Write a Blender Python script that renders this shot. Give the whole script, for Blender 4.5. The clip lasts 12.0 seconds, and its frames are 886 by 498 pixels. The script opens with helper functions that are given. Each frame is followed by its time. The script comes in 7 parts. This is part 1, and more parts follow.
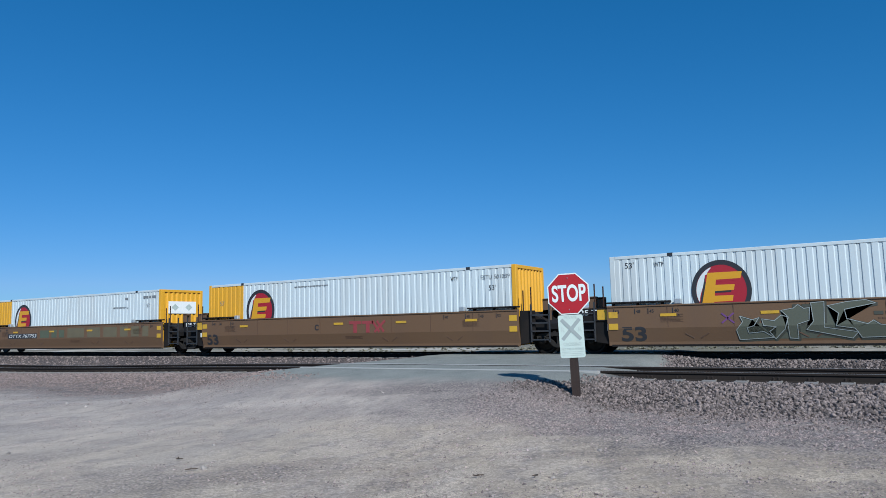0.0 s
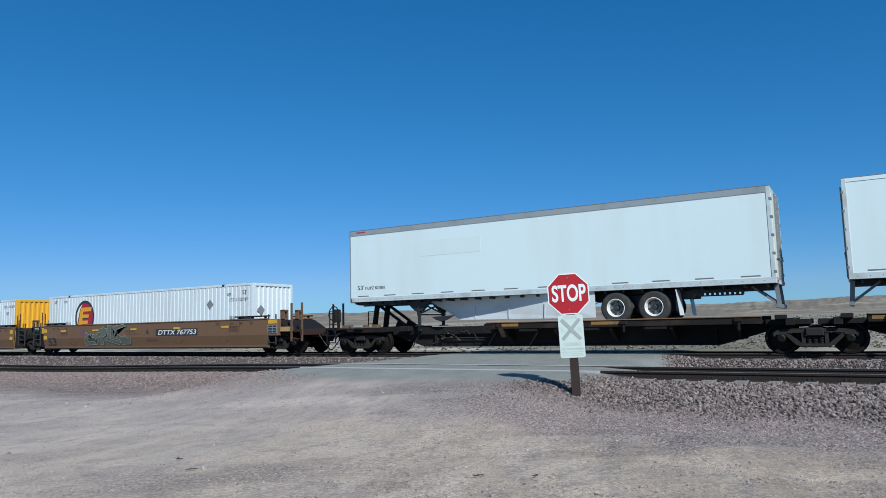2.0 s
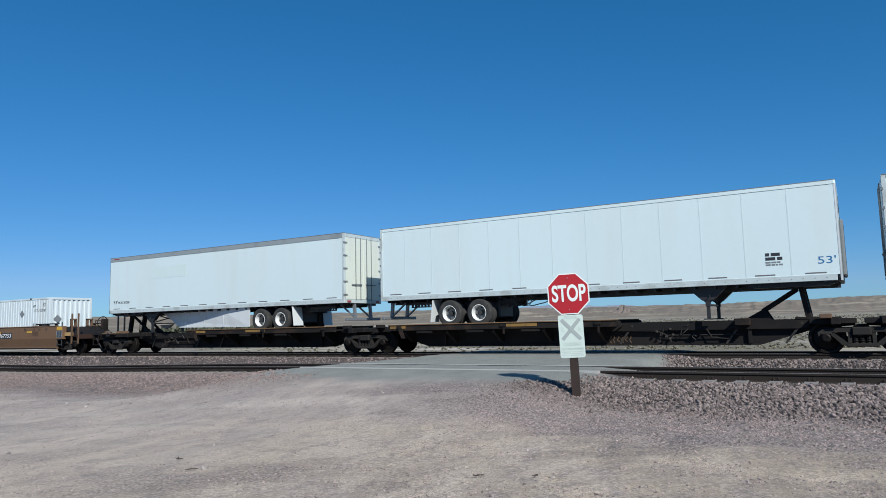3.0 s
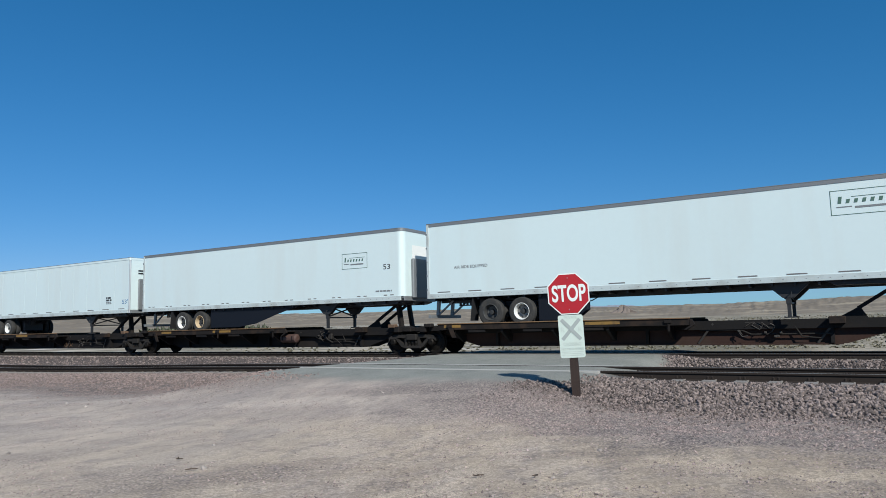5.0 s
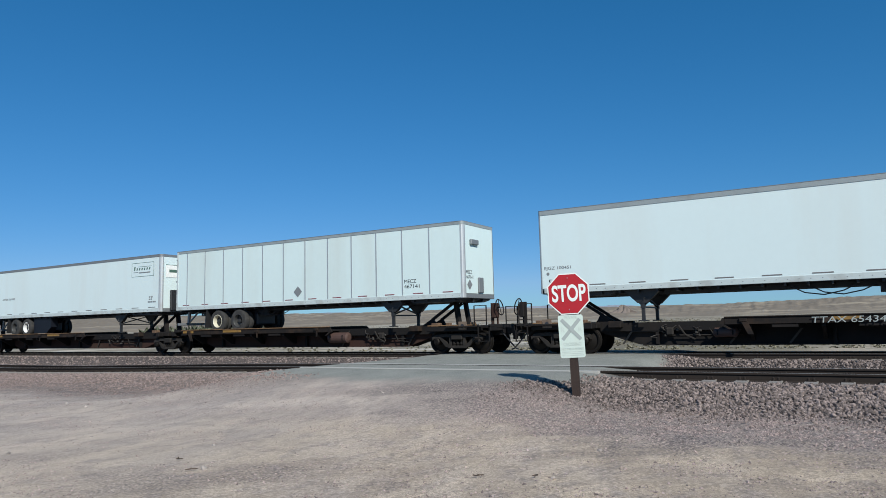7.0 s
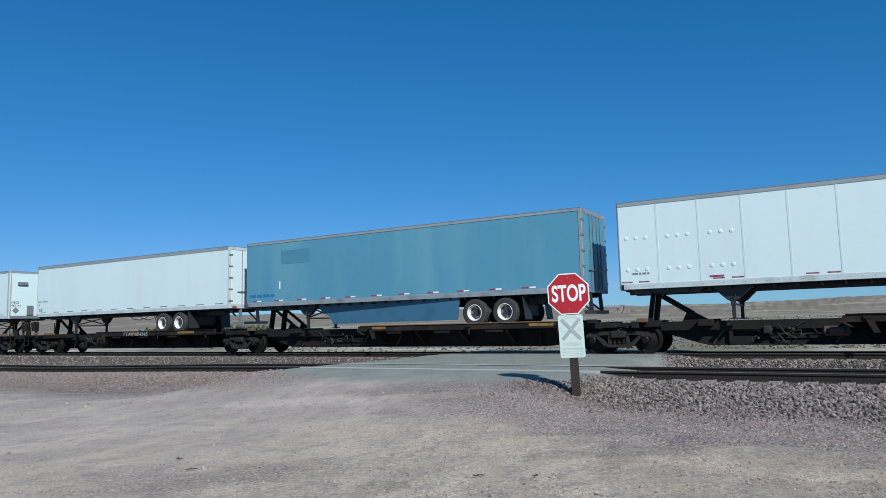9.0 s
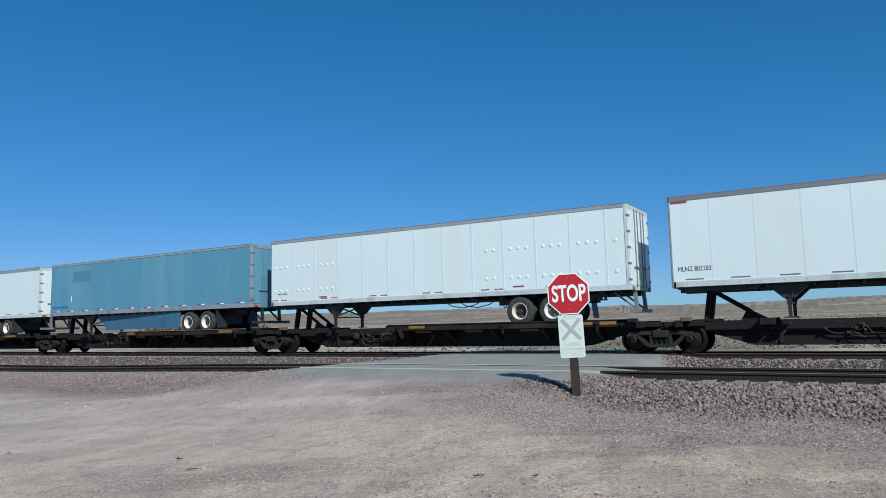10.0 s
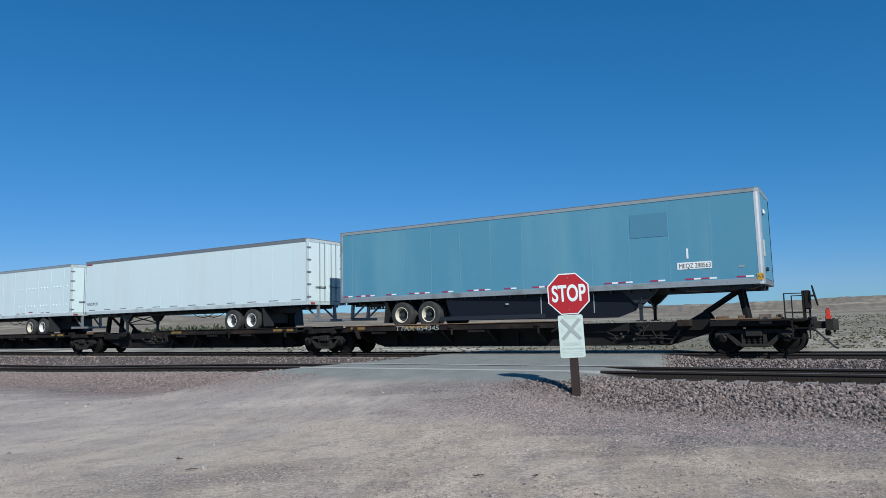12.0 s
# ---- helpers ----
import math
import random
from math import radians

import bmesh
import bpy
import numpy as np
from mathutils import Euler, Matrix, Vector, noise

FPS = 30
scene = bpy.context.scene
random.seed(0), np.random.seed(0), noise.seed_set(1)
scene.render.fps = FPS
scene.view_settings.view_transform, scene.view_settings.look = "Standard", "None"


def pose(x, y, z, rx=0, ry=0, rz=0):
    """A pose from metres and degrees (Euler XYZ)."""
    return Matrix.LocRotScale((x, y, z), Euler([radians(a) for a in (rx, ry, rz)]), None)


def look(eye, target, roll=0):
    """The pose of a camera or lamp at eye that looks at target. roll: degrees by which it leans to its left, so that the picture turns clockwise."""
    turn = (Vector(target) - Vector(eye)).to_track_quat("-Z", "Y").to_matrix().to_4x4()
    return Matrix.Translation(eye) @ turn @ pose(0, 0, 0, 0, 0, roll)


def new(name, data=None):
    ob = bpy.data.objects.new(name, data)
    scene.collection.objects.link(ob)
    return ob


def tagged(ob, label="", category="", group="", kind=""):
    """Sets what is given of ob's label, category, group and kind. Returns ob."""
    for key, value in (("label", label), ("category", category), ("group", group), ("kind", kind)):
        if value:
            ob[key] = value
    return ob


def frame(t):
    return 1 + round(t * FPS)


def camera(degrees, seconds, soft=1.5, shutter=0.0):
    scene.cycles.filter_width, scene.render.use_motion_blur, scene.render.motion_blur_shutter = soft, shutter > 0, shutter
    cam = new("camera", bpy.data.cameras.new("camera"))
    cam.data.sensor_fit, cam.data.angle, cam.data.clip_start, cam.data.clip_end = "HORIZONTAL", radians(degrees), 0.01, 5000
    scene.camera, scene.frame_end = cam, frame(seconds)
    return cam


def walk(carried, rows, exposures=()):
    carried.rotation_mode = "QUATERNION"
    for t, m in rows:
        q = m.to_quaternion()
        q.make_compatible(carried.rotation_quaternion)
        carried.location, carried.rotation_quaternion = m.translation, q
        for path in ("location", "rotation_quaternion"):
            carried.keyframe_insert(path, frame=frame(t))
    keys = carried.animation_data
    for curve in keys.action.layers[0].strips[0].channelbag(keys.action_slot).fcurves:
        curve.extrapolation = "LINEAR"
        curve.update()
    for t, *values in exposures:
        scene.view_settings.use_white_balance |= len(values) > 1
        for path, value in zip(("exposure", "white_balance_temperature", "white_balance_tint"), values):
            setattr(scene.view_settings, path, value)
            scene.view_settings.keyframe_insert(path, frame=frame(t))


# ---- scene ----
# Camera: stands still beside a private crossing, seeing a freight train pass.
cam = camera(65.27, 12.0, soft=0.5)
EYE = Vector((0.0, -23.997, 1.0935))
YAW, PITCH, ROLL = radians(30.72), radians(6.2606), -1.3595
AIM = EYE + Vector((-math.sin(YAW) * math.cos(PITCH), math.cos(YAW) * math.cos(PITCH), math.sin(PITCH)))
STAND = look(EYE, AIM, ROLL)
walk(cam, [(0.0, STAND), (12.0, STAND)], exposures=[(0.0, -0.06, 5940, 4), (1.5, -0.04, 5990, 4), (2.5, 0.0, 6240, 5), (3.2, 0.0, 6420, 6), (5.0, 0.0, 6580, 5),
                                                     (7.0, 0.0, 6600, 5), (8.0, 0.0, 6300, 4), (8.8, -0.03, 6130, 3), (10.5, 0.0, 6410, 6), (11.2, -0.02, 6400, 6), (12.0, -0.06, 6230, 5)])

# Light: clear desert sky, afternoon sun from behind the camera's right shoulder.
SUN_EL, SUN_AZ = radians(36.5), radians(129.0)
world = bpy.data.worlds.new("sky")
scene.world = world
world.use_nodes = True
wn = world.node_tree.nodes
sky = wn.new("ShaderNodeTexSky")
sky.sky_type, sky.sun_disc = "NISHITA", False
sky.sun_elevation, sky.sun_rotation = SUN_EL, SUN_AZ
sky.air_density, sky.dust_density, sky.ozone_density, sky.altitude = 1.0, 0.0, 2.6, 600
wn["Background"].inputs["Strength"].default_value = 0.079
deep = wn.new("ShaderNodeHueSaturation")  # dry, very clear desert air
deep.inputs["Saturation"].default_value = 1.06
world.node_tree.links.new(sky.outputs["Color"], deep.inputs["Color"])
blue = wn.new("ShaderNodeMixRGB")
blue.blend_type, blue.inputs["Fac"].default_value, blue.inputs["Color2"].default_value = "MULTIPLY", 1.0, (0.53, 0.845, 1.20, 1)
world.node_tree.links.new(deep.outputs["Color"], blue.inputs["Color1"])
# red falls off faster than green and blue with the clear air's depth
split, join = wn.new("ShaderNodeSeparateColor"), wn.new("ShaderNodeCombineColor")
wl = world.node_tree.links
wl.new(blue.outputs["Color"], split.inputs["Color"])


def air(a, op, b):
    node = wn.new("ShaderNodeMath")
    node.operation = op
    for sock, v in zip(node.inputs, (a, b)):
        if isinstance(v, float):
            sock.default_value = v
        else:
            wl.new(v, sock)
    return node.outputs[0]


def even(v, mid):
    """Dry air without haze: the sky pales less towards the horizon and the sun."""
    return air(air(air(v, "DIVIDE", mid), "POWER", 0.86), "MULTIPLY", mid)


GREEN = even(air(air(split.outputs["Green"], "POWER", 0.90), "MULTIPLY", 1.10), 3.3)
RED = even(air(air(air(split.outputs["Red"], "POWER", 1.5), "MULTIPLY", 0.61), "MINIMUM", air(GREEN, "MULTIPLY", 0.67)), 0.78)
wl.new(RED, join.inputs["Red"])
wl.new(GREEN, join.inputs["Green"])
wl.new(even(air(air(split.outputs["Blue"], "POWER", 0.90), "MULTIPLY", 1.22), 7.7), join.inputs["Blue"])
wl.new(join.outputs["Color"], wn["Background"].inputs["Color"])
sun = new("sun", bpy.data.lights.new("sun", "SUN"))
sun.data.energy, sun.data.angle, sun.data.color = 4.9, radians(0.5), (1.0, 0.975, 0.93)
TO_SUN = Vector((math.sin(SUN_AZ) * math.cos(SUN_EL), math.cos(SUN_AZ) * math.cos(SUN_EL), math.sin(SUN_EL)))
sun.matrix_world = look(TO_SUN * 50, (0, 0, 0))


# ---- materials ----
def make_mat(name, base, rough=0.6, metal=0.0, vary=0.25, scale=3.0, fine=40.0, bump=0.1, dirt=None, dirt_amount=0.35,
             streak=False, island=0.0, spec=0.5):
    """Principled surface with two scales of variation, optional dirt colour in patches or downward streaks."""
    m = bpy.data.materials.new(name)
    m.use_nodes = True
    n, l = m.node_tree.nodes, m.node_tree.links
    b = n["Principled BSDF"]
    b.inputs["Roughness"].default_value, b.inputs["Metallic"].default_value = rough, metal
    b.inputs["Specular IOR Level"].default_value = spec
    tc = n.new("ShaderNodeTexCoord")
    mp = n.new("ShaderNodeMapping")
    l.new(tc.outputs["Object"], mp.inputs["Vector"])
    if streak:
        mp.inputs["Scale"].default_value = (1.0, 1.0, 0.12)
    big, small = n.new("ShaderNodeTexNoise"), n.new("ShaderNodeTexNoise")
    big.inputs["Scale"].default_value, big.inputs["Detail"].default_value = scale, 6
    small.inputs["Scale"].default_value, small.inputs["Detail"].default_value = fine, 4
    l.new(mp.outputs["Vector"], big.inputs["Vector"])
    l.new(tc.outputs["Object"], small.inputs["Vector"])
    hue = n.new("ShaderNodeMixRGB")
    hue.inputs["Color1"].default_value = (*[c * (1 - vary) for c in base], 1)
    hue.inputs["Color2"].default_value = (*[min(1, c * (1 + vary * 0.6)) for c in base], 1)
    mix = n.new("ShaderNodeMath")
    mix.operation = "MULTIPLY_ADD"
    mix.inputs[1].default_value, mix.inputs[2].default_value = 0.6, 0.2
    l.new(small.outputs["Fac"], mix.inputs[0])
    l.new(mix.outputs[0], hue.inputs["Fac"])
    out = hue.outputs["Color"]
    if dirt:
        ramp = n.new("ShaderNodeValToRGB")
        ramp.color_ramp.elements[0].position, ramp.color_ramp.elements[1].position = 0.5, 0.72
        ramp.color_ramp.elements[1].color = (dirt_amount,) * 3 + (1,)
        l.new(big.outputs["Fac"], ramp.inputs["Fac"])
        dm = n.new("ShaderNodeMixRGB")
        dm.inputs["Color2"].default_value = (*dirt, 1)
        l.new(ramp.outputs["Color"], dm.inputs["Fac"])
        l.new(out, dm.inputs["Color1"])
        out = dm.outputs["Color"]
    if island:
        geo = n.new("ShaderNodeNewGeometry")
        hs = n.new("ShaderNodeHueSaturation")
        ml = n.new("ShaderNodeMath")
        ml.operation = "MULTIPLY_ADD"
        ml.inputs[1].default_value, ml.inputs[2].default_value = island, 1 - island / 2
        l.new(geo.outputs["Random Per Island"], ml.inputs[0])
        l.new(ml.outputs[0], hs.inputs["Value"])
        l.new(out, hs.inputs["Color"])
        out = hs.outputs["Color"]
    l.new(out, b.inputs["Base Color"])
    if bump:
        bp = n.new("ShaderNodeBump")
        bp.inputs["Strength"].default_value, bp.inputs["Distance"].default_value = bump, 0.02
        l.new(small.outputs["Fac"], bp.inputs["Height"])
        l.new(bp.outputs["Normal"], b.inputs["Normal"])
    return m


WHITE = make_mat("trailer_white", (0.64, 0.74, 0.745), 0.42, vary=0.04, scale=0.9, fine=6, bump=0.02, dirt=(0.55, 0.53, 0.48), dirt_amount=0.22, streak=True)
WHITE_WORN = make_mat("trailer_white_worn", (0.63, 0.745, 0.74), 0.5, vary=0.06, scale=0.7, fine=5, bump=0.03, dirt=(0.50, 0.50, 0.44), dirt_amount=0.3, streak=True)
WHITE_AGED = make_mat("trailer_white_aged", (0.622, 0.715, 0.70), 0.5, vary=0.06, scale=1.4, fine=6, bump=0.02, dirt=(0.63, 0.72, 0.72), dirt_amount=1.0)
DOOR_CREAM = make_mat("door_cream", (0.66, 0.69, 0.61), 0.45, vary=0.06, scale=1.2, fine=6, bump=0.02, dirt=(0.50, 0.49, 0.42), dirt_amount=0.4, streak=True)
BLUE = make_mat("trailer_blue", (0.094, 0.266, 0.372), 0.42, vary=0.10, scale=0.8, fine=5, bump=0.02, dirt=(0.160, 0.335, 0.40), dirt_amount=0.6, streak=True)
BLUE_PALE = make_mat("trailer_blue_pale", (0.15, 0.30, 0.40), 0.45, vary=0.08, bump=0.01)
BLUE_PATCH = make_mat("trailer_blue_patch", (0.078, 0.222, 0.312), 0.5, vary=0.06, bump=0.01)
BOX_WHITE = make_mat("container_white", (0.59, 0.65, 0.67), 0.5, vary=0.06, scale=1.2, fine=9, bump=0.03, dirt=(0.42, 0.38, 0.33), dirt_amount=0.35, streak=True)
BOX_YELLOW = make_mat("container_yellow", (0.72, 0.36, 0.02), 0.5, vary=0.1, scale=1.0, fine=9, bump=0.03, dirt=(0.45, 0.25, 0.06), dirt_amount=0.4, streak=True)
RAIL_GREY = make_mat("grey_top_rail", (0.295, 0.33, 0.34), 0.5, 0.1, vary=0.2, scale=2, fine=20, bump=0.03, dirt=(0.20, 0.215, 0.215), dirt_amount=0.6)
RAIL_WHITE = make_mat("white_bottom_rail", (0.50, 0.56, 0.56), 0.5, 0.0, vary=0.12, scale=2, fine=20, bump=0.03, dirt=(0.30, 0.30, 0.28), dirt_amount=0.6)
RAIL_DULL = make_mat("dull_bottom_rail", (0.30, 0.33, 0.35), 0.5, 0.2, vary=0.2, scale=2, fine=20, bump=0.03, dirt=(0.16, 0.16, 0.15), dirt_amount=0.7)
ALU = make_mat("aluminium", (0.50, 0.52, 0.53), 0.45, 0.55, vary=0.15, scale=2, fine=30, bump=0.03, dirt=(0.3, 0.29, 0.27), dirt_amount=0.4)
DARK_RAIL = make_mat("grey_rail", (0.22, 0.23, 0.24), 0.5, 0.3, vary=0.2, scale=2, fine=20, bump=0.03)
BROWN = make_mat("well_brown", (0.155, 0.086, 0.044), 0.62, vary=0.12, scale=0.8, fine=14, bump=0.05, dirt=(0.13, 0.075, 0.045), dirt_amount=0.6, streak=True)
BROWN_DARK = make_mat("well_brown_lower", (0.115, 0.062, 0.036), 0.7, vary=0.2, scale=0.8, fine=14, bump=0.05, dirt=(0.07, 0.045, 0.03), dirt_amount=0.6, streak=True)
SPINE = make_mat("spine_steel", (0.015, 0.0135, 0.0135), 0.7, vary=0.3, scale=1.1, fine=18, bump=0.08, dirt=(0.032, 0.024, 0.020), dirt_amount=0.6, spec=0.15)
SPINE_RUST = make_mat("spine_rust", (0.046, 0.025, 0.020), 0.75, vary=0.3, scale=1.4, fine=18, bump=0.1, dirt=(0.05, 0.035, 0.028), dirt_amount=0.7, spec=0.15)
SPINE_EDGE = make_mat("spine_edge", (0.018, 0.015, 0.014), 0.75, vary=0.3, scale=1.7, fine=18, bump=0.1, dirt=(0.06, 0.037, 0.025), dirt_amount=0.7, spec=0.15)
SPINE_TAN = make_mat("spine_tan", (0.135, 0.078, 0.045), 0.7, vary=0.25, scale=3, fine=18, bump=0.08, dirt=(0.09, 0.055, 0.035), dirt_amount=0.7)
LIP = make_mat("worn_tan_lip", (0.21, 0.118, 0.055), 0.65, vary=0.3, scale=1.6, fine=18, bump=0.06, dirt=(0.05, 0.032, 0.022), dirt_amount=1.0)
TANK = make_mat("rusty_tank", (0.075, 0.042, 0.035), 0.65, vary=0.2, scale=3, fine=18, bump=0.05, dirt=(0.09, 0.05, 0.04), dirt_amount=0.6)
TAN_DULL = make_mat("tan_dull", (0.17, 0.12, 0.085), 0.7, vary=0.3, scale=5, fine=24, bump=0.06, dirt=(0.07, 0.05, 0.04), dirt_amount=0.7)
TAN_STEP = make_mat("tan_step", (0.42, 0.26, 0.11), 0.65, vary=0.2, scale=3, fine=18, bump=0.06, dirt=(0.2, 0.12, 0.06), dirt_amount=0.5)
TRUCK = make_mat("bogie_iron", (0.026, 0.023, 0.021), 0.75, vary=0.35, scale=4, fine=26, bump=0.15, dirt=(0.046, 0.039, 0.035), dirt_amount=0.6, spec=0.2)
WHEEL_STEEL = make_mat("wheel_steel", (0.022, 0.019, 0.017), 0.55, 0.6, vary=0.3, scale=6, fine=30, bump=0.05, spec=0.15)
RUBBER = make_mat("tyre_rubber", (0.030, 0.029, 0.028), 0.85, vary=0.25, scale=6, fine=60, bump=0.2, dirt=(0.08, 0.07, 0.06), dirt_amount=0.5)
RIM = make_mat("rim_white", (0.72, 0.72, 0.70), 0.4, vary=0.08, scale=8, bump=0.02, dirt=(0.3, 0.25, 0.2), dirt_amount=0.5)
RIM_RUST = make_mat("rim_rust", (0.50, 0.38, 0.24), 0.6, vary=0.2, scale=8, bump=0.05)
RIM_DARK = make_mat("rim_dark", (0.05, 0.05, 0.05), 0.5, vary=0.2, scale=8, bump=0.03)
HUB = make_mat("hub_dark", (0.05, 0.05, 0.05), 0.5, 0.4, vary=0.2)
BLACK = make_mat("black_paint", (0.022, 0.022, 0.024), 0.5, vary=0.2, bump=0.03)
SKIRT_BLACK = make_mat("black_skirt", (0.009, 0.011, 0.017), 0.5, vary=0.2, bump=0.02, spec=0.2)
SKIRT_WHITE = make_mat("white_skirt", (0.66, 0.68, 0.68), 0.45, vary=0.06, scale=1.5, bump=0.02, dirt=(0.5, 0.46, 0.38), dirt_amount=0.4)
RED_TAPE = make_mat("red_tape", (0.33, 0.035, 0.095), 0.35, vary=0.1, bump=0)
RED_DULL = make_mat("dull_red_tape", (0.23, 0.055, 0.075), 0.45, vary=0.35, fine=12, bump=0, dirt=(0.35, 0.28, 0.28), dirt_amount=0.6)
WHITE_TAPE = make_mat("white_tape", (0.82, 0.82, 0.80), 0.3, vary=0.05, bump=0)
GREY_TAPE = make_mat("grey_tape", (0.16, 0.15, 0.15), 0.4, vary=0.15, bump=0)
YELLOW = make_mat("yellow_plate", (0.62, 0.36, 0.03), 0.5, vary=0.2, fine=30, bump=0.03, dirt=(0.25, 0.15, 0.05), dirt_amount=0.4)
YELLOW_WORN = make_mat("worn_yellow_strip", (0.26, 0.145, 0.035), 0.6, vary=0.3, scale=3, fine=30, bump=0.03, dirt=(0.07, 0.045, 0.03), dirt_amount=0.8)
INK = make_mat("dark_lettering", (0.03, 0.03, 0.035), 0.5, vary=0.2, bump=0)
INK_GREY = make_mat("grey_lettering", (0.20, 0.21, 0.22), 0.5, vary=0.2, bump=0)
INK_BLUE = make_mat("blue_lettering", (0.03, 0.16, 0.36), 0.5, vary=0.2, bump=0)
INK_RED = make_mat("dull_red_paint", (0.30, 0.05, 0.055), 0.6, vary=0.2, bump=0)
PALE_SPRAY = make_mat("pale_spray", (0.34, 0.37, 0.36), 0.6, vary=0.15, bump=0)
INK_WHITE = make_mat("white_lettering", (0.75, 0.75, 0.72), 0.5, vary=0.1, bump=0)
LOGO_RED = make_mat("logo_red", (0.36, 0.012, 0.028), 0.6, vary=0.1, bump=0)
LOGO_YELLOW = make_mat("logo_yellow", (0.66, 0.32, 0.015), 0.5, vary=0.08, bump=0)
SEAM = make_mat("panel_seam", (0.58, 0.665, 0.665), 0.5, vary=0.1, bump=0)
GRAF_GREY = make_mat("spray_grey_green", (0.105, 0.112, 0.082), 0.6, vary=0.2, bump=0)
GRAF_DARK = make_mat("spray_dark", (0.065, 0.066, 0.05), 0.6, vary=0.25, bump=0)
GRAF_PURPLE = make_mat("spray_purple", (0.16, 0.06, 0.20), 0.6, vary=0.2, bump=0)
SIGN_RED = make_mat("sign_red", (0.37, 0.012, 0.022), 0.55, vary=0.12, scale=6, fine=30, bump=0.01, dirt=(0.28, 0.025, 0.03), dirt_amount=0.5, spec=0.3)
SIGN_WHITE = make_mat("sign_white", (0.70, 0.74, 0.72), 0.45, vary=0.06, scale=5, fine=30, bump=0.01, dirt=(0.5, 0.5, 0.46), dirt_amount=0.4)
SIGN_BACK = make_mat("sign_metal", (0.40, 0.41, 0.41), 0.4, 0.8, vary=0.1)
SIGN_FADED = make_mat("sign_faded_print", (0.32, 0.355, 0.345), 0.5, vary=0.1, bump=0)
SIGN_FAINT = make_mat("sign_faint_print", (0.45, 0.51, 0.475), 0.5, vary=0.2, scale=9, fine=50, bump=0, dirt=(0.55, 0.62, 0.57), dirt_amount=0.9)
SIGN_PLATE = make_mat("sign_plate_weathered", (0.53, 0.61, 0.56), 0.5, vary=0.07, scale=5, fine=30, bump=0.01, dirt=(0.48, 0.52, 0.46), dirt_amount=0.5, streak=True)
POST_WOOD = make_mat("post_wood", (0.032, 0.018, 0.014), 0.85, vary=0.5, scale=14, fine=60, bump=0.5, dirt=(0.014, 0.010, 0.009), dirt_amount=1.0, streak=True)
RAIL_SIDE = make_mat("rail_rust", (0.034, 0.027, 0.024), 0.85, 0.0, vary=0.25, scale=2, fine=20, bump=0.1, spec=0.1)
RAIL_TOP = make_mat("rail_head_polished", (0.33, 0.32, 0.31), 0.45, 0.35, vary=0.1, scale=2, bump=0.02)
PANEL = make_mat("crossing_strip", (0.40, 0.385, 0.36), 0.8, vary=0.15, scale=2, fine=30, bump=0.1, dirt=(0.36, 0.34, 0.31), dirt_amount=0.5)
CONCRETE = make_mat("tie_concrete", (0.25, 0.225, 0.205), 0.85, vary=0.25, scale=4, fine=40, bump=0.15, dirt=(0.17, 0.14, 0.12), dirt_amount=0.6)
STONE = make_mat("ballast_stone", (0.212, 0.166, 0.150), 0.85, vary=0.45, scale=9, fine=70, bump=0.3, island=1.3)
BROWN_STONE = make_mat("shoulder_stone", (0.235, 0.176, 0.158), 0.88, vary=0.3, scale=9, fine=70, bump=0.3, island=0.8)
CHIP = make_mat("gravel_chip", (0.30, 0.232, 0.215), 0.88, vary=0.35, scale=9, fine=70, bump=0.2, island=1.2)
TWIG = make_mat("dry_twig", (0.09, 0.065, 0.05), 0.9, vary=0.3, bump=0.1)
PEBBLE = make_mat("pebbles", (0.30, 0.26, 0.235), 0.85, vary=0.3, scale=9, fine=70, bump=0.3, island=0.9)
SCRUB = make_mat("desert_scrub", (0.235, 0.212, 0.148), 0.9, vary=0.4, scale=3, fine=12, bump=0.2, island=0.9)
SCRUB_GREEN = make_mat("green_scrub", (0.085, 0.092, 0.058), 0.9, vary=0.4, scale=3, fine=12, bump=0.2, island=0.9)
EOT_RED = make_mat("marker_orange", (0.55, 0.05, 0.025), 0.45, vary=0.1, bump=0)


# ---- mesh helpers ----
def put(bm, name, mat, parent=None, label="", smooth=False):
    me = bpy.data.meshes.new(name)
    bm.to_mesh(me)
    bm.free()
    me.materials.append(mat)
    if smooth:
        for f in me.polygons:
            f.use_smooth = True
    ob = new(name, me)
    if parent:
        ob.parent = parent
    if label:
        ob["label"] = label
    return ob


def part(name, bm, material, parent, label=""):
    return put(bm, name, material, parent, label)


def box(bm, x0, x1, y0, y1, z0, z1, bev=0.0):
    r = bmesh.ops.create_cube(bm, size=1.0)
    vs = r["verts"]
    for v in vs:
        v.co = Vector((x0 + (v.co.x + 0.5) * (x1 - x0), y0 + (v.co.y + 0.5) * (y1 - y0), z0 + (v.co.z + 0.5) * (z1 - z0)))
    if bev:
        es = list({e for v in vs for e in v.link_edges})
        bmesh.ops.bevel(bm, geom=es, offset=bev, segments=1, affect="EDGES", profile=0.5)
    return bm


def boxes(*dims, bev=0.0):
    bm = bmesh.new()
    for d in dims:
        box(bm, *d, bev=bev)
    return bm


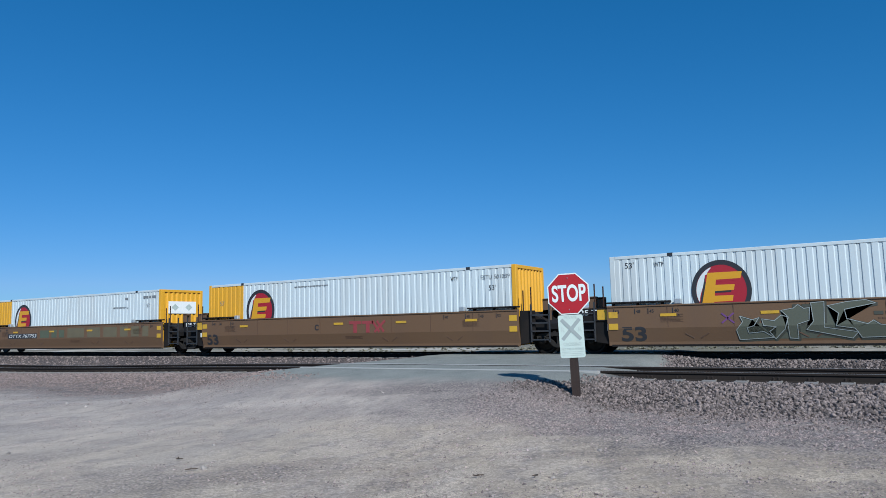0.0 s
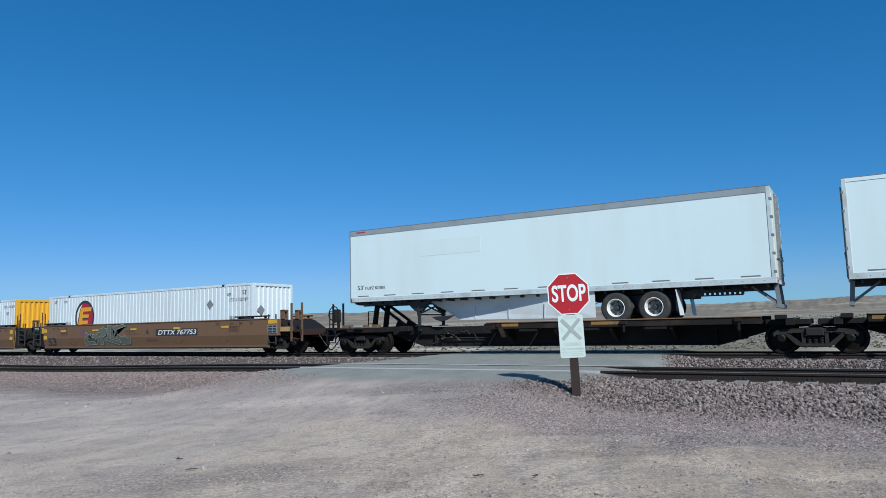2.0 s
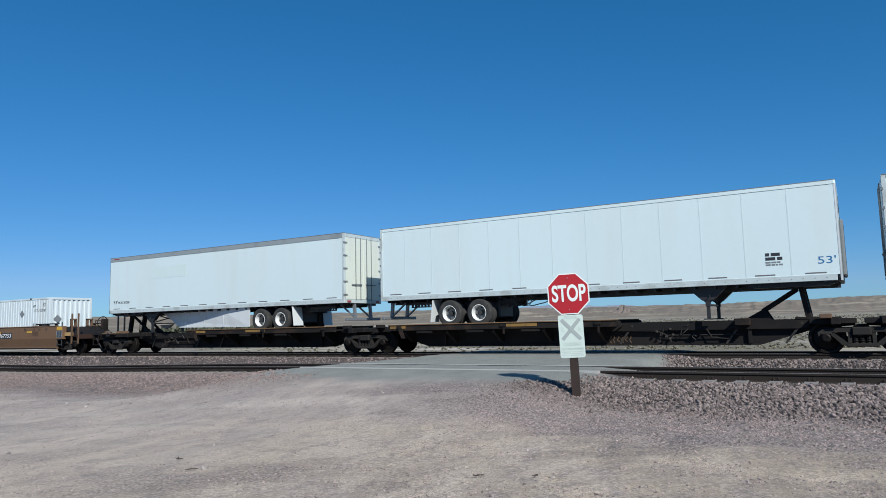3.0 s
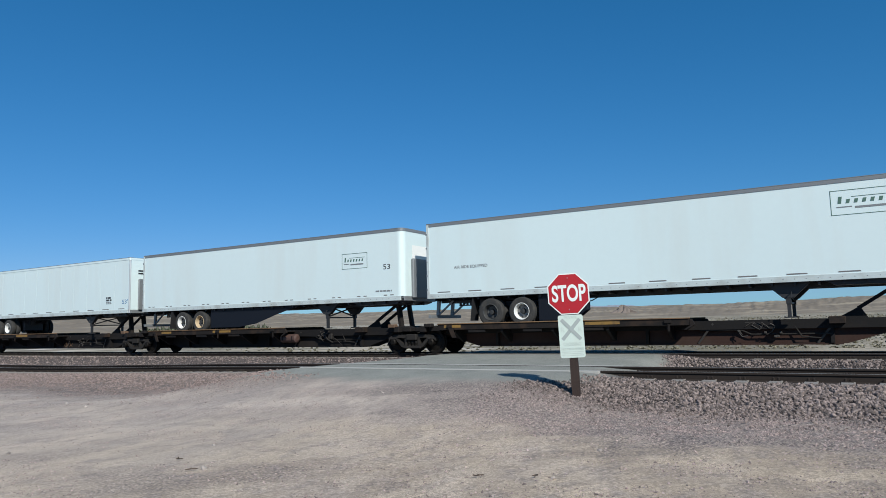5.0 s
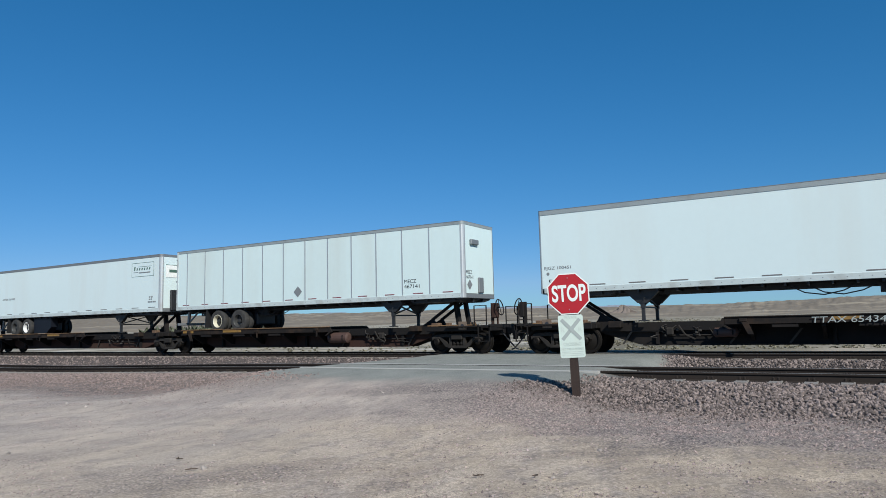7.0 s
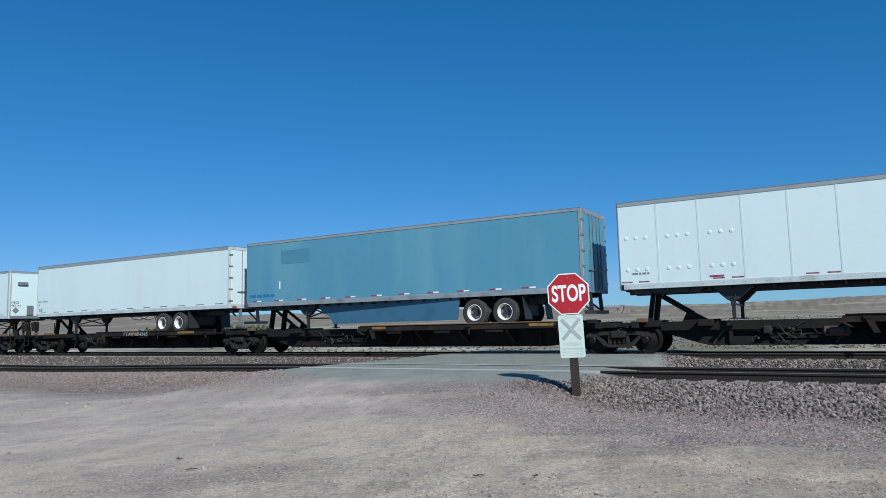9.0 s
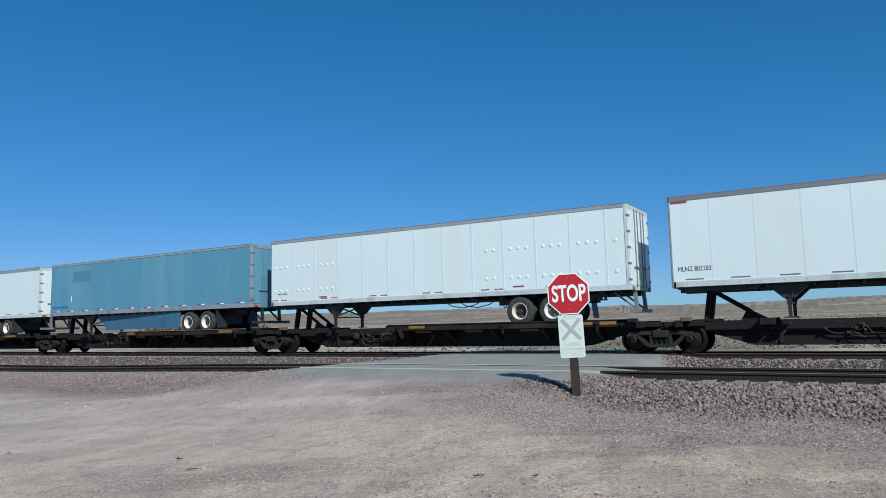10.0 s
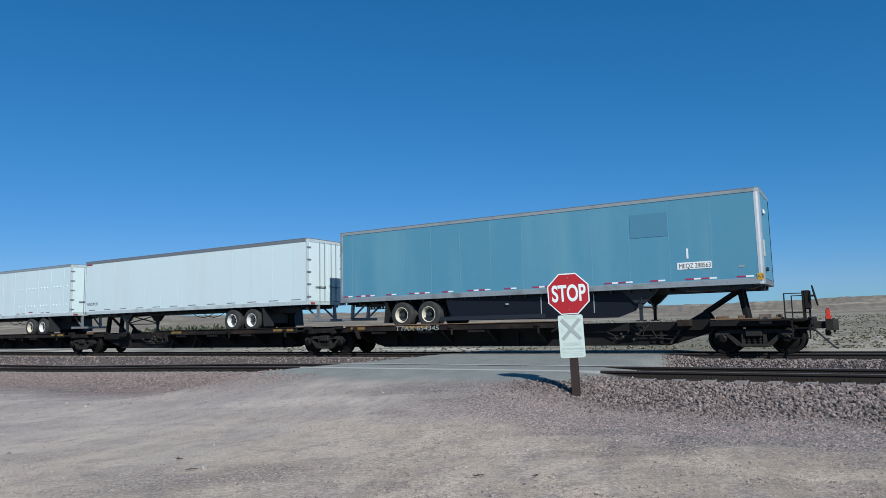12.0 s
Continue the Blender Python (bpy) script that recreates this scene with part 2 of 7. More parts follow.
def bar(bm, a, b, w, h=None, up=Vector((0, 0, 1))):
    """A square bar from a to b."""
    a, b = Vector(a), Vector(b)
    h = h or w
    d = (b - a).normalized()
    s = d.cross(up)
    if s.length < 1e-3:
        s = d.cross(Vector((0, 1, 0)))
    s.normalize()
    u = s.cross(d)
    vs = [bm.verts.new(p + s * i * w / 2 + u * j * h / 2) for p in (a, b) for i, j in ((-1, -1), (1, -1), (1, 1), (-1, 1))]
    for q in ((3, 2, 1, 0), (4, 5, 6, 7), (0, 1, 5, 4), (1, 2, 6, 5), (2, 3, 7, 6), (3, 0, 4, 7)):
        bm.faces.new([vs[i] for i in q])
    return bm


def prism(bm, pts, y0, y1, plane="xz"):
    """Extrude a polygon in the x-z plane from y0 to y1 (or x-y from z0 to z1, or y-z along x)."""
    f = {"xz": lambda p, k: (p[0], k, p[1]), "xy": lambda p, k: (p[0], p[1], k), "yz": lambda p, k: (k, p[0], p[1])}[plane]
    a = [bm.verts.new(f(p, y0)) for p in pts]
    b = [bm.verts.new(f(p, y1)) for p in pts]
    n = len(pts)
    bm.faces.new(a)
    bm.faces.new(b[::-1])
    for i in range(n):
        bm.faces.new((a[i], b[i], b[(i + 1) % n], a[(i + 1) % n]))
    bmesh.ops.recalc_face_normals(bm, faces=bm.faces[:])
    return bm


def lathe(bm, prof, seg=24, axis="y", centre=(0, 0, 0), caps=True):
    """Spin a profile of (offset along axis, radius)."""
    c = Vector(centre)
    rings = []
    for o, r in prof:
        ring = []
        for i in range(seg):
            a = 2 * math.pi * i / seg
            p = {"y": (r * math.cos(a), o, r * math.sin(a)), "z": (r * math.cos(a), r * math.sin(a), o), "x": (o, r * math.cos(a), r * math.sin(a))}[axis]
            ring.append(bm.verts.new(c + Vector(p)))
        rings.append(ring)
    for ra, rb in zip(rings, rings[1:]):
        for i in range(seg):
            bm.faces.new((ra[i], rb[i], rb[(i + 1) % seg], ra[(i + 1) % seg]))
    if caps:
        bm.faces.new(rings[0])
        bm.faces.new(rings[-1][::-1])
    bmesh.ops.recalc_face_normals(bm, faces=bm.faces[:])
    return bm


def tube(bm, pts, r, seg=6):
    pts = [Vector(q) for q in pts]
    for a, b in zip(pts, pts[1:]):
        d = (b - a).normalized()
        s = d.cross(Vector((0, 1, 0)) if abs(d.y) < 0.9 else Vector((1, 0, 0))).normalized()
        u = s.cross(d)
        ra, rb = [], []
        for i in range(seg):
            o = (s * math.cos(2 * math.pi * i / seg) + u * math.sin(2 * math.pi * i / seg)) * r
            ra.append(bm.verts.new(a + o))
            rb.append(bm.verts.new(b + o))
        for i in range(seg):
            bm.faces.new((ra[i], ra[(i + 1) % seg], rb[(i + 1) % seg], rb[i]))
        bm.faces.new(ra[::-1])
        bm.faces.new(rb)
    return bm


def lettering(name, text, size, m, mat, parent, label="", width=None, shear=0.0, bold=0.0):
    """Text as thin mesh, baseline left at the pose m, reading along its x with z up from the pose."""
    cu = bpy.data.curves.new(name, "FONT")
    cu.body, cu.size, cu.extrude, cu.shear, cu.offset = text, size, 0.002, shear, bold
    tmp = bpy.data.objects.new(name, cu)
    scene.collection.objects.link(tmp)
    me = bpy.data.meshes.new_from_object(tmp.evaluated_get(bpy.context.evaluated_depsgraph_get()))
    bpy.data.objects.remove(tmp)
    bpy.data.curves.remove(cu)
    me.name = name
    k = 1.0
    if width:
        xs = [v.co.x for v in me.vertices]
        k = width / (max(xs) - min(xs))
    me.transform(m @ pose(0, 0, 0, 90, 0, 0) @ Matrix.Diagonal((k, 1, 1, 1)))
    me.materials.clear()
    me.materials.append(mat)
    ob = new(name, me)
    ob.parent = parent
    if label:
        ob["label"] = label
    return ob


def thing(name, label, category, group="", at=(0, 0, 0)):
    ob = new(name)
    ob.location = at
    ob.empty_display_size = 0.3
    return tagged(ob, label, category, group)


# ---- train timing: distance gone since 6 s, along -x ----
def travel(t):
    k = t - 6.0
    return 16.017 * k - 0.0357 * k * k + 0.001353 * k ** 3


MOVING = []  # (thing, place along the track at 6 s)
SPINNING = []  # (wheelset, its place on its bogie, radius)


# ---- ground ----
def smooth(a, b, v):
    k = np.clip((v - a) / (b - a), 0, 1)
    return k * k * (3 - 2 * k)


NEAR_Y = -8.08  # centre line of the empty track; the train's track lies on y = 0


def near_z(x):
    """Height of the empty track's rails: level over the crossing, settled a little on both sides."""
    return -0.20 * smooth(-13.0, -30.0, x)


def crossing(x, y):
    """1 on the raised road over the tracks, 0 beside it."""
    return smooth(-15.6, -13.4, x) * (1 - smooth(-5.8, -3.4, x))


def paved(x, y):
    """1 where the crossing is paved, with a ragged edge; gravel covers its shoulder."""
    wob = 0.25 * np.sin(y * 1.7) + 0.15 * np.sin(y * 4.1 + x)
    wob = wob - 1.1 * smooth(-9.9, -11.2, y) * smooth(-9.0, -7.0, x)
    clean = smooth(-8.0, -7.0, y)  # between the tracks the paving ends in a clean edge
    edge = smooth(-5.4 + wob, -4.3 + wob, x) * (1 - clean) + smooth(-5.45 + 0.2 * wob, -5.05 + 0.2 * wob, x + 0.25 * (y + 2.0)) * clean
    return smooth(-15.2 + wob, -13.6 + wob, x) * (1 - edge)


def ground_z(x, y):
    x, y = np.asarray(x, float), np.asarray(y, float)
    z = np.full(np.broadcast(x, y).shape, -0.5)
    bed_n = np.minimum(smooth(-11.7, -9.5, y), 1 - smooth(-6.7, -4.9, y))
    bed_f = np.minimum(smooth(-3.6, -1.7, y), 1 - smooth(1.7, 4.2, y))
    side = z + bed_n * (0.325 + near_z(x)) + bed_f * 0.335
    road = -0.5 + 0.487 * np.minimum(smooth(-16.5, -9.3, y), 1 - smooth(1.6, 9.0, y))
    w = crossing(x, y)
    z = side * (1 - w) + road * w
    z = z + 0.05 * np.sin(x * 0.31 + 1) * np.sin(y * 0.27) * (1 - w) * smooth(-11, -14, y)
    # the desert beyond falls away a little, then rises towards the hills
    far = np.maximum(y - 6, 0)
    z = z - 0.5 * smooth(4, 14, y) + 0.0062 * np.maximum(far - 60, 0) * smooth(60, 700, far)
    return z


def axis(fine0, fine1, step, lo, hi, grow=1.13):
    a = list(np.arange(fine0, fine1 + step / 2, step))
    s, v = step, a[-1]
    while v < hi:
        s *= grow
        v += s
        a.append(v)
    s, v = step, a[0]
    while v > lo:
        s *= grow
        v -= s
        a.insert(0, v)
    return np.array(a)


def ground_material():
    m = bpy.data.materials.new("desert_ground")
    m.use_nodes = True
    n, l = m.node_tree.nodes, m.node_tree.links
    b = n["Principled BSDF"]
    b.inputs["Roughness"].default_value = 0.92
    b.inputs["Specular IOR Level"].default_value = 0.2
    tc = n.new("ShaderNodeTexCoord")

    def tex(kind, scale, detail=5, stretch=None, turn=None):
        t = n.new(kind)
        t.inputs["Scale"].default_value = scale
        if "Detail" in t.inputs and kind == "ShaderNodeTexNoise":
            t.inputs["Detail"].default_value = detail
        src = tc.outputs["Object"]
        if stretch:
            mp = n.new("ShaderNodeMapping")
            mp.inputs["Scale"].default_value = stretch
            mp.inputs["Rotation"].default_value = (0, 0, radians(28))
            if turn is not None:  # long axis of the grain turned to this bearing
                mp.vector_type = "TEXTURE"
                mp.inputs["Rotation"].default_value = (0, 0, radians(turn))
            l.new(src, mp.inputs["Vector"])
            src = mp.outputs["Vector"]
        l.new(src, t.inputs["Vector"])
        return t

    def ramp(src, p0, p1, c0=(0, 0, 0), c1=(1, 1, 1)):
        r = n.new("ShaderNodeValToRGB")
        e = r.color_ramp.elements
        e[0].position, e[1].position = p0, p1
        e[0].color, e[1].color = (*c0, 1), (*c1, 1)
        l.new(src, r.inputs["Fac"])
        return r.outputs["Color"]

    def blend(fac, a, c, mode="MIX"):
        x = n.new("ShaderNodeMixRGB")
        x.blend_type = mode
        for sock, v in ((x.inputs["Fac"], fac), (x.inputs["Color1"], a), (x.inputs["Color2"], c)):
            if isinstance(v, (tuple, float, int)):
                sock.default_value = (*v, 1) if isinstance(v, tuple) else v
            else:
                l.new(v, sock)
        return x.outputs["Color"]

    def attr(name):
        a = n.new("ShaderNodeAttribute")
        a.attribute_name = name
        return a.outputs["Fac"]

    patches = tex("ShaderNodeTexNoise", 0.46, 9, (2.3, 1.0, 1.0), 104).outputs["Fac"]
    mid = tex("ShaderNodeTexNoise", 1.5, 9, (1.0, 0.5, 1.0)).outputs["Fac"]
    fine = tex("ShaderNodeTexNoise", 30, 8).outputs["Fac"]
    grit = tex("ShaderNodeTexNoise", 120, 3).outputs["Fac"]
    vor = tex("ShaderNodeTexVoronoi", 30)
    vor2 = tex("ShaderNodeTexVoronoi", 58)

    def value(node):
        g = n.new("ShaderNodeRGBToBW")
        l.new(node.outputs["Color"], g.inputs["Color"])
        return g.outputs["Val"]

    def times(a, c):
        x = n.new("ShaderNodeMath")
        x.operation = "MULTIPLY"
        x.use_clamp = True
        for sock, v in ((x.inputs[0], a), (x.inputs[1], c)):
            if isinstance(v, float):
                sock.default_value = v
            else:
                l.new(v, sock)
        return x.outputs[0]

    # packed dirt: grey-beige with sandy patches and fine grit of dark and pale grains
    dirt = blend(ramp(mid, 0.36, 0.66), (0.425, 0.352, 0.312), (0.540, 0.448, 0.382))
    sandy = blend(ramp(mid, 0.40, 0.64), (0.425, 0.338, 0.255), (0.525, 0.420, 0.318))
    dirt = blend(times(attr("sandy"), ramp(patches, 0.22, 0.46)), dirt, sandy)
    dirt = blend(times(attr("packed"), ramp(patches, 0.36, 0.60, (0.25,) * 3, (0.75,) * 3)), dirt, (0.50, 0.425, 0.375))
    stain = tex("ShaderNodeTexNoise", 4.5, 9, (1.0, 0.55, 1.0)).outputs["Fac"]
    dirt = blend(ramp(stain, 0.50, 0.72, (0, 0, 0), (0.55,) * 3), dirt, (0.25, 0.215, 0.205))
    grain = tex("ShaderNodeTexVoronoi", 75)
    grain2 = tex("ShaderNodeTexVoronoi", 27)
    loose = ramp(attr("packed"), 0.0, 1.0, (1, 1, 1), (0.38,) * 3)
    dirt = blend(times(loose, ramp(mid, 0.30, 0.70, (0.42,) * 3, (0.85,) * 3)), dirt, ramp(value(grain), 0.30, 0.72, (0.74,) * 3, (1.30,) * 3), "MULTIPLY")
    dirt = blend(times(loose, ramp(stain, 0.36, 0.62, (0.25,) * 3, (0.75,) * 3)), dirt, ramp(value(grain2), 0.28, 0.74, (0.70,) * 3, (1.32,) * 3), "MULTIPLY")
    dirt = blend(ramp(grit, 0.36, 0.5, (0.45,) * 3, (0, 0, 0)), dirt, (0.15, 0.125, 0.115))
    # faint wheel streaks that run up to the crossing
    streaks = tex("ShaderNodeTexNoise", 2.2, 6, (9.0, 1.0, 1.0), 104).outputs["Fac"]
    dirt = blend(times(attr("packed"), 0.8), dirt, ramp(streaks, 0.36, 0.66, (0.94, 0.945, 0.95), (1.13, 1.12, 1.09)), "MULTIPLY")
    # loose gravel: chips of many greys and mauves, shade in the gaps put into the colour
    tone = ramp(value(vor), 0.25, 0.78, (0.058, 0.045, 0.043), (0.54, 0.435, 0.405))
    tone2 = ramp(value(vor2), 0.25, 0.75, (0.055, 0.043, 0.04), (0.53, 0.435, 0.405))
    chips = blend(0.5, tone, tone2)
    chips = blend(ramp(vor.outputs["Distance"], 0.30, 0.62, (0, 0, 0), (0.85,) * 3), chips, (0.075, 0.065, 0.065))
    drifts = tex("ShaderNodeTexNoise", 0.85, 9, (2.4, 1.0, 1.0), 24).outputs["Fac"]
    strew = ramp(blend(0.55, patches, drifts), 0.46, 0.55, (0.04,) * 3, (1.0,) * 3)
    some = n.new("ShaderNodeMath")
    some.operation, some.use_clamp = "MULTIPLY_ADD", True
    l.new(times(strew, ramp(attr("packed"), 0.0, 1.0, (1, 1, 1), (0.5,) * 3)), some.inputs[0])
    some.inputs[1].default_value = 0.80
    l.new(attr("gravel"), some.inputs[2])
    spots = times(some.outputs[0], ramp(fine, 0.36, 0.60, (0.25,) * 3, (1, 1, 1)))
    near = blend(spots, dirt, chips)
    # ballast bed: near-black colour stands in for shade between the stones
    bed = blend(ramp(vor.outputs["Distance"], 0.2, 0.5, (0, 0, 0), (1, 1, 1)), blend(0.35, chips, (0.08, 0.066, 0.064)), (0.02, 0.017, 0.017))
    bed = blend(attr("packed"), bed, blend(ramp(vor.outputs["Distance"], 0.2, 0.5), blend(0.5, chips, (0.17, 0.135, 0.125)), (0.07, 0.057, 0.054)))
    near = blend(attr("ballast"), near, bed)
    tar = blend(ramp(mid, 0.35, 0.65), (0.20, 0.205, 0.182), (0.27, 0.272, 0.242))
    tar = blend(ramp(fine, 0.45, 0.7), tar, (0.33, 0.32, 0.295))
    tar = blend(ramp(grit, 0.36, 0.5, (0.5,) * 3, (0, 0, 0)), tar, (0.13, 0.13, 0.125))
    near = blend(attr("asphalt"), near, tar)
    # desert floor far off: pale sand with darker scrubby patches
    wide = tex("ShaderNodeTexNoise", 0.035, 9, (1.0, 0.5, 1.0)).outputs["Fac"]
    sand = blend(ramp(wide, 0.44, 0.56), (0.43, 0.365, 0.285), (0.225, 0.195, 0.15))
    tuft = tex("ShaderNodeTexNoise", 0.42, 8, (1.0, 0.45, 1.0)).outputs["Fac"]
    sand = blend(ramp(tuft, 0.48, 0.58, (0, 0, 0), (0.75,) * 3), sand, (0.185, 0.17, 0.13))
    pale = tex("ShaderNodeTexNoise", 0.11, 9, (0.6, 1.6, 1.0)).outputs["Fac"]
    sand = blend(times(attr("barren"), ramp(pale, 0.54, 0.62, (0, 0, 0), (0.8,) * 3)), sand, (0.62, 0.565, 0.49))
    thick = tex("ShaderNodeTexNoise", 0.10, 9, (1.0, 0.35, 1.0)).outputs["Fac"]
    brush = ramp(thick, 0.46, 0.58, (0.12,) * 3, (0.8,) * 3)
    sand = blend(times(brush, ramp(attr("barren"), 0.0, 1.0, (1, 1, 1), (0.15,) * 3)), sand, (0.20, 0.172, 0.118))
    col = blend(attr("desert"), near, sand)
    l.new(col, b.inputs["Base Color"])
    bp = n.new("ShaderNodeBump")
    bp.inputs["Strength"].default_value, bp.inputs["Distance"].default_value = 0.75, 0.022
    hmix = n.new("ShaderNodeMath")
    hmix.operation = "MULTIPLY_ADD"
    hmix.inputs[1].default_value = -0.9
    l.new(times(vor.outputs["Distance"], some.outputs[0]), hmix.inputs[0])
    l.new(times(grit, 0.35), hmix.inputs[2])
    l.new(hmix.outputs[0], bp.inputs["Height"])
    l.new(bp.outputs["Normal"], b.inputs["Normal"])
    return m


def build_ground():
    xs = axis(-24, 5, 0.16, -4600, 4600)
    ys = axis(-23.5, 6, 0.16, -400, 4700)
    X, Y = np.meshgrid(xs, ys)
    Z = ground_z(X, Y)
    rng = np.random.default_rng(4)
    fine = (np.abs(X + 9) < 20) & (Y < 8)
    Z += np.where(fine, rng.normal(0, 0.008, X.shape) * (1 - 0.8 * crossing(X, Y)), 0)
    nx, ny = len(xs), len(ys)
    idx = np.arange(nx * ny).reshape(ny, nx)
    faces = np.stack([idx[:-1, :-1], idx[:-1, 1:], idx[1:, 1:], idx[1:, :-1]], -1).reshape(-1, 4)
    me = bpy.data.meshes.new("ground")
    me.from_pydata(np.stack([X, Y, Z], -1).reshape(-1, 3).tolist(), [], faces.tolist())
    wob = 0.5 * np.sin(X * 1.3 + Y) + 0.3 * np.sin(X * 3.1 - Y * 2.3) + 0.2 * np.sin(X * 7.7 + Y * 5.1)
    cr = paved(X, Y)
    asph = cr * smooth(-11.9, -10.5, Y + 0.35 * wob) * (1 - smooth(2.5, 4.5, Y))
    bed = np.maximum(np.minimum(smooth(-12.0, -10.7, Y + 0.4 * wob), 1 - smooth(-5.5, -4.5, Y)), np.minimum(smooth(-4.5, -3.5, Y), 1 - smooth(3, 5, Y)))
    shoulder = smooth(-15.2, -9.8, Y + 0.5 * wob) * (1 - smooth(-5.5, -4.5, Y))
    left = smooth(-9.0, -14.0, X)
    ballast = (bed * (1 - left) + np.where(Y < -8, shoulder * 0.75, bed) * left) * (1 - cr)
    ballast = np.maximum(ballast, 0.7 * shoulder * (1 - smooth(-14.0, -9.0, X + 0.6 * wob)) * smooth(-10.2, -11.2, Y + 0.3 * wob))
    # gravel washed down from the ballast; a smooth driven path swings from the crossing to the west
    toe = smooth(-14.6, -12.0, Y + 0.5 * wob)
    path = np.exp(-(((X + 10.5) * 0.6 + (Y + 13.5) * 0.8 - 0.35 * (Y + 13.5)) / 2.6) ** 2) * smooth(-4.5, -8.5, X)
    band = np.exp(-((Y + 13.4 - 0.12 * (X + 3) + 0.4 * wob) / 1.1) ** 2) * smooth(-10, -5, X)
    gravel = np.clip(0.75 * toe + 0.75 * band - 0.75 * path, 0, 0.95)
    sandy = np.clip(smooth(-13.8, -15.6, Y + 0.5 * wob) * (0.25 + 0.75 * smooth(-13, -6.5, X)) + 0.6 * np.exp(-((Y + 12.4) / 0.8) ** 2) * smooth(-13, -16, X) + 0.25, 0, 1)
    desert = smooth(3.4, 5.6, Y)
    # bare pale flats to the west, brush to the north
    barren = 0.25 + 0.75 * smooth(-14, -27, np.degrees(np.arctan2(X, np.maximum(Y + 24, 1.0))))
    packed = np.clip(smooth(-7.0, -12.0, X + 0.6 * wob) + 0.8 * path, 0, 1)
    for name, arr in (("packed", packed), ("barren", barren), ("asphalt", asph), ("ballast", ballast), ("gravel", gravel), ("sandy", sandy), ("desert", desert)):
        a = me.attributes.new(name, "FLOAT", "POINT")
        a.data.foreach_set("value", arr.reshape(-1).astype(np.float32))
    me.materials.append(ground_material())
    for f in me.polygons:
        f.use_smooth = True
    ob = new("ground", me)
    return tagged(ob, "dusty desert ground with gravel and a worn asphalt crossing", "ground", kind="structure")


def build_hills():
    """Low bare hills along the horizon."""
    mat = make_mat("bare_hills", (0.255, 0.212, 0.165), 0.95, vary=0.75, scale=0.012, fine=0.07, bump=0.0, dirt=(0.40, 0.335, 0.25), dirt_amount=0.9, spec=0.1)
    # air haze over the far range is put into its pale bluish base colour
    hazy = make_mat("haze_tinted_hills", (0.29, 0.31, 0.36), 0.95, vary=0.1, scale=0.003, fine=0.02, bump=0.0, spec=0.1)

    def range_of(name, r0, r1, az0, az1, height, seed, mat, label, rough):
        na, nr = 1300, 30
        az = np.linspace(radians(az0), radians(az1), na)
        vs = []
        for j in range(nr):
            k = j / (nr - 1)
            r = r0 + (r1 - r0) * k
            for a in az:
                n1 = noise.fractal(Vector((a * 9 + seed, k * 1.6, seed)), 1.0, 2.0, 5)
                n2 = noise.fractal(Vector((a * 95 + seed, k * 15.0, 3)), 0.75, 2.0, 6)
                gully = abs(noise.noise(Vector((a * 85 + 3 * n1, k * 7.0, seed)))) - 0.25
                crest = height(math.degrees(a)) * (1 + rough * n1 * 0.5)
                env = math.sin(min(1.0, k / 0.75) * math.pi / 2) ** 1.5 if k < 0.75 else 1 - 0.5 * (k - 0.75) / 0.25
                z = crest * env * (1 + (0.09 * n2 + 0.20 * gully) * min(1, max(0.07, 2.2 * (0.74 - k)))) + 3 - 8 * (k == 0)
                vs.append((r * math.sin(a) * 1.0, -24 + r * math.cos(a), z * 1.0))
        idx = np.arange(na * nr).reshape(nr, na)
        fs = np.stack([idx[:-1, :-1], idx[:-1, 1:], idx[1:, 1:], idx[1:, :-1]], -1).reshape(-1, 4)
        me = bpy.data.meshes.new(name)
        me.from_pydata(vs, [], fs.tolist())
        me.materials.append(mat)
        for f in me.polygons:
            f.use_smooth = True
        return tagged(new(name, me), label, "hills", kind="structure")

    # a small dark butte standing before the hills
    rng = random.Random(21)
    vs, fs, n = [], [], 28
    cx, cy = 1300 * math.sin(radians(-16.3)), -24 + 1300 * math.cos(radians(-16.3))
    for j, (r, z) in enumerate(((32, 2), (21, 15), (14, 20), (8, 25), (3, 28))):
        for i in range(n):
            a, q = 2 * math.pi * i / n, 1 + rng.uniform(-0.34, 0.30)
            vs.append((cx + r * q * math.cos(a), cy + r * q * math.sin(a), z * (1 + rng.uniform(-0.09, 0.09))))
    fs = [(j * n + i, j * n + (i + 1) % n, (j + 1) * n + (i + 1) % n, (j + 1) * n + i) for j in range(4) for i in range(n)] + [tuple(range(4 * n, 5 * n))]
    me = bpy.data.meshes.new("butte")
    me.from_pydata(vs, [], fs)
    me.materials.append(make_mat("dark_butte", (0.20, 0.165, 0.145), 0.95, vary=0.2, scale=0.02, fine=0.1, bump=0.0, spec=0.1))
    tagged(new("butte", me), "small dark rocky butte before the hills", "hill", kind="structure")

    # crest heights by bearing (degrees from +y, right positive)
    bear = [-90, -62, -50, -40, -31, -27, -21, -15, -9, -4, 2, 10, 25, 60]
    crest = [38, 40, 40, 38, 40, 41, 37, 36, 38, 40, 44, 46, 46, 44]
    range_of("hills", 900, 2500, -95, 60, lambda d: float(np.interp(d, bear, crest)), 2.3, mat, "bare tan desert hills along the horizon", 0.13)
    far = [46, 48, 58, 66, 60, 74, 84, 66, 62, 60, 60, 60, 60, 60]
    range_of("far_hills", 3300, 4300, -95, 60, lambda d: float(np.interp(d, bear, far)) * 1.15, 7.9, hazy, "distant mountains behind the desert hills, haze put into their pale blue colour", 0.5)


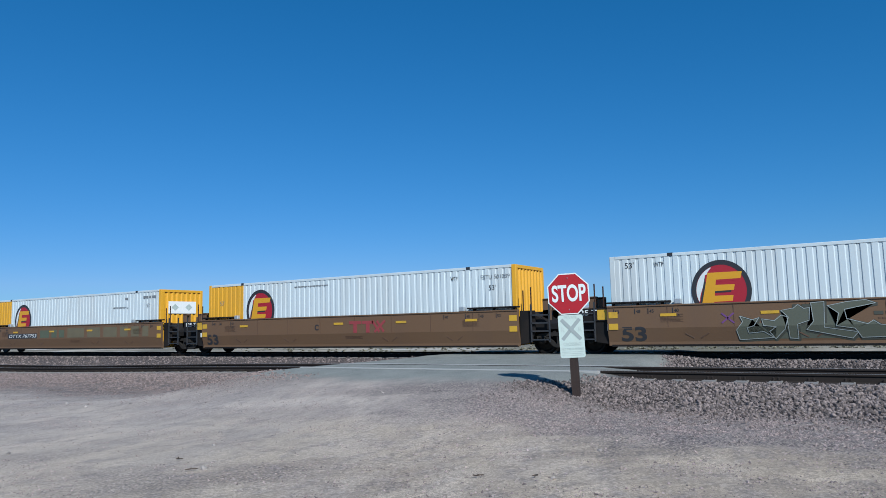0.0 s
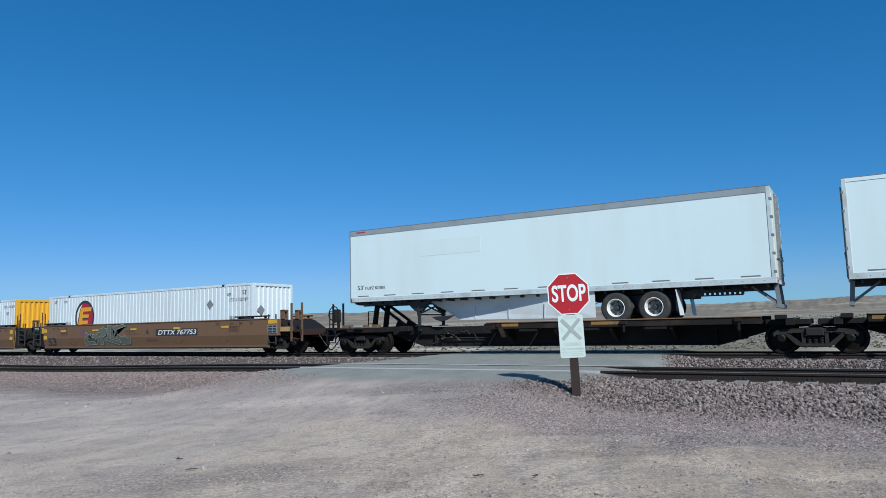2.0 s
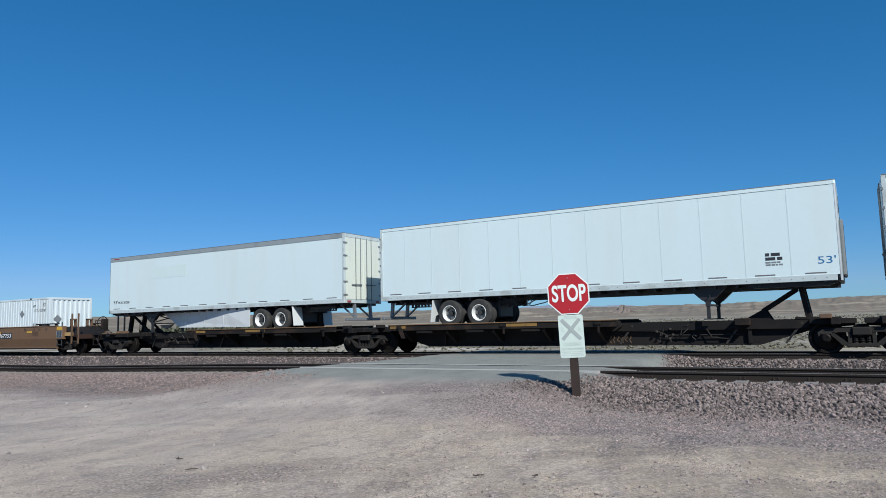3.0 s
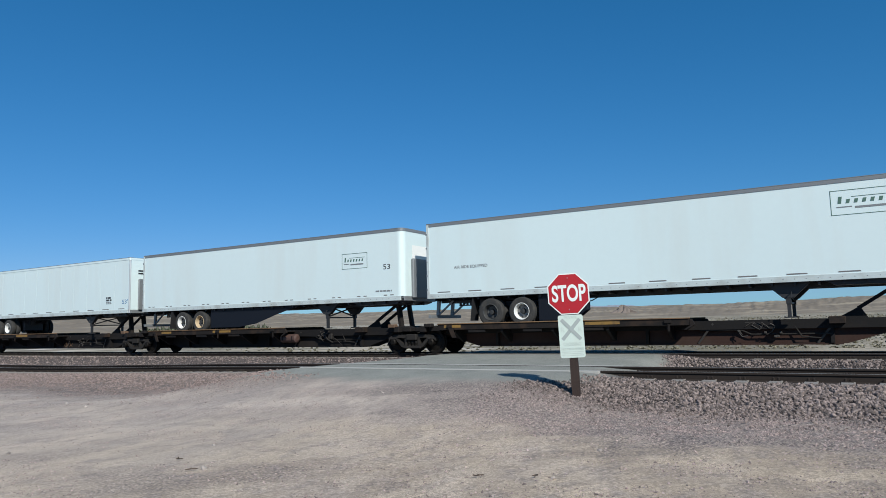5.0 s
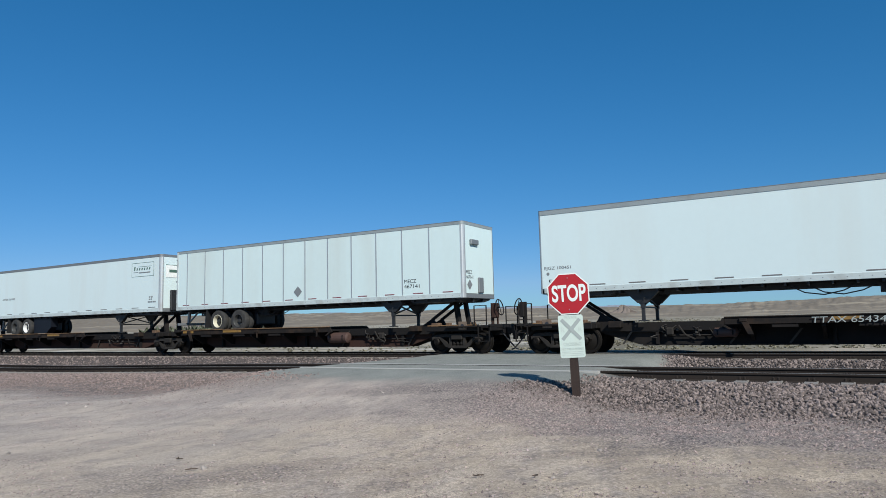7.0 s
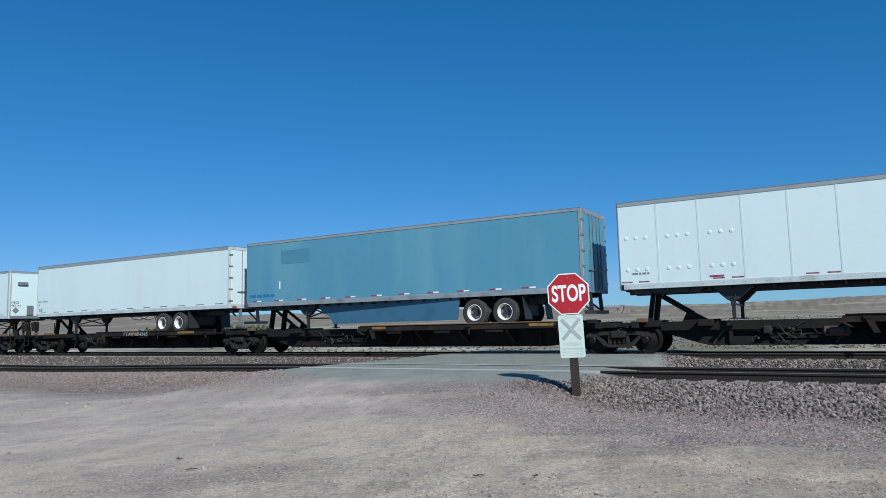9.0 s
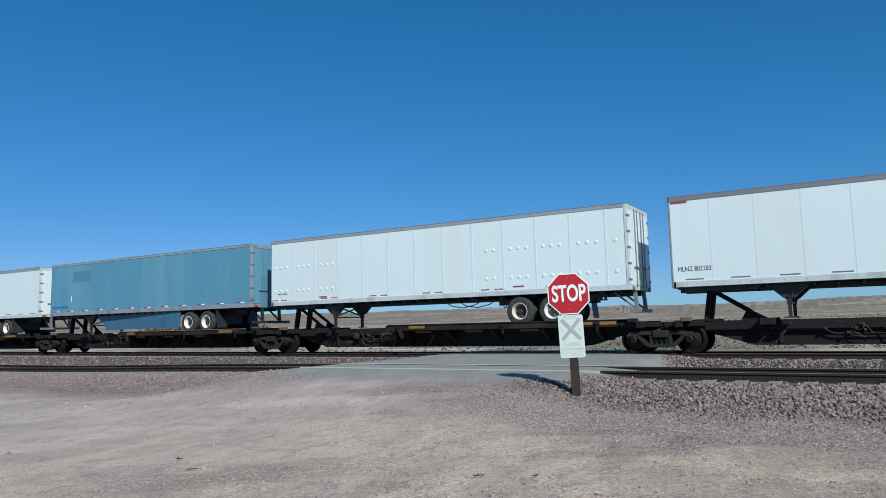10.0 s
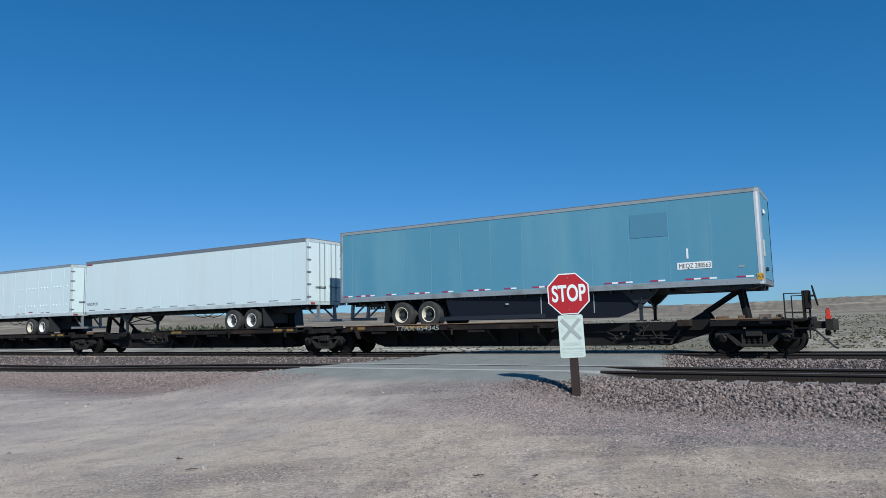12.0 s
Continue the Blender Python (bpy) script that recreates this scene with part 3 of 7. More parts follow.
def chips(name, spots, sizes, mat, label, category, seed):
    """Many tiny flat chips as one mesh."""
    rng = np.random.default_rng(seed)
    cone = np.array([(1, 0, -0.2), (0, 1, -0.2), (-1, 0, -0.2), (0, -1, -0.2), (0, 0, 0.7)], float)
    tri = np.array([(0, 1, 4), (1, 2, 4), (2, 3, 4), (3, 0, 4)])
    n = len(spots)
    v = cone[None] * (1 + rng.uniform(-0.45, 0.45, (n, 5, 1))) * rng.uniform(0.6, 1.3, (n, 1, 3))
    v = v + rng.normal(0, 0.18, (n, 5, 3))
    a = rng.uniform(0, 6.283, n)
    c, s = np.cos(a)[:, None], np.sin(a)[:, None]
    v = np.stack([v[:, :, 0] * c - v[:, :, 1] * s, v[:, :, 0] * s + v[:, :, 1] * c, v[:, :, 2]], -1)
    v = v * sizes[:, None, None] + spots[:, None, :]
    f = tri[None] + 5 * np.arange(n)[:, None, None]
    me = bpy.data.meshes.new(name)
    me.from_pydata(v.reshape(-1, 3).tolist(), [], f.reshape(-1, 3).tolist())
    me.materials.append(mat)
    return tagged(new(name, me), label, category, kind="stuff")


def stones(name, spots, sizes, mat, label, category, seed):
    """Many small irregular stones as one mesh."""
    rng = np.random.default_rng(seed)
    g = (1 + 5 ** 0.5) / 2
    ico = np.array([(-1, g, 0), (1, g, 0), (-1, -g, 0), (1, -g, 0), (0, -1, g), (0, 1, g), (0, -1, -g), (0, 1, -g), (g, 0, -1), (g, 0, 1), (-g, 0, -1), (-g, 0, 1)]) / 1.9
    tri = np.array([(0, 11, 5), (0, 5, 1), (0, 1, 7), (0, 7, 10), (0, 10, 11), (1, 5, 9), (5, 11, 4), (11, 10, 2), (10, 7, 6), (7, 1, 8),
                    (3, 9, 4), (3, 4, 2), (3, 2, 6), (3, 6, 8), (3, 8, 9), (4, 9, 5), (2, 4, 11), (6, 2, 10), (8, 6, 7), (9, 8, 1)])
    n = len(spots)
    jag = 1 + rng.uniform(-0.35, 0.35, (n, 12, 1))
    squash = rng.uniform(0.55, 1.25, (n, 1, 3))
    v = ico[None] * jag * squash
    q = rng.normal(size=(n, 4))
    q /= np.linalg.norm(q, axis=1, keepdims=True)
    w, x, y, z = q.T
    R = np.stack([np.stack([1 - 2 * (y * y + z * z), 2 * (x * y - z * w), 2 * (x * z + y * w)], -1),
                  np.stack([2 * (x * y + z * w), 1 - 2 * (x * x + z * z), 2 * (y * z - x * w)], -1),
                  np.stack([2 * (x * z - y * w), 2 * (y * z + x * w), 1 - 2 * (x * x + y * y)], -1)], 1)
    v = np.einsum("nij,nkj->nki", R, v) * sizes[:, None, None] + spots[:, None, :]
    f = tri[None] + 12 * np.arange(n)[:, None, None]
    me = bpy.data.meshes.new(name)
    me.from_pydata(v.reshape(-1, 3).tolist(), [], f.reshape(-1, 3).tolist())
    me.materials.append(mat)
    return tagged(new(name, me), label, category, kind="stuff")


def scatter(n, x0, x1, y0, y1, seed, keep=None):
    rng = np.random.default_rng(seed)
    x, y = rng.uniform(x0, x1, n), rng.uniform(y0, y1, n)
    if keep is not None:
        k = rng.uniform(0, 1, n) < keep(x, y)
        x, y = x[k], y[k]
    return np.stack([x, y, ground_z(x, y)], -1)


def build_stones():
    on_tie = lambda x, y: (np.abs((x + 46.3) % 0.61 - 0.3) < 0.15) & (y - NEAR_Y < 0.2) & (y - NEAR_Y > -1.38)
    off = lambda x, y: (1 - paved(x, y)) ** 1.3 * np.where(np.abs(y - NEAR_Y) < 0.95, 0.75, 1) * ~on_tie(x, y)
    a = scatter(48000, -7.0, 5, -13.0, -9.0, 11, lambda x, y: off(x, y) * (1 - 0.93 * smooth(-10.8, -12.6, y + 0.3 * np.sin(x * 2.3))))
    b = scatter(52000, -40, -11.5, -14.6, -9.0, 12, lambda x, y: np.maximum(off(x, y), (1 - smooth(-14.0, -10.5, x)) * smooth(-10.3, -11.3, y)) * (1 - 0.98 * smooth(-10.3, -14.2, y + 0.4 * np.sin(x * 1.3))))
    c = scatter(19000, -5.6, 6, -7.4, -1.5, 13, off)
    d = scatter(16000, -70, -13, -7.4, -1.5, 14, off)
    for q in (a, b, c, d):
        q[:, 2] -= 0.034 * ((q[:, 1] - NEAR_Y < 0.6) & (q[:, 1] - NEAR_Y > -1.42))
    jit = np.random.default_rng(3)
    for q in (a, c, d):
        q[:, 2] += jit.normal(0.0, 0.015, len(q))
    lab = "crushed mauve and grey ballast stones along the track"
    rng = np.random.default_rng(1)
    stones("ballast", a, rng.uniform(0.5, 1.5, len(a)) * (0.0145 + 0.0105 * smooth(-12.2, -10.6, a[:, 1]) * smooth(-7, -4, a[:, 0]) + 0.003 * smooth(-4, 0, a[:, 0])), STONE, lab, "ballast", 1)
    stones("ballast", b, rng.uniform(0.5, 1.5, len(b)) * (0.013 + 0.014 * smooth(-12.4, -10.0, b[:, 1])), BROWN_STONE, "fine brown-mauve gravel on the track shoulder", "ballast", 2)
    stones("ballast", c, rng.uniform(0.6, 1.5, len(c)) * 0.027, STONE, lab, "ballast", 3)
    stones("ballast", d, rng.uniform(0.6, 1.5, len(d)) * 0.033, STONE, lab, "ballast", 4)
    # loose chips strewn on the dirt: thick below the ballast, in drifts further off
    drift = lambda x, y: (np.sin(x * 1.1 + y * 0.6 + 1.3 * np.sin(y * 1.9)) * np.sin(y * 2.2 - x * 0.5 + np.sin(x * 0.9)) > 0.05)
    e = scatter(170000, -20, 4, -20.5, -11.3, 15, lambda x, y: (0.06 + 0.62 * drift(x, y)) * (1 - 0.9 * paved(x, y) * smooth(-13, -11.5, y)))
    chips("pebbles", e, rng.uniform(0.4, 1.35, len(e)) ** 1.7 * 0.0076, CHIP, "small loose chips of grey and brown gravel on the dirt", "pebbles", 5)
    g = scatter(120000, -13, 4, -19, -11.2, 17, lambda x, y: np.clip(0.95 * smooth(-14.6, -12.0, y) + 0.9 * np.exp(-((y + 13.4 - 0.12 * (x + 3)) / 1.2) ** 2) * smooth(-10, -5, x), 0.05, 1)
                * (1 - 0.97 * paved(x, y)) * (0.45 + 0.55 * (np.sin(x * 2.1 + y) * np.sin(y * 3.3 - x) > -0.2)))
    chips("gravel", g, rng.uniform(0.45, 1.5, len(g)) * 0.0125, CHIP, "fine loose gravel spilled beside the ballast", "gravel", 7)
    k = scatter(9000, -14, 4, -20.5, -12.8, 19, lambda x, y: 0.9 * (np.sin(x * 1.7 + 2 * np.sin(y * 1.3)) * np.sin(y * 2.7 - x * 0.4 + np.sin(x * 2.1)) > 0.45) * smooth(-13, -7, x))
    chips("gravel", k, rng.uniform(0.5, 1.6, len(k)) * 0.012, CHIP, "drifts of coarser gravel lying on the sandy dirt", "gravel", 9)
    f = np.concatenate([scatter(26, -16, 3, -20.5, -12.5, 16), [[-12.9, -15.98, -0.5], [-9.98, -18.8, -0.49], [-2.8, -17.2, -0.49], [-6.6, -18.4, -0.49]]])
    stones("rocks", f, rng.uniform(0.018, 0.036, len(f)), PEBBLE, "a few larger brown stones lying on the dirt", "rocks", 6)
    # dry twigs on the dirt
    pick = random.Random(31)
    for x, y, ln, ang in ((-19.6, -12.6, 0.42, 20), (-14.6, -10.9, 0.42, 30), (-6.68, -18.5, 0.13, 60), (-7.4, -18.1, 0.12, 10), (-3.0, -17.2, 0.10, 80), (-3.55, -17.4, 0.12, 25)):
        bm = bmesh.new()
        z = float(ground_z(x, y)) + 0.014
        ca, sa = math.cos(radians(ang)), math.sin(radians(ang))
        pts = [(x + ca * ln * k + pick.uniform(-0.012, 0.012), y + sa * ln * k + pick.uniform(-0.012, 0.012), z + pick.uniform(0, 0.012)) for k in (-0.5, -0.2, 0.15, 0.5)]
        tube(bm, pts, 0.007, 5)
        tube(bm, [pts[1], (pts[1][0] + 0.05, pts[1][1] - 0.04, z + 0.03)], 0.006, 5)
        tagged(put(bm, "twig", TWIG), "short dry brown twig lying on the dirt", "twig", "twigs on the dirt")


# ---- tracks ----
def rail_bm(y, x0, x1, zf, step):
    prof = [(-0.075, -0.186), (0.075, -0.186), (0.075, -0.172), (0.012, -0.150), (0.010, -0.050), (0.036, -0.038), (0.037, -0.006), (0.028, 0.0),
            (-0.028, 0.0), (-0.037, -0.006), (-0.036, -0.038), (-0.010, -0.050), (-0.012, -0.150), (-0.075, -0.172)]
    bm = bmesh.new()
    rings = []
    for x in np.arange(x0, x1 + step / 2, step):
        rings.append([bm.verts.new((x, y + a, z + float(zf(x)))) for a, z in prof])
    k = len(prof)
    for ra, rb in zip(rings, rings[1:]):
        for i in range(k):
            f = bm.faces.new((ra[i], rb[i], rb[(i + 1) % k], ra[(i + 1) % k]))
            f.material_index = 1 if i == 7 else 0
    bm.faces.new(rings[0])
    bm.faces.new(rings[-1][::-1])
    bmesh.ops.recalc_face_normals(bm, faces=bm.faces[:])
    return bm


def tie_mesh():
    bm = bmesh.new()
    prism(bm, [(-0.13, -0.40), (0.13, -0.40), (0.115, -0.145), (-0.115, -0.145)], -1.32, 1.32)
    me = bpy.data.meshes.new("tie")
    bm.to_mesh(me)
    bm.free()
    me.materials.append(CONCRETE)
    bm = bmesh.new()
    for gauge in (-0.755, 0.755):
        for side in (-1, 1):
            yb = gauge + side * 0.10
            for dx in (-0.045, 0.045):
                box(bm, dx - 0.018, dx + 0.018, yb - 0.035, yb + 0.035, -0.15, -0.075, bev=0.008)
                bar(bm, (dx, yb, -0.095), (dx, gauge + side * 0.02, -0.11), 0.02)
            box(bm, -0.085, 0.085, yb - 0.045, yb + 0.045, -0.15, -0.128)
    cl = bpy.data.meshes.new("rail_clip")
    bm.to_mesh(cl)
    bm.free()
    cl.materials.append(RAIL_SIDE)
    return me, cl


def build_track(name, y, x0, x1, zf, tie0, tie1, label):
    tr = tagged(new(name), label, "railway track", kind="structure")
    tr.location = (0, 0, 0)
    for g in (-0.755, 0.755):
        r = part("rail", rail_bm(y + g, x0, x1, zf, 1.0), RAIL_SIDE, tr, "rusty steel rail with a polished head")
        r.data.materials.append(RAIL_TOP)
    me, cl = tie_mesh()
    for i, x in enumerate(np.arange(tie0, tie1, 0.61)):
        if -14.6 < x < -4.7:
            continue
        t = new("tie", me)
        t.parent, t.location = tr, (x, y, float(zf(x)))
        c = new("rail_clip", cl)
        c.parent, c.location = t, (0, 0, 0)
    return tr


def build_crossing_strips():
    """Pale flush strips added to draw the pale lines along the rails where the road crosses."""
    for y in (NEAR_Y - 0.755 - 0.13, NEAR_Y + 0.755 + 0.13):
        bm = boxes((-13.7, -5.0, y - 0.08, y + 0.08, -0.10, 0.004), bev=0.004)
        part("crossing_strip", bm, PANEL, track_near, "pale flush strip added to draw the pale line beside the rail")


# ---- sign ----
def build_sign():
    base = Vector((-4.62, -11.48, -0.36))
    s = thing("stop_sign", "red stop sign over faded crossing plate on wooden post", "sign", at=base)
    s.rotation_euler = (0, radians(-2.0), radians(17.0))
    bm = bmesh.new()
    rng = random.Random(3)
    prof = [(-0.075, -0.07), (0.075, -0.07), (0.08, 0.065), (-0.07, 0.07)]
    rings = []
    for i in range(13):
        z = -0.3 + i * 0.215
        rings.append([bm.verts.new((x + rng.uniform(-0.005, 0.005), y + 0.075 + rng.uniform(-0.004, 0.004), z)) for x, y in prof])
    for a, b in zip(rings, rings[1:]):
        for i in range(4):
            bm.faces.new((a[i], a[(i + 1) % 4], b[(i + 1) % 4], b[i]))
    bm.faces.new(rings[0][::-1])
    bm.faces.new(rings[-1])
    part("post", bm, POST_WOOD, s, "dark weathered square timber post")
    cz, R = 1.985, 0.388 / math.cos(math.pi / 8)
    octo = lambda r: [(r * math.cos(math.pi / 8 + i * math.pi / 4), cz + r * math.sin(math.pi / 8 + i * math.pi / 4)) for i in range(8)]
    bm = bmesh.new()
    prism(bm, octo(R), -0.010, -0.004)
    plate = part("stop_plate", bm, SIGN_WHITE, s, "octagonal plate with a white rim")
    bm = bmesh.new()
    prism(bm, octo(R * 0.945), -0.0135, -0.0105)
    part("red_face", bm, SIGN_RED, plate, "red octagonal face")
    lettering("stop_letters", "STOP", 0.43, pose(-0.312, -0.0165, cz - 0.135), SIGN_WHITE, plate, "white word STOP", width=0.635, bold=0.011)
    for z in (cz - 0.3, cz + 0.3):
        bm = bmesh.new()
        lathe(bm, [(-0.022, 0.010), (-0.012, 0.010)], 8, "y", (0, 0, z))
        part("bolt", bm, SIGN_BACK, plate)
    z1, z0, hw = 1.585, 0.785, 0.232
    bm = bmesh.new()
    pts = []
    for cx, cy, a0 in ((hw - 0.04, z1 - 0.04, 0), (-hw + 0.04, z1 - 0.04, 90), (-hw + 0.04, z0 + 0.04, 180), (hw - 0.04, z0 + 0.04, 270)):
        for k in range(4):
            a = radians(a0 + 30 * k)
            pts.append((cx + 0.04 * math.cos(a), cy + 0.04 * math.sin(a)))
    prism(bm, pts, -0.008, -0.003)
    panel = part("crossing_plate", bm, SIGN_PLATE, s, "white private crossing plate with faded print")
    bm = bmesh.new()
    cx = (z1 + z0) / 2 + 0.13
    bar(bm, (-0.17, -0.010, cx - 0.19), (0.17, -0.010, cx + 0.19), 0.066, 0.003, Vector((0, -1, 0)))
    bar(bm, (-0.17, -0.0115, cx + 0.19), (0.17, -0.0115, cx - 0.19), 0.066, 0.003, Vector((0, -1, 0)))
    part("crossbuck_print", bm, SIGN_FADED, panel, "faded grey X")
    f = lambda nm, tx, sz, x, z, w: lettering(nm, tx, sz, pose(x, -0.0105, z), SIGN_FAINT, panel, "", width=w)
    f("print", "PRIVATE", 0.08, -0.12, z1 - 0.075, 0.24)
    f("print", "R", 0.13, -0.19, cx - 0.045, 0.06)
    f("print", "R", 0.13, 0.13, cx - 0.045, 0.06)
    f("print", "CROSSING", 0.09, -0.165, z0 + 0.225, 0.33)
    f("print", "NO TRESPASSING", 0.062, -0.205, z0 + 0.145, 0.41)
    bm = bmesh.new()
    for i, w in enumerate((0.40, 0.36, 0.40)):
        box(bm, -w / 2, w / 2, -0.0105, -0.0085, z0 + 0.105 - i * 0.033, z0 + 0.118 - i * 0.033)
    part("small_print", bm, SIGN_FAINT, panel)
    return s


def scrub_clump(rng, out_v, out_f, x, y, z, r, h):
    """One low bush: leafy slivers fanned from the ground."""
    for _ in range(10):
        a, e = rng.uniform(0, 2 * math.pi), rng.uniform(0.35, 1.45)
        d = Vector((math.cos(a) * math.cos(e) * r, math.sin(a) * math.cos(e) * r, math.sin(e) * h)) * rng.uniform(0.7, 1.1)
        s = Vector((-math.sin(a), math.cos(a), 0)) * r * rng.uniform(0.18, 0.34)
        k = len(out_v)
        c = Vector((x, y, z))
        m = c + d * 0.55 + Vector((0, 0, 0.04 * h))
        out_v += [tuple(c), tuple(m - s), tuple(c + d), tuple(m + s), tuple(m + Vector((0, 0, 0.22 * h)))]
        out_f += [(k, k + 1, k + 4), (k + 1, k + 2, k + 4), (k + 2, k + 3, k + 4), (k + 3, k, k + 4)]


def build_scrub():
    rng = random.Random(8)
    v, f = [], []
    for i in range(15000):
        d = 20 + 420 * rng.random() ** 1.7
        b = radians(rng.uniform(-66, 14) if i < 7500 else rng.uniform(-27, 14))
        x, y = d * 1.4 * math.sin(b), -10 + d * math.cos(b) * 1.2 + 14
        if y < 8 or (i >= 7500 and noise.noise(Vector((x * 0.07, y * 0.045, 4.0))) + 0.5 * noise.noise(Vector((x * 0.3, y * 0.2, 9.0))) < 0.02):
            continue
        r = rng.uniform(0.06, 0.30) * (1 + d / 130)
        scrub_clump(rng, v, f, x, y, float(ground_z(x, y)) - 0.02, r, r * rng.uniform(0.3, 0.75))
    me = bpy.data.meshes.new("scrub")
    me.from_pydata(v, [], f)
    me.materials.append(SCRUB)
    tagged(new("scrub", me), "dry low desert bushes scattered on pale sand", "bushes", kind="stuff")
    v, f = [], []
    for i in range(420):
        b = radians(rng.uniform(-54, -45))
        d = rng.uniform(190, 240)
        x, y = d * math.sin(b), -24 + d * math.cos(b)
        r = rng.uniform(1.4, 3.0)
        scrub_clump(rng, v, f, x, y, float(ground_z(x, y)) - 0.05, r, r * rng.uniform(0.8, 1.5))
    me = bpy.data.meshes.new("thicket")
    me.from_pydata(v, [], f)
    me.materials.append(SCRUB_GREEN)
    tagged(new("thicket", me), "green thicket of taller shrubs far off in the desert", "bushes", kind="stuff")


build_ground()
build_hills()
build_track("track_main", 0.0, -230, 130, lambda x: 0.0, -46, 10, "railway track under the passing train")
track_near = build_track("track_near", NEAR_Y, -160, 60, near_z, -46, 10, "empty railway track with concrete ties in ballast")
build_crossing_strips()
build_sign()
build_stones()
build_scrub()


# ---- train: shared running gear ----
def mesh_of(bm, name, mat):
    me = bpy.data.meshes.new(name)
    bm.to_mesh(me)
    bm.free()
    me.materials.append(mat)
    return me


WHEEL_R = 0.457


def wheelset_mesh():
    bm = bmesh.new()
    lathe(bm, [(-1.08, 0.07), (1.08, 0.07)], 10)
    for s in (-1, 1):
        lathe(bm, [(s * 0.82, 0.10), (s * 0.82, 0.16), (s * 0.76, 0.34), (s * 0.815, 0.39), (s * 0.815, WHEEL_R - 0.012), (s * 0.80, WHEEL_R),
                   (s * 0.70, WHEEL_R + 0.003), (s * 0.69, WHEEL_R + 0.028), (s * 0.67, WHEEL_R + 0.02), (s * 0.67, 0.38), (s * 0.70, 0.2), (s * 0.66, 0.1)], 28)
        lathe(bm, [(s * 0.90, 0.13), (s * 1.10, 0.13), (s * 1.13, 0.09)], 14)
        for k in range(3):
            a = 2 * math.pi * k / 3
            box(bm, 0.06 * math.cos(a) - 0.018, 0.06 * math.cos(a) + 0.018, s * 1.125, s * 1.15, 0.06 * math.sin(a) - 0.018, 0.06 * math.sin(a) + 0.018)
    return mesh_of(bm, "wheelset", WHEEL_STEEL)


def bogie_mesh():
    bm = bmesh.new()
    for s in (-1, 1):
        y0, y1 = sorted((s * 0.90, s * 1.08))
        # cast side frame: bow over the axle boxes, down to the spring nest
        prism(bm, [(-1.10, 0.62), (-0.98, 0.70), (-0.62, 0.74), (0.62, 0.74), (0.98, 0.70), (1.10, 0.62), (1.08, 0.50), (0.98, 0.60), (0.62, 0.62),
                   (-0.62, 0.62), (-0.98, 0.60), (-1.08, 0.50)], y0, y1)
        for g in (-1, 1):
            prism(bm, [(g * 0.72, 0.63), (g * 0.84, 0.62), (g * 0.50, 0.26), (g * 0.34, 0.22), (g * 0.36, 0.32)], y0 + 0.02, y1 - 0.02)
            box(bm, g * 0.30 - 0.05, g * 0.30 + 0.05, y0 + 0.02, y1 - 0.02, 0.30, 0.64)
            box(bm, g * 0.89 - 0.15, g * 0.89 + 0.15, y0 - 0.01, y1 + 0.02, 0.55, 0.63, bev=0.02)
        box(bm, -0.40, 0.40, y0 + 0.01, y1 - 0.01, 0.20, 0.30, bev=0.02)
        for k in (-0.16, 0.0, 0.16):
            for i in range(4):
                lathe(bm, [(0.31 + i * 0.05, 0.062), (0.335 + i * 0.05, 0.062)], 8, "z", (k, s * 1.0, 0))
    box(bm, -0.24, 0.24, -1.14, 1.14, 0.52, 0.76, bev=0.03)
    box(bm, -0.27, 0.27, -0.88, 0.88, 0.22, 0.53, bev=0.02)  # filler box added to block light through the springs
    box(bm, -0.20, 0.20, -0.35, 0.35, 0.76, 0.84, bev=0.03)
    for g in (-1, 1):  # brake beams
        bar(bm, (g * 0.40, -0.8, 0.42), (g * 0.40, 0.8, 0.42), 0.08)
        for s in (-1, 1):
            box(bm, g * 0.43 - 0.03, g * 0.43 + 0.03, s * 0.75 - 0.07, s * 0.75 + 0.07, 0.32, 0.58)
    return mesh_of(bm, "bogie", TRUCK)


BOGIE, WHEELSET = bogie_mesh(), wheelset_mesh()


def add_bogie(parent, x):
    b = new("bogie", BOGIE)
    b.parent, b.location = parent, (x, 0, 0)
    b["label"] = "dark cast-iron bogie with coil springs"
    for g in (-0.89, 0.89):
        w = new("wheelset", WHEELSET)
        w.parent, w.location = b, (g, 0, WHEEL_R)
        w["label"] = "pair of steel wheels on an axle"
        SPINNING.append((w, (g, 0, WHEEL_R)))
    return b


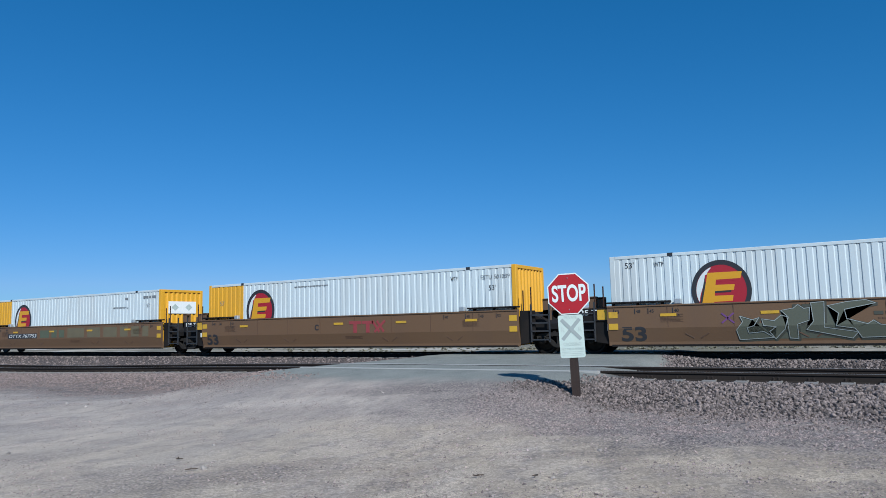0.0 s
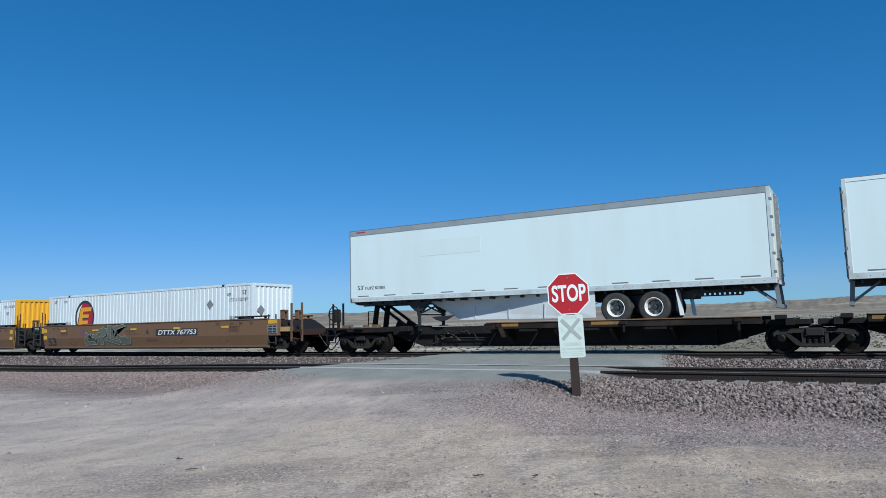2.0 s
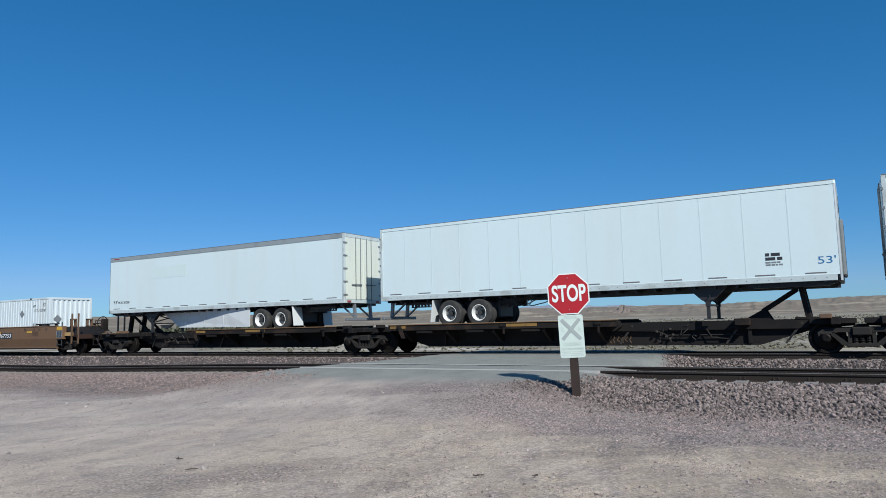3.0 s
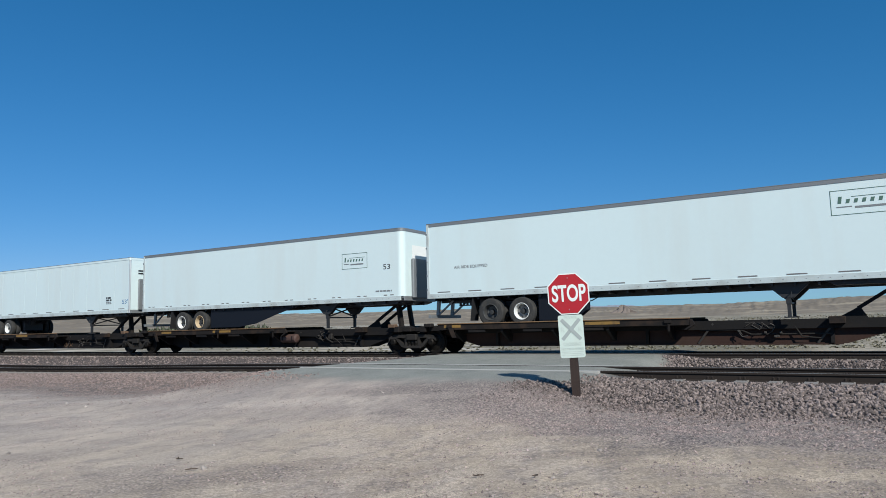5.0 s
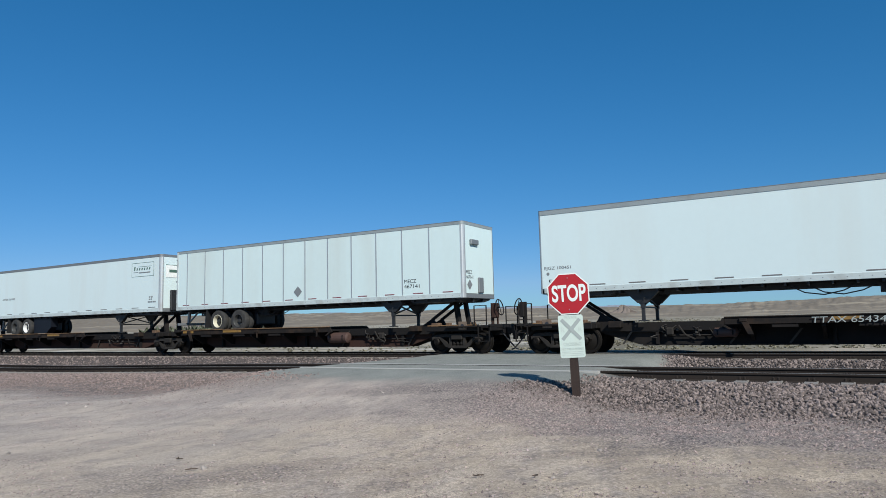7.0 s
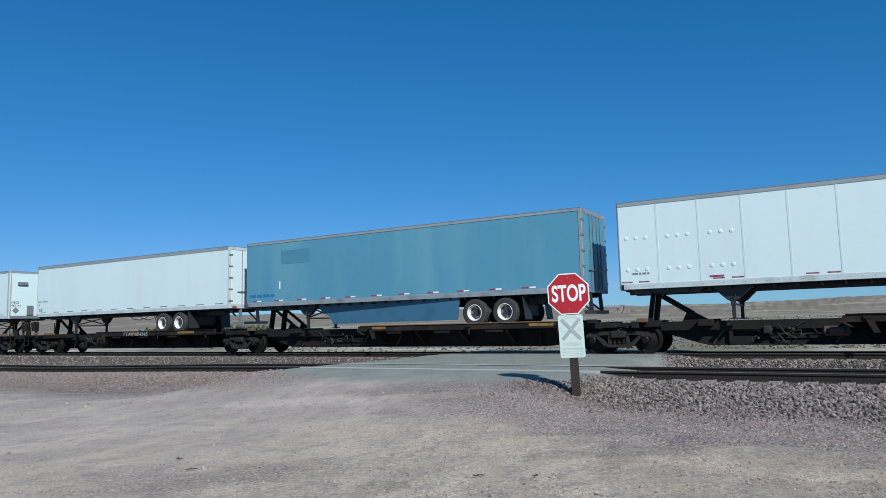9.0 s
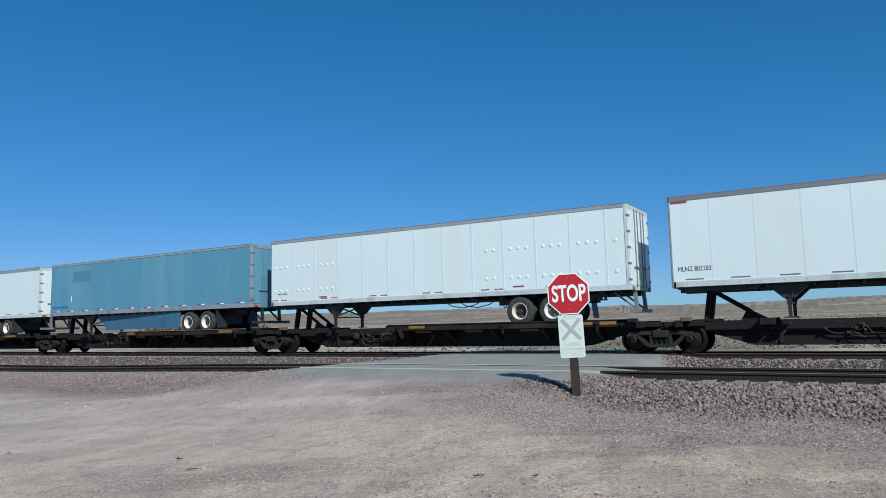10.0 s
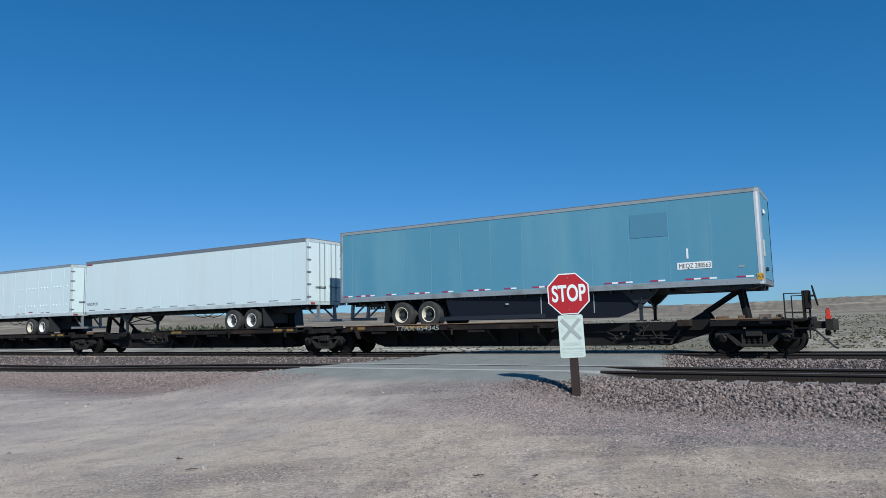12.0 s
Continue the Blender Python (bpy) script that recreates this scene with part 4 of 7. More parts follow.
def coupler(parent, x, g):
    """Knuckle coupler pointing along g, with the brake hose under it."""
    bm = bmesh.new()
    box(bm, min(x, x + g * 0.55), max(x, x + g * 0.55), -0.10, 0.10, 0.72, 0.94, bev=0.02)
    xa = x + g * 0.50
    prism(bm, [(xa, -0.20), (xa + g * 0.20, -0.22), (xa + g * 0.34, -0.10), (xa + g * 0.30, 0.02), (xa + g * 0.16, 0.05), (xa + g * 0.20, 0.20), (xa, 0.18)], 0.66, 0.99, "xy")
    box(bm, xa + min(0, g * 0.06) - 0.03, xa + max(0, g * 0.06) + 0.05, -0.09, 0.09, 0.50, 0.68, bev=0.02)
    lathe(bm, [(0.60, 0.035), (1.03, 0.035)], 8, "z", (xa + g * 0.22, -0.08, 0))
    part("coupler", bm, TRUCK, parent, "rusty knuckle coupler")
    bm = bmesh.new()
    tube(bm, [(x + g * 0.12, -0.32, 0.80), (x + g * 0.28, -0.33, 0.62), (x + g * 0.52, -0.33, 0.36), (x + g * 0.72, -0.33, 0.16), (x + g * 0.80, -0.33, 0.14)], 0.027)
    part("brake_hose", bm, BLACK, parent, "hanging rubber brake hose")


# ---- containers ----
def corrugated(bm, x0, x1, y, z0, z1, g, pitch=0.272, depth=0.020):
    """Trapezoid corrugated wall standing at y, waves pressed inwards (g = outward sign)."""
    n = max(1, round((x1 - x0) / pitch))
    p = (x1 - x0) / n
    xs = []
    for i in range(n):
        a = x0 + i * p
        xs += [(a, 0), (a + p * 0.56, 0), (a + p * 0.66, depth), (a + p * 0.90, depth)]
    xs.append((x1, 0))
    lo = [bm.verts.new((a, y - g * d, z0)) for a, d in xs]
    hi = [bm.verts.new((a, y - g * d, z1)) for a, d in xs]
    for i in range(len(xs) - 1):
        bm.faces.new((lo[i], lo[i + 1], hi[i + 1], hi[i]) if g < 0 else (lo[i + 1], lo[i], hi[i], hi[i + 1]))


def corrugated_end(bm, x, y0, y1, z0, z1, g, pitch=0.30, depth=0.05):
    n = round((y1 - y0) / pitch)
    p = (y1 - y0) / n
    ys = []
    for i in range(n):
        a = y0 + i * p
        ys += [(a, 0), (a + p * 0.34, 0), (a + p * 0.5, depth), (a + p * 0.84, depth)]
    ys.append((y1, 0))
    lo = [bm.verts.new((x - g * d, a, z0)) for a, d in ys]
    hi = [bm.verts.new((x - g * d, a, z1)) for a, d in ys]
    for i in range(len(ys) - 1):
        bm.faces.new((lo[i], lo[i + 1], hi[i + 1], hi[i]) if g > 0 else (lo[i + 1], lo[i], hi[i], hi[i + 1]))


def round_logo(parent, x, z, r, y):
    """Round emblem: dark ring, red disc, yellow bars; no letters."""
    def disc(k0, k1, y, mat, name, lab):
        bm = bmesh.new()
        n = 40
        a = [bm.verts.new((x + k1 * r * math.cos(2 * math.pi * i / n), y, z + k1 * r * 1.08 * math.sin(2 * math.pi * i / n))) for i in range(n)]
        if k0:
            b = [bm.verts.new((x + k0 * r * math.cos(2 * math.pi * i / n), y, z + k0 * r * 1.08 * math.sin(2 * math.pi * i / n))) for i in range(n)]
            for i in range(n):
                bm.faces.new((a[i], a[(i + 1) % n], b[(i + 1) % n], b[i]))
        else:
            bm.faces.new(a)
        return part(name, bm, mat, parent, lab)
    disc(0, 0.86, y, LOGO_RED, "emblem_disc", "red round emblem field")
    disc(0.84, 1.0, y - 0.0015, INK, "emblem_ring", "black emblem ring")
    bm = bmesh.new()  # pale gloss along the upper left rim
    n = 14
    arc = [radians(112 + 92 * i / n) for i in range(n + 1)]
    inner = [bm.verts.new((x + r * (0.80 - 0.20 * math.sin(math.pi * i / n)) * math.cos(a), y - 0.0015, z + 1.08 * r * (0.80 - 0.10 * math.sin(math.pi * i / n)) * math.sin(a))) for i, a in enumerate(arc)]
    outer = [bm.verts.new((x + 0.83 * r * math.cos(a), y - 0.0015, z + 0.83 * r * 1.08 * math.sin(a))) for a in arc]
    for i in range(n):
        bm.faces.new((inner[i], inner[i + 1], outer[i + 1], outer[i]))
    part("emblem_gloss", bm, SIGN_WHITE, parent, "pale gloss crescent on the emblem")
    sl = lambda px, pz: (x + px * r, z + pz * r)
    bars = ([(-0.72, -0.72), (-0.30, -0.78), (-0.12, 0.62), (-0.42, 0.62)], [(-0.42, 0.38), (0.66, 0.40), (0.72, 0.64), (-0.42, 0.64)],
            [(-0.30, -0.02), (0.42, 0.0), (0.46, 0.20), (-0.30, 0.20)], [(-0.40, -0.40), (0.36, -0.38), (0.40, -0.18), (-0.36, -0.18)],
            [(-0.50, -0.80), (0.44, -0.78), (0.48, -0.56), (-0.46, -0.56)])
    for i, q in enumerate(bars):
        bm = bmesh.new()
        bm.faces.new([bm.verts.new((a, y - 0.0022 - 0.0002 * i, b)) for a, b in [sl(px - 0.09, pz - 0.07) for px, pz in q]])
        part("emblem_edge", bm, INK if i in (0, 2) else LOGO_RED, parent, "dark edge under the emblem bar")
        bm = bmesh.new()
        bm.faces.new([bm.verts.new((a, y - 0.0040 - 0.0002 * i, b)) for a, b in [sl(*k) for k in q]])
        part("emblem_bar", bm, LOGO_YELLOW, parent, "yellow bar of the emblem")


def container(s0, s1, label, yellow_left=False, yellow_right=False):
    L = s1 - s0
    h = L / 2
    c = thing("freight_container", label, "container", "containers on the well cars", at=((s0 + s1) / 2 - travel(0), 0, 0))
    zb, zt, w = 0.33, 3.215, 1.30
    split = -h + 2.28 if yellow_left else -h
    for g in (-1, 1):
        bm = bmesh.new()
        corrugated(bm, split + (0.02 if yellow_left else 0.16), h - 0.16, g * (w - 0.012), zb + 0.15, zt - 0.10, g)
        part("side_wall", bm, BOX_WHITE, c, "white corrugated steel side")
        if yellow_left:
            bm = bmesh.new()
            corrugated(bm, -h + 0.16, split - 0.10, g * (w - 0.012), zb + 0.15, zt - 0.10, g)
            part("side_wall", bm, BOX_YELLOW, c, "yellow corrugated steel side")
            bm = boxes((split - 0.10, split + 0.02, min(g * w, g * (w - 0.06)), max(g * w, g * (w - 0.06)), zb + 0.15, zt - 0.10))
            part("lifting_post", bm, BOX_YELLOW, c)
    for x in (split - 0.04 if yellow_left else -h + 1.98, h - 1.95):
        for y0, y1 in ((-w - 0.004, -w + 0.12), (w - 0.12, w + 0.004)):
            part("corner_casting", boxes((x - 0.09, x + 0.09, y0, y1, zt - 0.10, zt + 0.012), bev=0.01), INK, c, "dark lifting casting")
    for g, yel in ((-1, yellow_left), (1, yellow_right)):
        mat = BOX_YELLOW if yel else BOX_WHITE
        bm = bmesh.new()
        corrugated_end(bm, g * (h - 0.02), -w + 0.14, w - 0.14, zb + 0.16, zt - 0.12, g)
        part("end_wall", bm, mat, c)
        for s in (-1, 1):
            x0, x1 = sorted((g * h, g * (h - 0.17)))
            y0, y1 = sorted((s * w, s * (w - 0.15)))
            part("corner_post", boxes((x0, x1, y0, y1, zb, zt), bev=0.012), mat, c)
        x0, x1 = sorted((g * h, g * (h - 0.12)))
        part("end_rail", boxes((x0, x1, -w + 0.15, w - 0.15, zt - 0.13, zt), bev=0.01), mat, c)
        part("end_rail", boxes((x0, x1, -w + 0.15, w - 0.15, zb, zb + 0.17), bev=0.01), mat, c)
    for s in (-1, 1):
        y0, y1 = sorted((s * w, s * (w - 0.08)))
        part("top_rail", boxes((-h + 0.17, h - 0.17, y0, y1, zt - 0.105, zt), bev=0.01), BOX_WHITE, c)
        part("bottom_rail", boxes((-h + 0.17, h - 0.17, y0, y1, zb, zb + 0.16), bev=0.01), BOX_WHITE, c)
    bm = bmesh.new()
    box(bm, -h + 0.12, h - 0.12, -w + 0.08, w - 0.08, zt - 0.045, zt - 0.015)
    part("roof", bm, BOX_WHITE, c)
    part("floor", boxes((-h + 0.12, h - 0.12, -w + 0.08, w - 0.08, zb + 0.02, zb + 0.14)), SPINE, c)
    MOVING.append((c, (s0 + s1) / 2))
    return c, h


def mark(parent, x, z, w, h, mat=INK, y=-1.3, name="marking", rows=1, gap=0.5):
    """Small print that cannot be read: plain bars of its size."""
    bm, rng = bmesh.new(), random.Random(round(w * 100) + rows)
    for i in range(rows):
        zz, xa, xe = z + i * h * (1 + gap), x, x + w * (1 - 0.13 * (i % 2))
        while xa < xe - 0.3 * h:  # one short bar for each word
            xb = min(xe, xa + h * rng.choice((1.2, 2.2, 3.0)))
            box(bm, xa, xb, y - 0.004, y, zz, zz + h)
            xa = xb + 0.55 * h
    return part(name, bm, mat, parent)


def build_containers():
    yb = -1.3
    cc, h = container(-143.95, -127.76, "white corrugated container with yellow ends and round emblem", True, True)
    round_logo(cc, 143.95 - 140.35 - h, 1.93, 0.875, yb + 0.010)
    mark(cc, h - 3.9, 2.35, 1.3, 0.03, INK_GREY, yb + 0.011, rows=2)
    lettering("size_mark", "53'", 0.26, pose(h - 1.15, yb + 0.009, 2.35), INK_GREY, cc)
    mark(cc, h - 1.4, 2.80, 1.0, 0.13, INK_GREY, yb + 0.011, name="serial_bar")
    mark(cc, h - 2.9, 2.78, 0.24, 0.12, INK_GREY, yb + 0.011)
    bm = boxes((h + 0.002, h + 0.012, -0.85, 0.85, 2.0, 2.62))
    sticker = part("sticker", bm, WHITE_TAPE, cc, "white sticker on the yellow end")
    for yy in (-0.45, 0.4):
        bm = bmesh.new()
        prism(bm, [(yy - 0.22, 2.32), (yy, 2.14), (yy + 0.22, 2.32), (yy, 2.50)], h + 0.012, h + 0.015, "yz")
        part("sticker_print", bm, SIGN_FAINT, sticker)
    bb, h = container(-124.23, -108.15, "white corrugated container with yellow ends and round emblem", True, True)
    round_logo(bb, -120.85 + 116.19, 1.93, 0.875, yb + 0.010)
    mark(bb, -2.6, 2.86, 1.9, 0.055, INK_GREY, yb + 0.011)
    lettering("size_mark", "53'", 0.26, pose(h - 1.12, yb + 0.009, 2.32), INK, bb)
    lettering("serial", "ESTU 501089", 0.21, pose(h - 1.44, yb + 0.009, 2.74), INK_GREY, bb, width=1.18)
    lettering("mark_letters", "WTP", 0.22, pose(h - 2.72, yb + 0.009, 2.74), INK, bb, width=0.30)
    lettering("size_mark", "53'", 0.26, pose(-h + 0.75, yb + 0.009, 2.25), INK_GREY, bb)
    aa, h = container(-104.70, -88.36, "plain white corrugated container with round emblem", False, False)
    round_logo(aa, -101.28 + 96.565, 1.95, 0.875, yb + 0.010)
    lettering("size_mark", "53'", 0.27, pose(-h + 0.5, yb + 0.009, 2.80), INK, aa)
    lettering("mark_letters", "WTP", 0.22, pose(-h + 1.46, yb + 0.009, 2.80), INK, aa, width=0.30)
    lettering("mark_letters", "WTP", 0.22, pose(h - 1.72, yb + 0.009, 2.66), INK, aa, width=0.30)
    lettering("size_mark", "53'", 0.28, pose(h - 0.70, yb + 0.009, 2.72), INK, aa)
    lettering("serial", "ESTU 500989", 0.22, pose(h - 1.54, yb + 0.009, 2.42), INK_GREY, aa, width=1.20)
    bm = bmesh.new()
    x, z, k = h - 2.85, 2.32, 0.24
    prism(bm, [(x - k, z), (x, z - k), (x + k, z), (x, z + k)], yb + 0.003, yb + 0.009)
    part("placard", bm, INK_GREY, aa, "grey diamond placard")
    bm = bmesh.new()
    prism(bm, [(-1.04, 1.98), (-0.80, 1.74), (-0.56, 1.98), (-0.80, 2.22)], h + 0.002, h + 0.006, "yz")
    part("placard", bm, INK_GREY, aa, "grey diamond placard on the end")


# ---- well cars ----
LADDER = make_mat("ladder_steel", (0.05, 0.052, 0.058), 0.5, 0.3, vary=0.3, scale=3, fine=20, bump=0.04, dirt=(0.09, 0.07, 0.06), dirt_amount=0.5)


def well_unit(s0, s1, label, bogies, outer=False):
    """One articulated well between its bogies; s0..s1 is the length of the deep sides."""
    mid, h = (s0 + s1) / 2, (s1 - s0) / 2
    u = thing("well_car", label, "freight car", "well cars of the train", at=(mid - travel(0), 0, 0))
    zt, zb = 1.545, 0.28
    for g in (-1, 1):
        bm = bmesh.new()
        sec = [(1.50, zt - 0.02), (1.505, 0.84), (1.40, 0.40), (1.40, zb), (1.33, zb), (1.33, 0.42), (1.42, 0.84), (1.42, zt - 0.02)]
        prism(bm, [(g * a, b) for a, b in sec], -h, h, "yz")
        part("side_wall", bm, BROWN, u, "brown steel well side")
        bm = boxes((-h, h, *sorted((g * 1.53, g * 1.36)), zt - 0.02, zt + 0.03), bev=0.008)
        part("top_chord", bm, BROWN, u)
        # chord is coloured black to paint the shadow line along the bottom edge
        bm = boxes((-h + 0.1, h - 0.1, *sorted((g * 1.425, g * 1.30)), zb - 0.03, zb + 0.035))
        part("bottom_chord", bm, SPINE, u)
    for k in range(1, 9):
        x = -h + 2 * h * k / 9
        part("side_rib", boxes((x - 0.012, x + 0.012, -1.509, -1.50, 0.86, zt - 0.03)), BROWN_DARK, u)
    for k in (0.16, 0.34, 0.66, 0.84):
        bm = bmesh.new()
        for q in (-1, 1):
            xq = -h + 2 * h * k + q * 0.35
            bar(bm, (xq, -1.463, 0.66), (xq - q * 0.25, -1.427, 0.51), 0.035, 0.012, Vector((0, -1, 0)))
        part("drain_slots", bm, BROWN_DARK, u, "pair of slanting drain slots")
    part("well_floor", boxes((-h + 0.4, h - 0.4, -1.3, 1.3, zb, zb + 0.04)), BROWN_DARK, u)
    for g in (-1, 1):
        e = g * h
        # sloping end bulkheads and the shelf over the bogie
        bm = bmesh.new()
        prism(bm, [(e, zt - 0.05), (e + g * 0.30, zt - 0.05), (e + g * 1.10, 1.05), (e + g * 1.10, 0.86), (e + g * 0.35, 0.80), (e, 0.62)], -1.25, 1.25)
        part("end_frame", bm, SPINE, u, "dark end frame over the bogie")
        for s in (-1, 1):
            x0, x1 = sorted((e, e - g * 2.05))
            bm = boxes((x0, x1, *sorted((s * 1.30, s * 1.52)), zt + 0.10, zt + 0.16), bev=0.01)
            for x in (0.2, 1.0, 1.8):
                box(bm, e - g * x - 0.03, e - g * x + 0.03, s * 1.41 - 0.05, s * 1.41 + 0.05, zt + 0.03, zt + 0.10)
            part("walkway", bm, SPINE, u, "dark grated walkway along the edge")
        bm = boxes((e - g * 2.28 - 0.11, e - g * 2.28 + 0.11, -1.52, -1.34, zt + 0.03, zt + 0.20), bev=0.02)
        part("guide_block", bm, ALU, u)
        if not (outer and g > 0):  # dark end panels beyond the brown side
            for s in (-1, 1):
                bm = bmesh.new()
                prism(bm, [(e, 0.34), (e + g * 0.42, 0.40), (e + g * 0.58, 0.80), (e + g * 0.58, zt - 0.02), (e, zt - 0.02)], *sorted((s * 1.315, s * 1.36)))
                part("end_panel", bm, SPINE, u, "dark end panel of the well")
        # ladder at the corner
        bm = bmesh.new()
        lx = e + g * (0.22 if outer and g > 0 else 0.80)
        lw = 0.22 if outer and g > 0 else 0.34
        for dx in (-lw, lw):
            bar(bm, (lx + dx, -1.42, 0.42), (lx + dx, -1.42, zt + 0.20), 0.045)
        for z in (0.5, 0.80, 1.08, 1.36):
            bar(bm, (lx - lw, -1.42, z), (lx + lw, -1.42, z), 0.045)
        part("ladder", bm, LADDER, u, "dark steel end ladder")
        for z in () if outer and g > 0 else (0.80, 1.18):
            part("yellow_plate", boxes((e - g * 0.20 - 0.15, e - g * 0.20 + 0.15, -1.512, -1.506, z, z + 0.2)), YELLOW, u, "yellow reflective plate")
        for s in (-0.6, 0.35):
            px = e + g * (0.16 if outer and g > 0 else 0.75)
            bm = boxes((px - 0.12, px + 0.12, s - 0.15, s - 0.09, 1.05, 1.93), (px - 0.12, px + 0.12, s + 0.09, s + 0.15, 1.05, 1.93), (px - 0.12, px + 0.12, s - 0.15, s + 0.15, 1.86, 1.95),
                       (px - 0.12, px + 0.12, s - 0.15, s + 0.15, 1.05, 1.55), bev=0.012)
            part("guide_post", bm, SPINE_TAN, u, "tan steel guide post")
        for y in () if outer and g > 0 else (-1.35, 1.35):
            for dx, z0, z1 in ((0.15, 1.5, 2.25), (0.45, 1.4, 2.35)):
                bm = bmesh.new()
                tube(bm, [(e + g * dx, y, z0), (e + g * dx, y, z1)], 0.025)
                part("grab_post", bm, SPINE_RUST, u)
        bm = bmesh.new()
        box(bm, e + g * 0.4 - 0.3, e + g * 0.4 + 0.3, -1.15, 1.15, 0.86, 1.0, bev=0.02)
        tube(bm, [(e - g * 0.1, -1.2, 1.3), (e + g * 0.3, -1.2, 1.15), (e + g * 0.5, -1.2, 0.85), (e + g * 1.0, -1.2, 0.8)], 0.04)
        part("pipework", bm, TRUCK, u)
    for b in bogies:
        add_bogie(u, b - mid)
    MOVING.append((u, mid))
    return u, mid, h


def hug(ob):
    """Lay flat paint on the well side, whose lower part leans inwards."""
    for v in ob.data.vertices:
        v.co.y += max(0.0, 0.84 - v.co.z) * 0.239
    return ob


def end_marks(u, h):
    """Length ticks and capacity boards at both ends of a well side."""
    Y = -1.508
    for g in (-1, 1):
        for d, txt in zip((0.06, 0.75, 1.18, 1.95) if g < 0 else (0.85, 1.55, 2.12, 3.05), ("53", "48", "45", "40")):
            x = g * (h - d)
            lettering("length_mark", txt, 0.15, pose(x + 0.03, Y, 1.33), INK, u)
            part("length_tick", boxes((x - 0.02, x + 0.005, Y - 0.003, Y, 1.30, 1.47)), INK, u)
        mark(u, g * (h - 1.9) - 0.35, 1.02, 0.7, 0.016, BROWN_DARK, Y, "small_print", rows=7, gap=1.4)
    lettering("length_mark", "20", 0.15, pose(-h + 1.98, Y, 1.17), INK, u)
    part("capacity_board", boxes((-h - 1.42, -h - 0.06, -1.40, -1.365, 1.10, 1.53)), SPINE, u, "black capacity board")
    lettering("capacity", "125 T", 0.25, pose(-h - 1.32, -1.402, 1.30), INK_WHITE, u, "white 125 T", width=0.72, bold=0.004)
    part("yellow_plate", boxes((-h - 0.54, -h - 0.08, -1.407, -1.402, 1.14, 1.47)), YELLOW, u, "yellow reflective plate")
    part("white_tag", boxes((-h - 0.22, -h - 0.04, -1.40, -1.362, 0.78, 0.98)), INK_WHITE, u, "small pale data tag")
    hug(mark(u, h * 0.05, 0.62, 0.9, 0.02, BROWN_DARK, Y, "small_print", rows=3, gap=1.2))


def spray(parent, x0, z0, w, hgt):
    """Sprayed graffiti as plain shapes: grey-green fields with pale outlines."""
    y = -1.508
    bm, bo, bd = bmesh.new(), bmesh.new(), bmesh.new()
    shapes = [[(0.02, 0.0), (0.0, 0.30), (0.05, 0.55), (0.03, 0.72), (0.12, 0.60), (0.17, 0.66), (0.13, 0.42), (0.08, 0.36), (0.09, 0.20), (0.20, 0.24), (0.27, 0.06)],
              [(0.20, 0.42), (0.19, 0.62), (0.28, 0.56), (0.33, 0.72), (0.38, 0.66), (0.35, 0.30), (0.28, 0.02), (0.24, 0.24), (0.29, 0.38)],
              [(0.38, 0.04), (0.37, 0.70), (0.33, 0.86), (0.42, 0.92), (0.45, 1.02), (0.49, 0.90), (0.53, 0.92), (0.52, 0.55), (0.44, 0.44), (0.44, 0.02)],
              [(0.50, 0.28), (0.55, 0.52), (0.54, 1.06), (0.63, 1.08), (0.62, 0.34), (0.84, 0.20), (0.80, 0.02)],
              [(0.65, 0.96), (0.78, 1.06), (0.90, 1.10), (0.96, 1.0), (0.76, 0.84), (0.77, 0.58), (0.90, 0.42), (0.94, 0.52), (0.98, 0.40), (1.06, 0.36), (1.05, 0.06), (0.86, 0.04), (0.82, 0.30), (0.70, 0.38), (0.72, 0.74)]]
    for k, sh in enumerate(shapes):
        pts = [(x0 + a * w, z0 + b * hgt) for a, b in sh]
        fine = []
        for p, q in zip(pts, pts[1:] + pts[:1]):
            fine += [(p[0] + (q[0] - p[0]) * i / 4, p[1] + (q[1] - p[1]) * i / 4) for i in range(4)]
        bm.faces.new([bm.verts.new((a, y - 0.006 - 0.0015 * k, b)) for a, b in pts])
        for i, (p, q) in enumerate(zip(fine, fine[1:] + fine[:1])):
            for mesh, wid, ox, oz, yy in ((bo, 0.018, 0, 0, y - 0.016), (bd, 0.09, 0.02, -0.03, y - 0.0005)):
                d = Vector((q[0] - p[0], 0, q[1] - p[1])).normalized()
                nrm = Vector((-d.z, 0, d.x)) * wid / 2
                a, b = Vector((p[0] + ox, yy - 0.00006 * i, p[1] + oz)) - d * wid * 0.3, Vector((q[0] + ox, yy - 0.00006 * i, q[1] + oz)) + d * wid * 0.3
                mesh.faces.new([mesh.verts.new(v) for v in (a - nrm, b - nrm, b + nrm, a + nrm)])
    bmesh.ops.triangulate(bm, faces=bm.faces[:], ngon_method="EAR_CLIP")
    bf = bmesh.new()
    fill = [(0.05, 0.02), (0.02, 0.42), (0.14, 0.52), (0.24, 0.46), (0.36, 0.86), (0.55, 1.02), (0.64, 0.98), (0.72, 0.60), (0.84, 0.52), (1.0, 0.36), (1.02, 0.03)]
    bf.faces.new([bf.verts.new((x0 + a * w, y + 0.001, z0 + b * hgt)) for a, b in fill])
    bmesh.ops.triangulate(bf, faces=bf.faces[:])
    for mesh in (bf, bm):  # a crease where the side leans in
        bmesh.ops.bisect_plane(mesh, geom=mesh.verts[:] + mesh.edges[:] + mesh.faces[:], plane_co=(0, 0, 0.84), plane_no=(0, 0, 1))
    hug(part("graffiti_fill", bf, GRAF_GREY, parent, "grey-green sprayed field"))
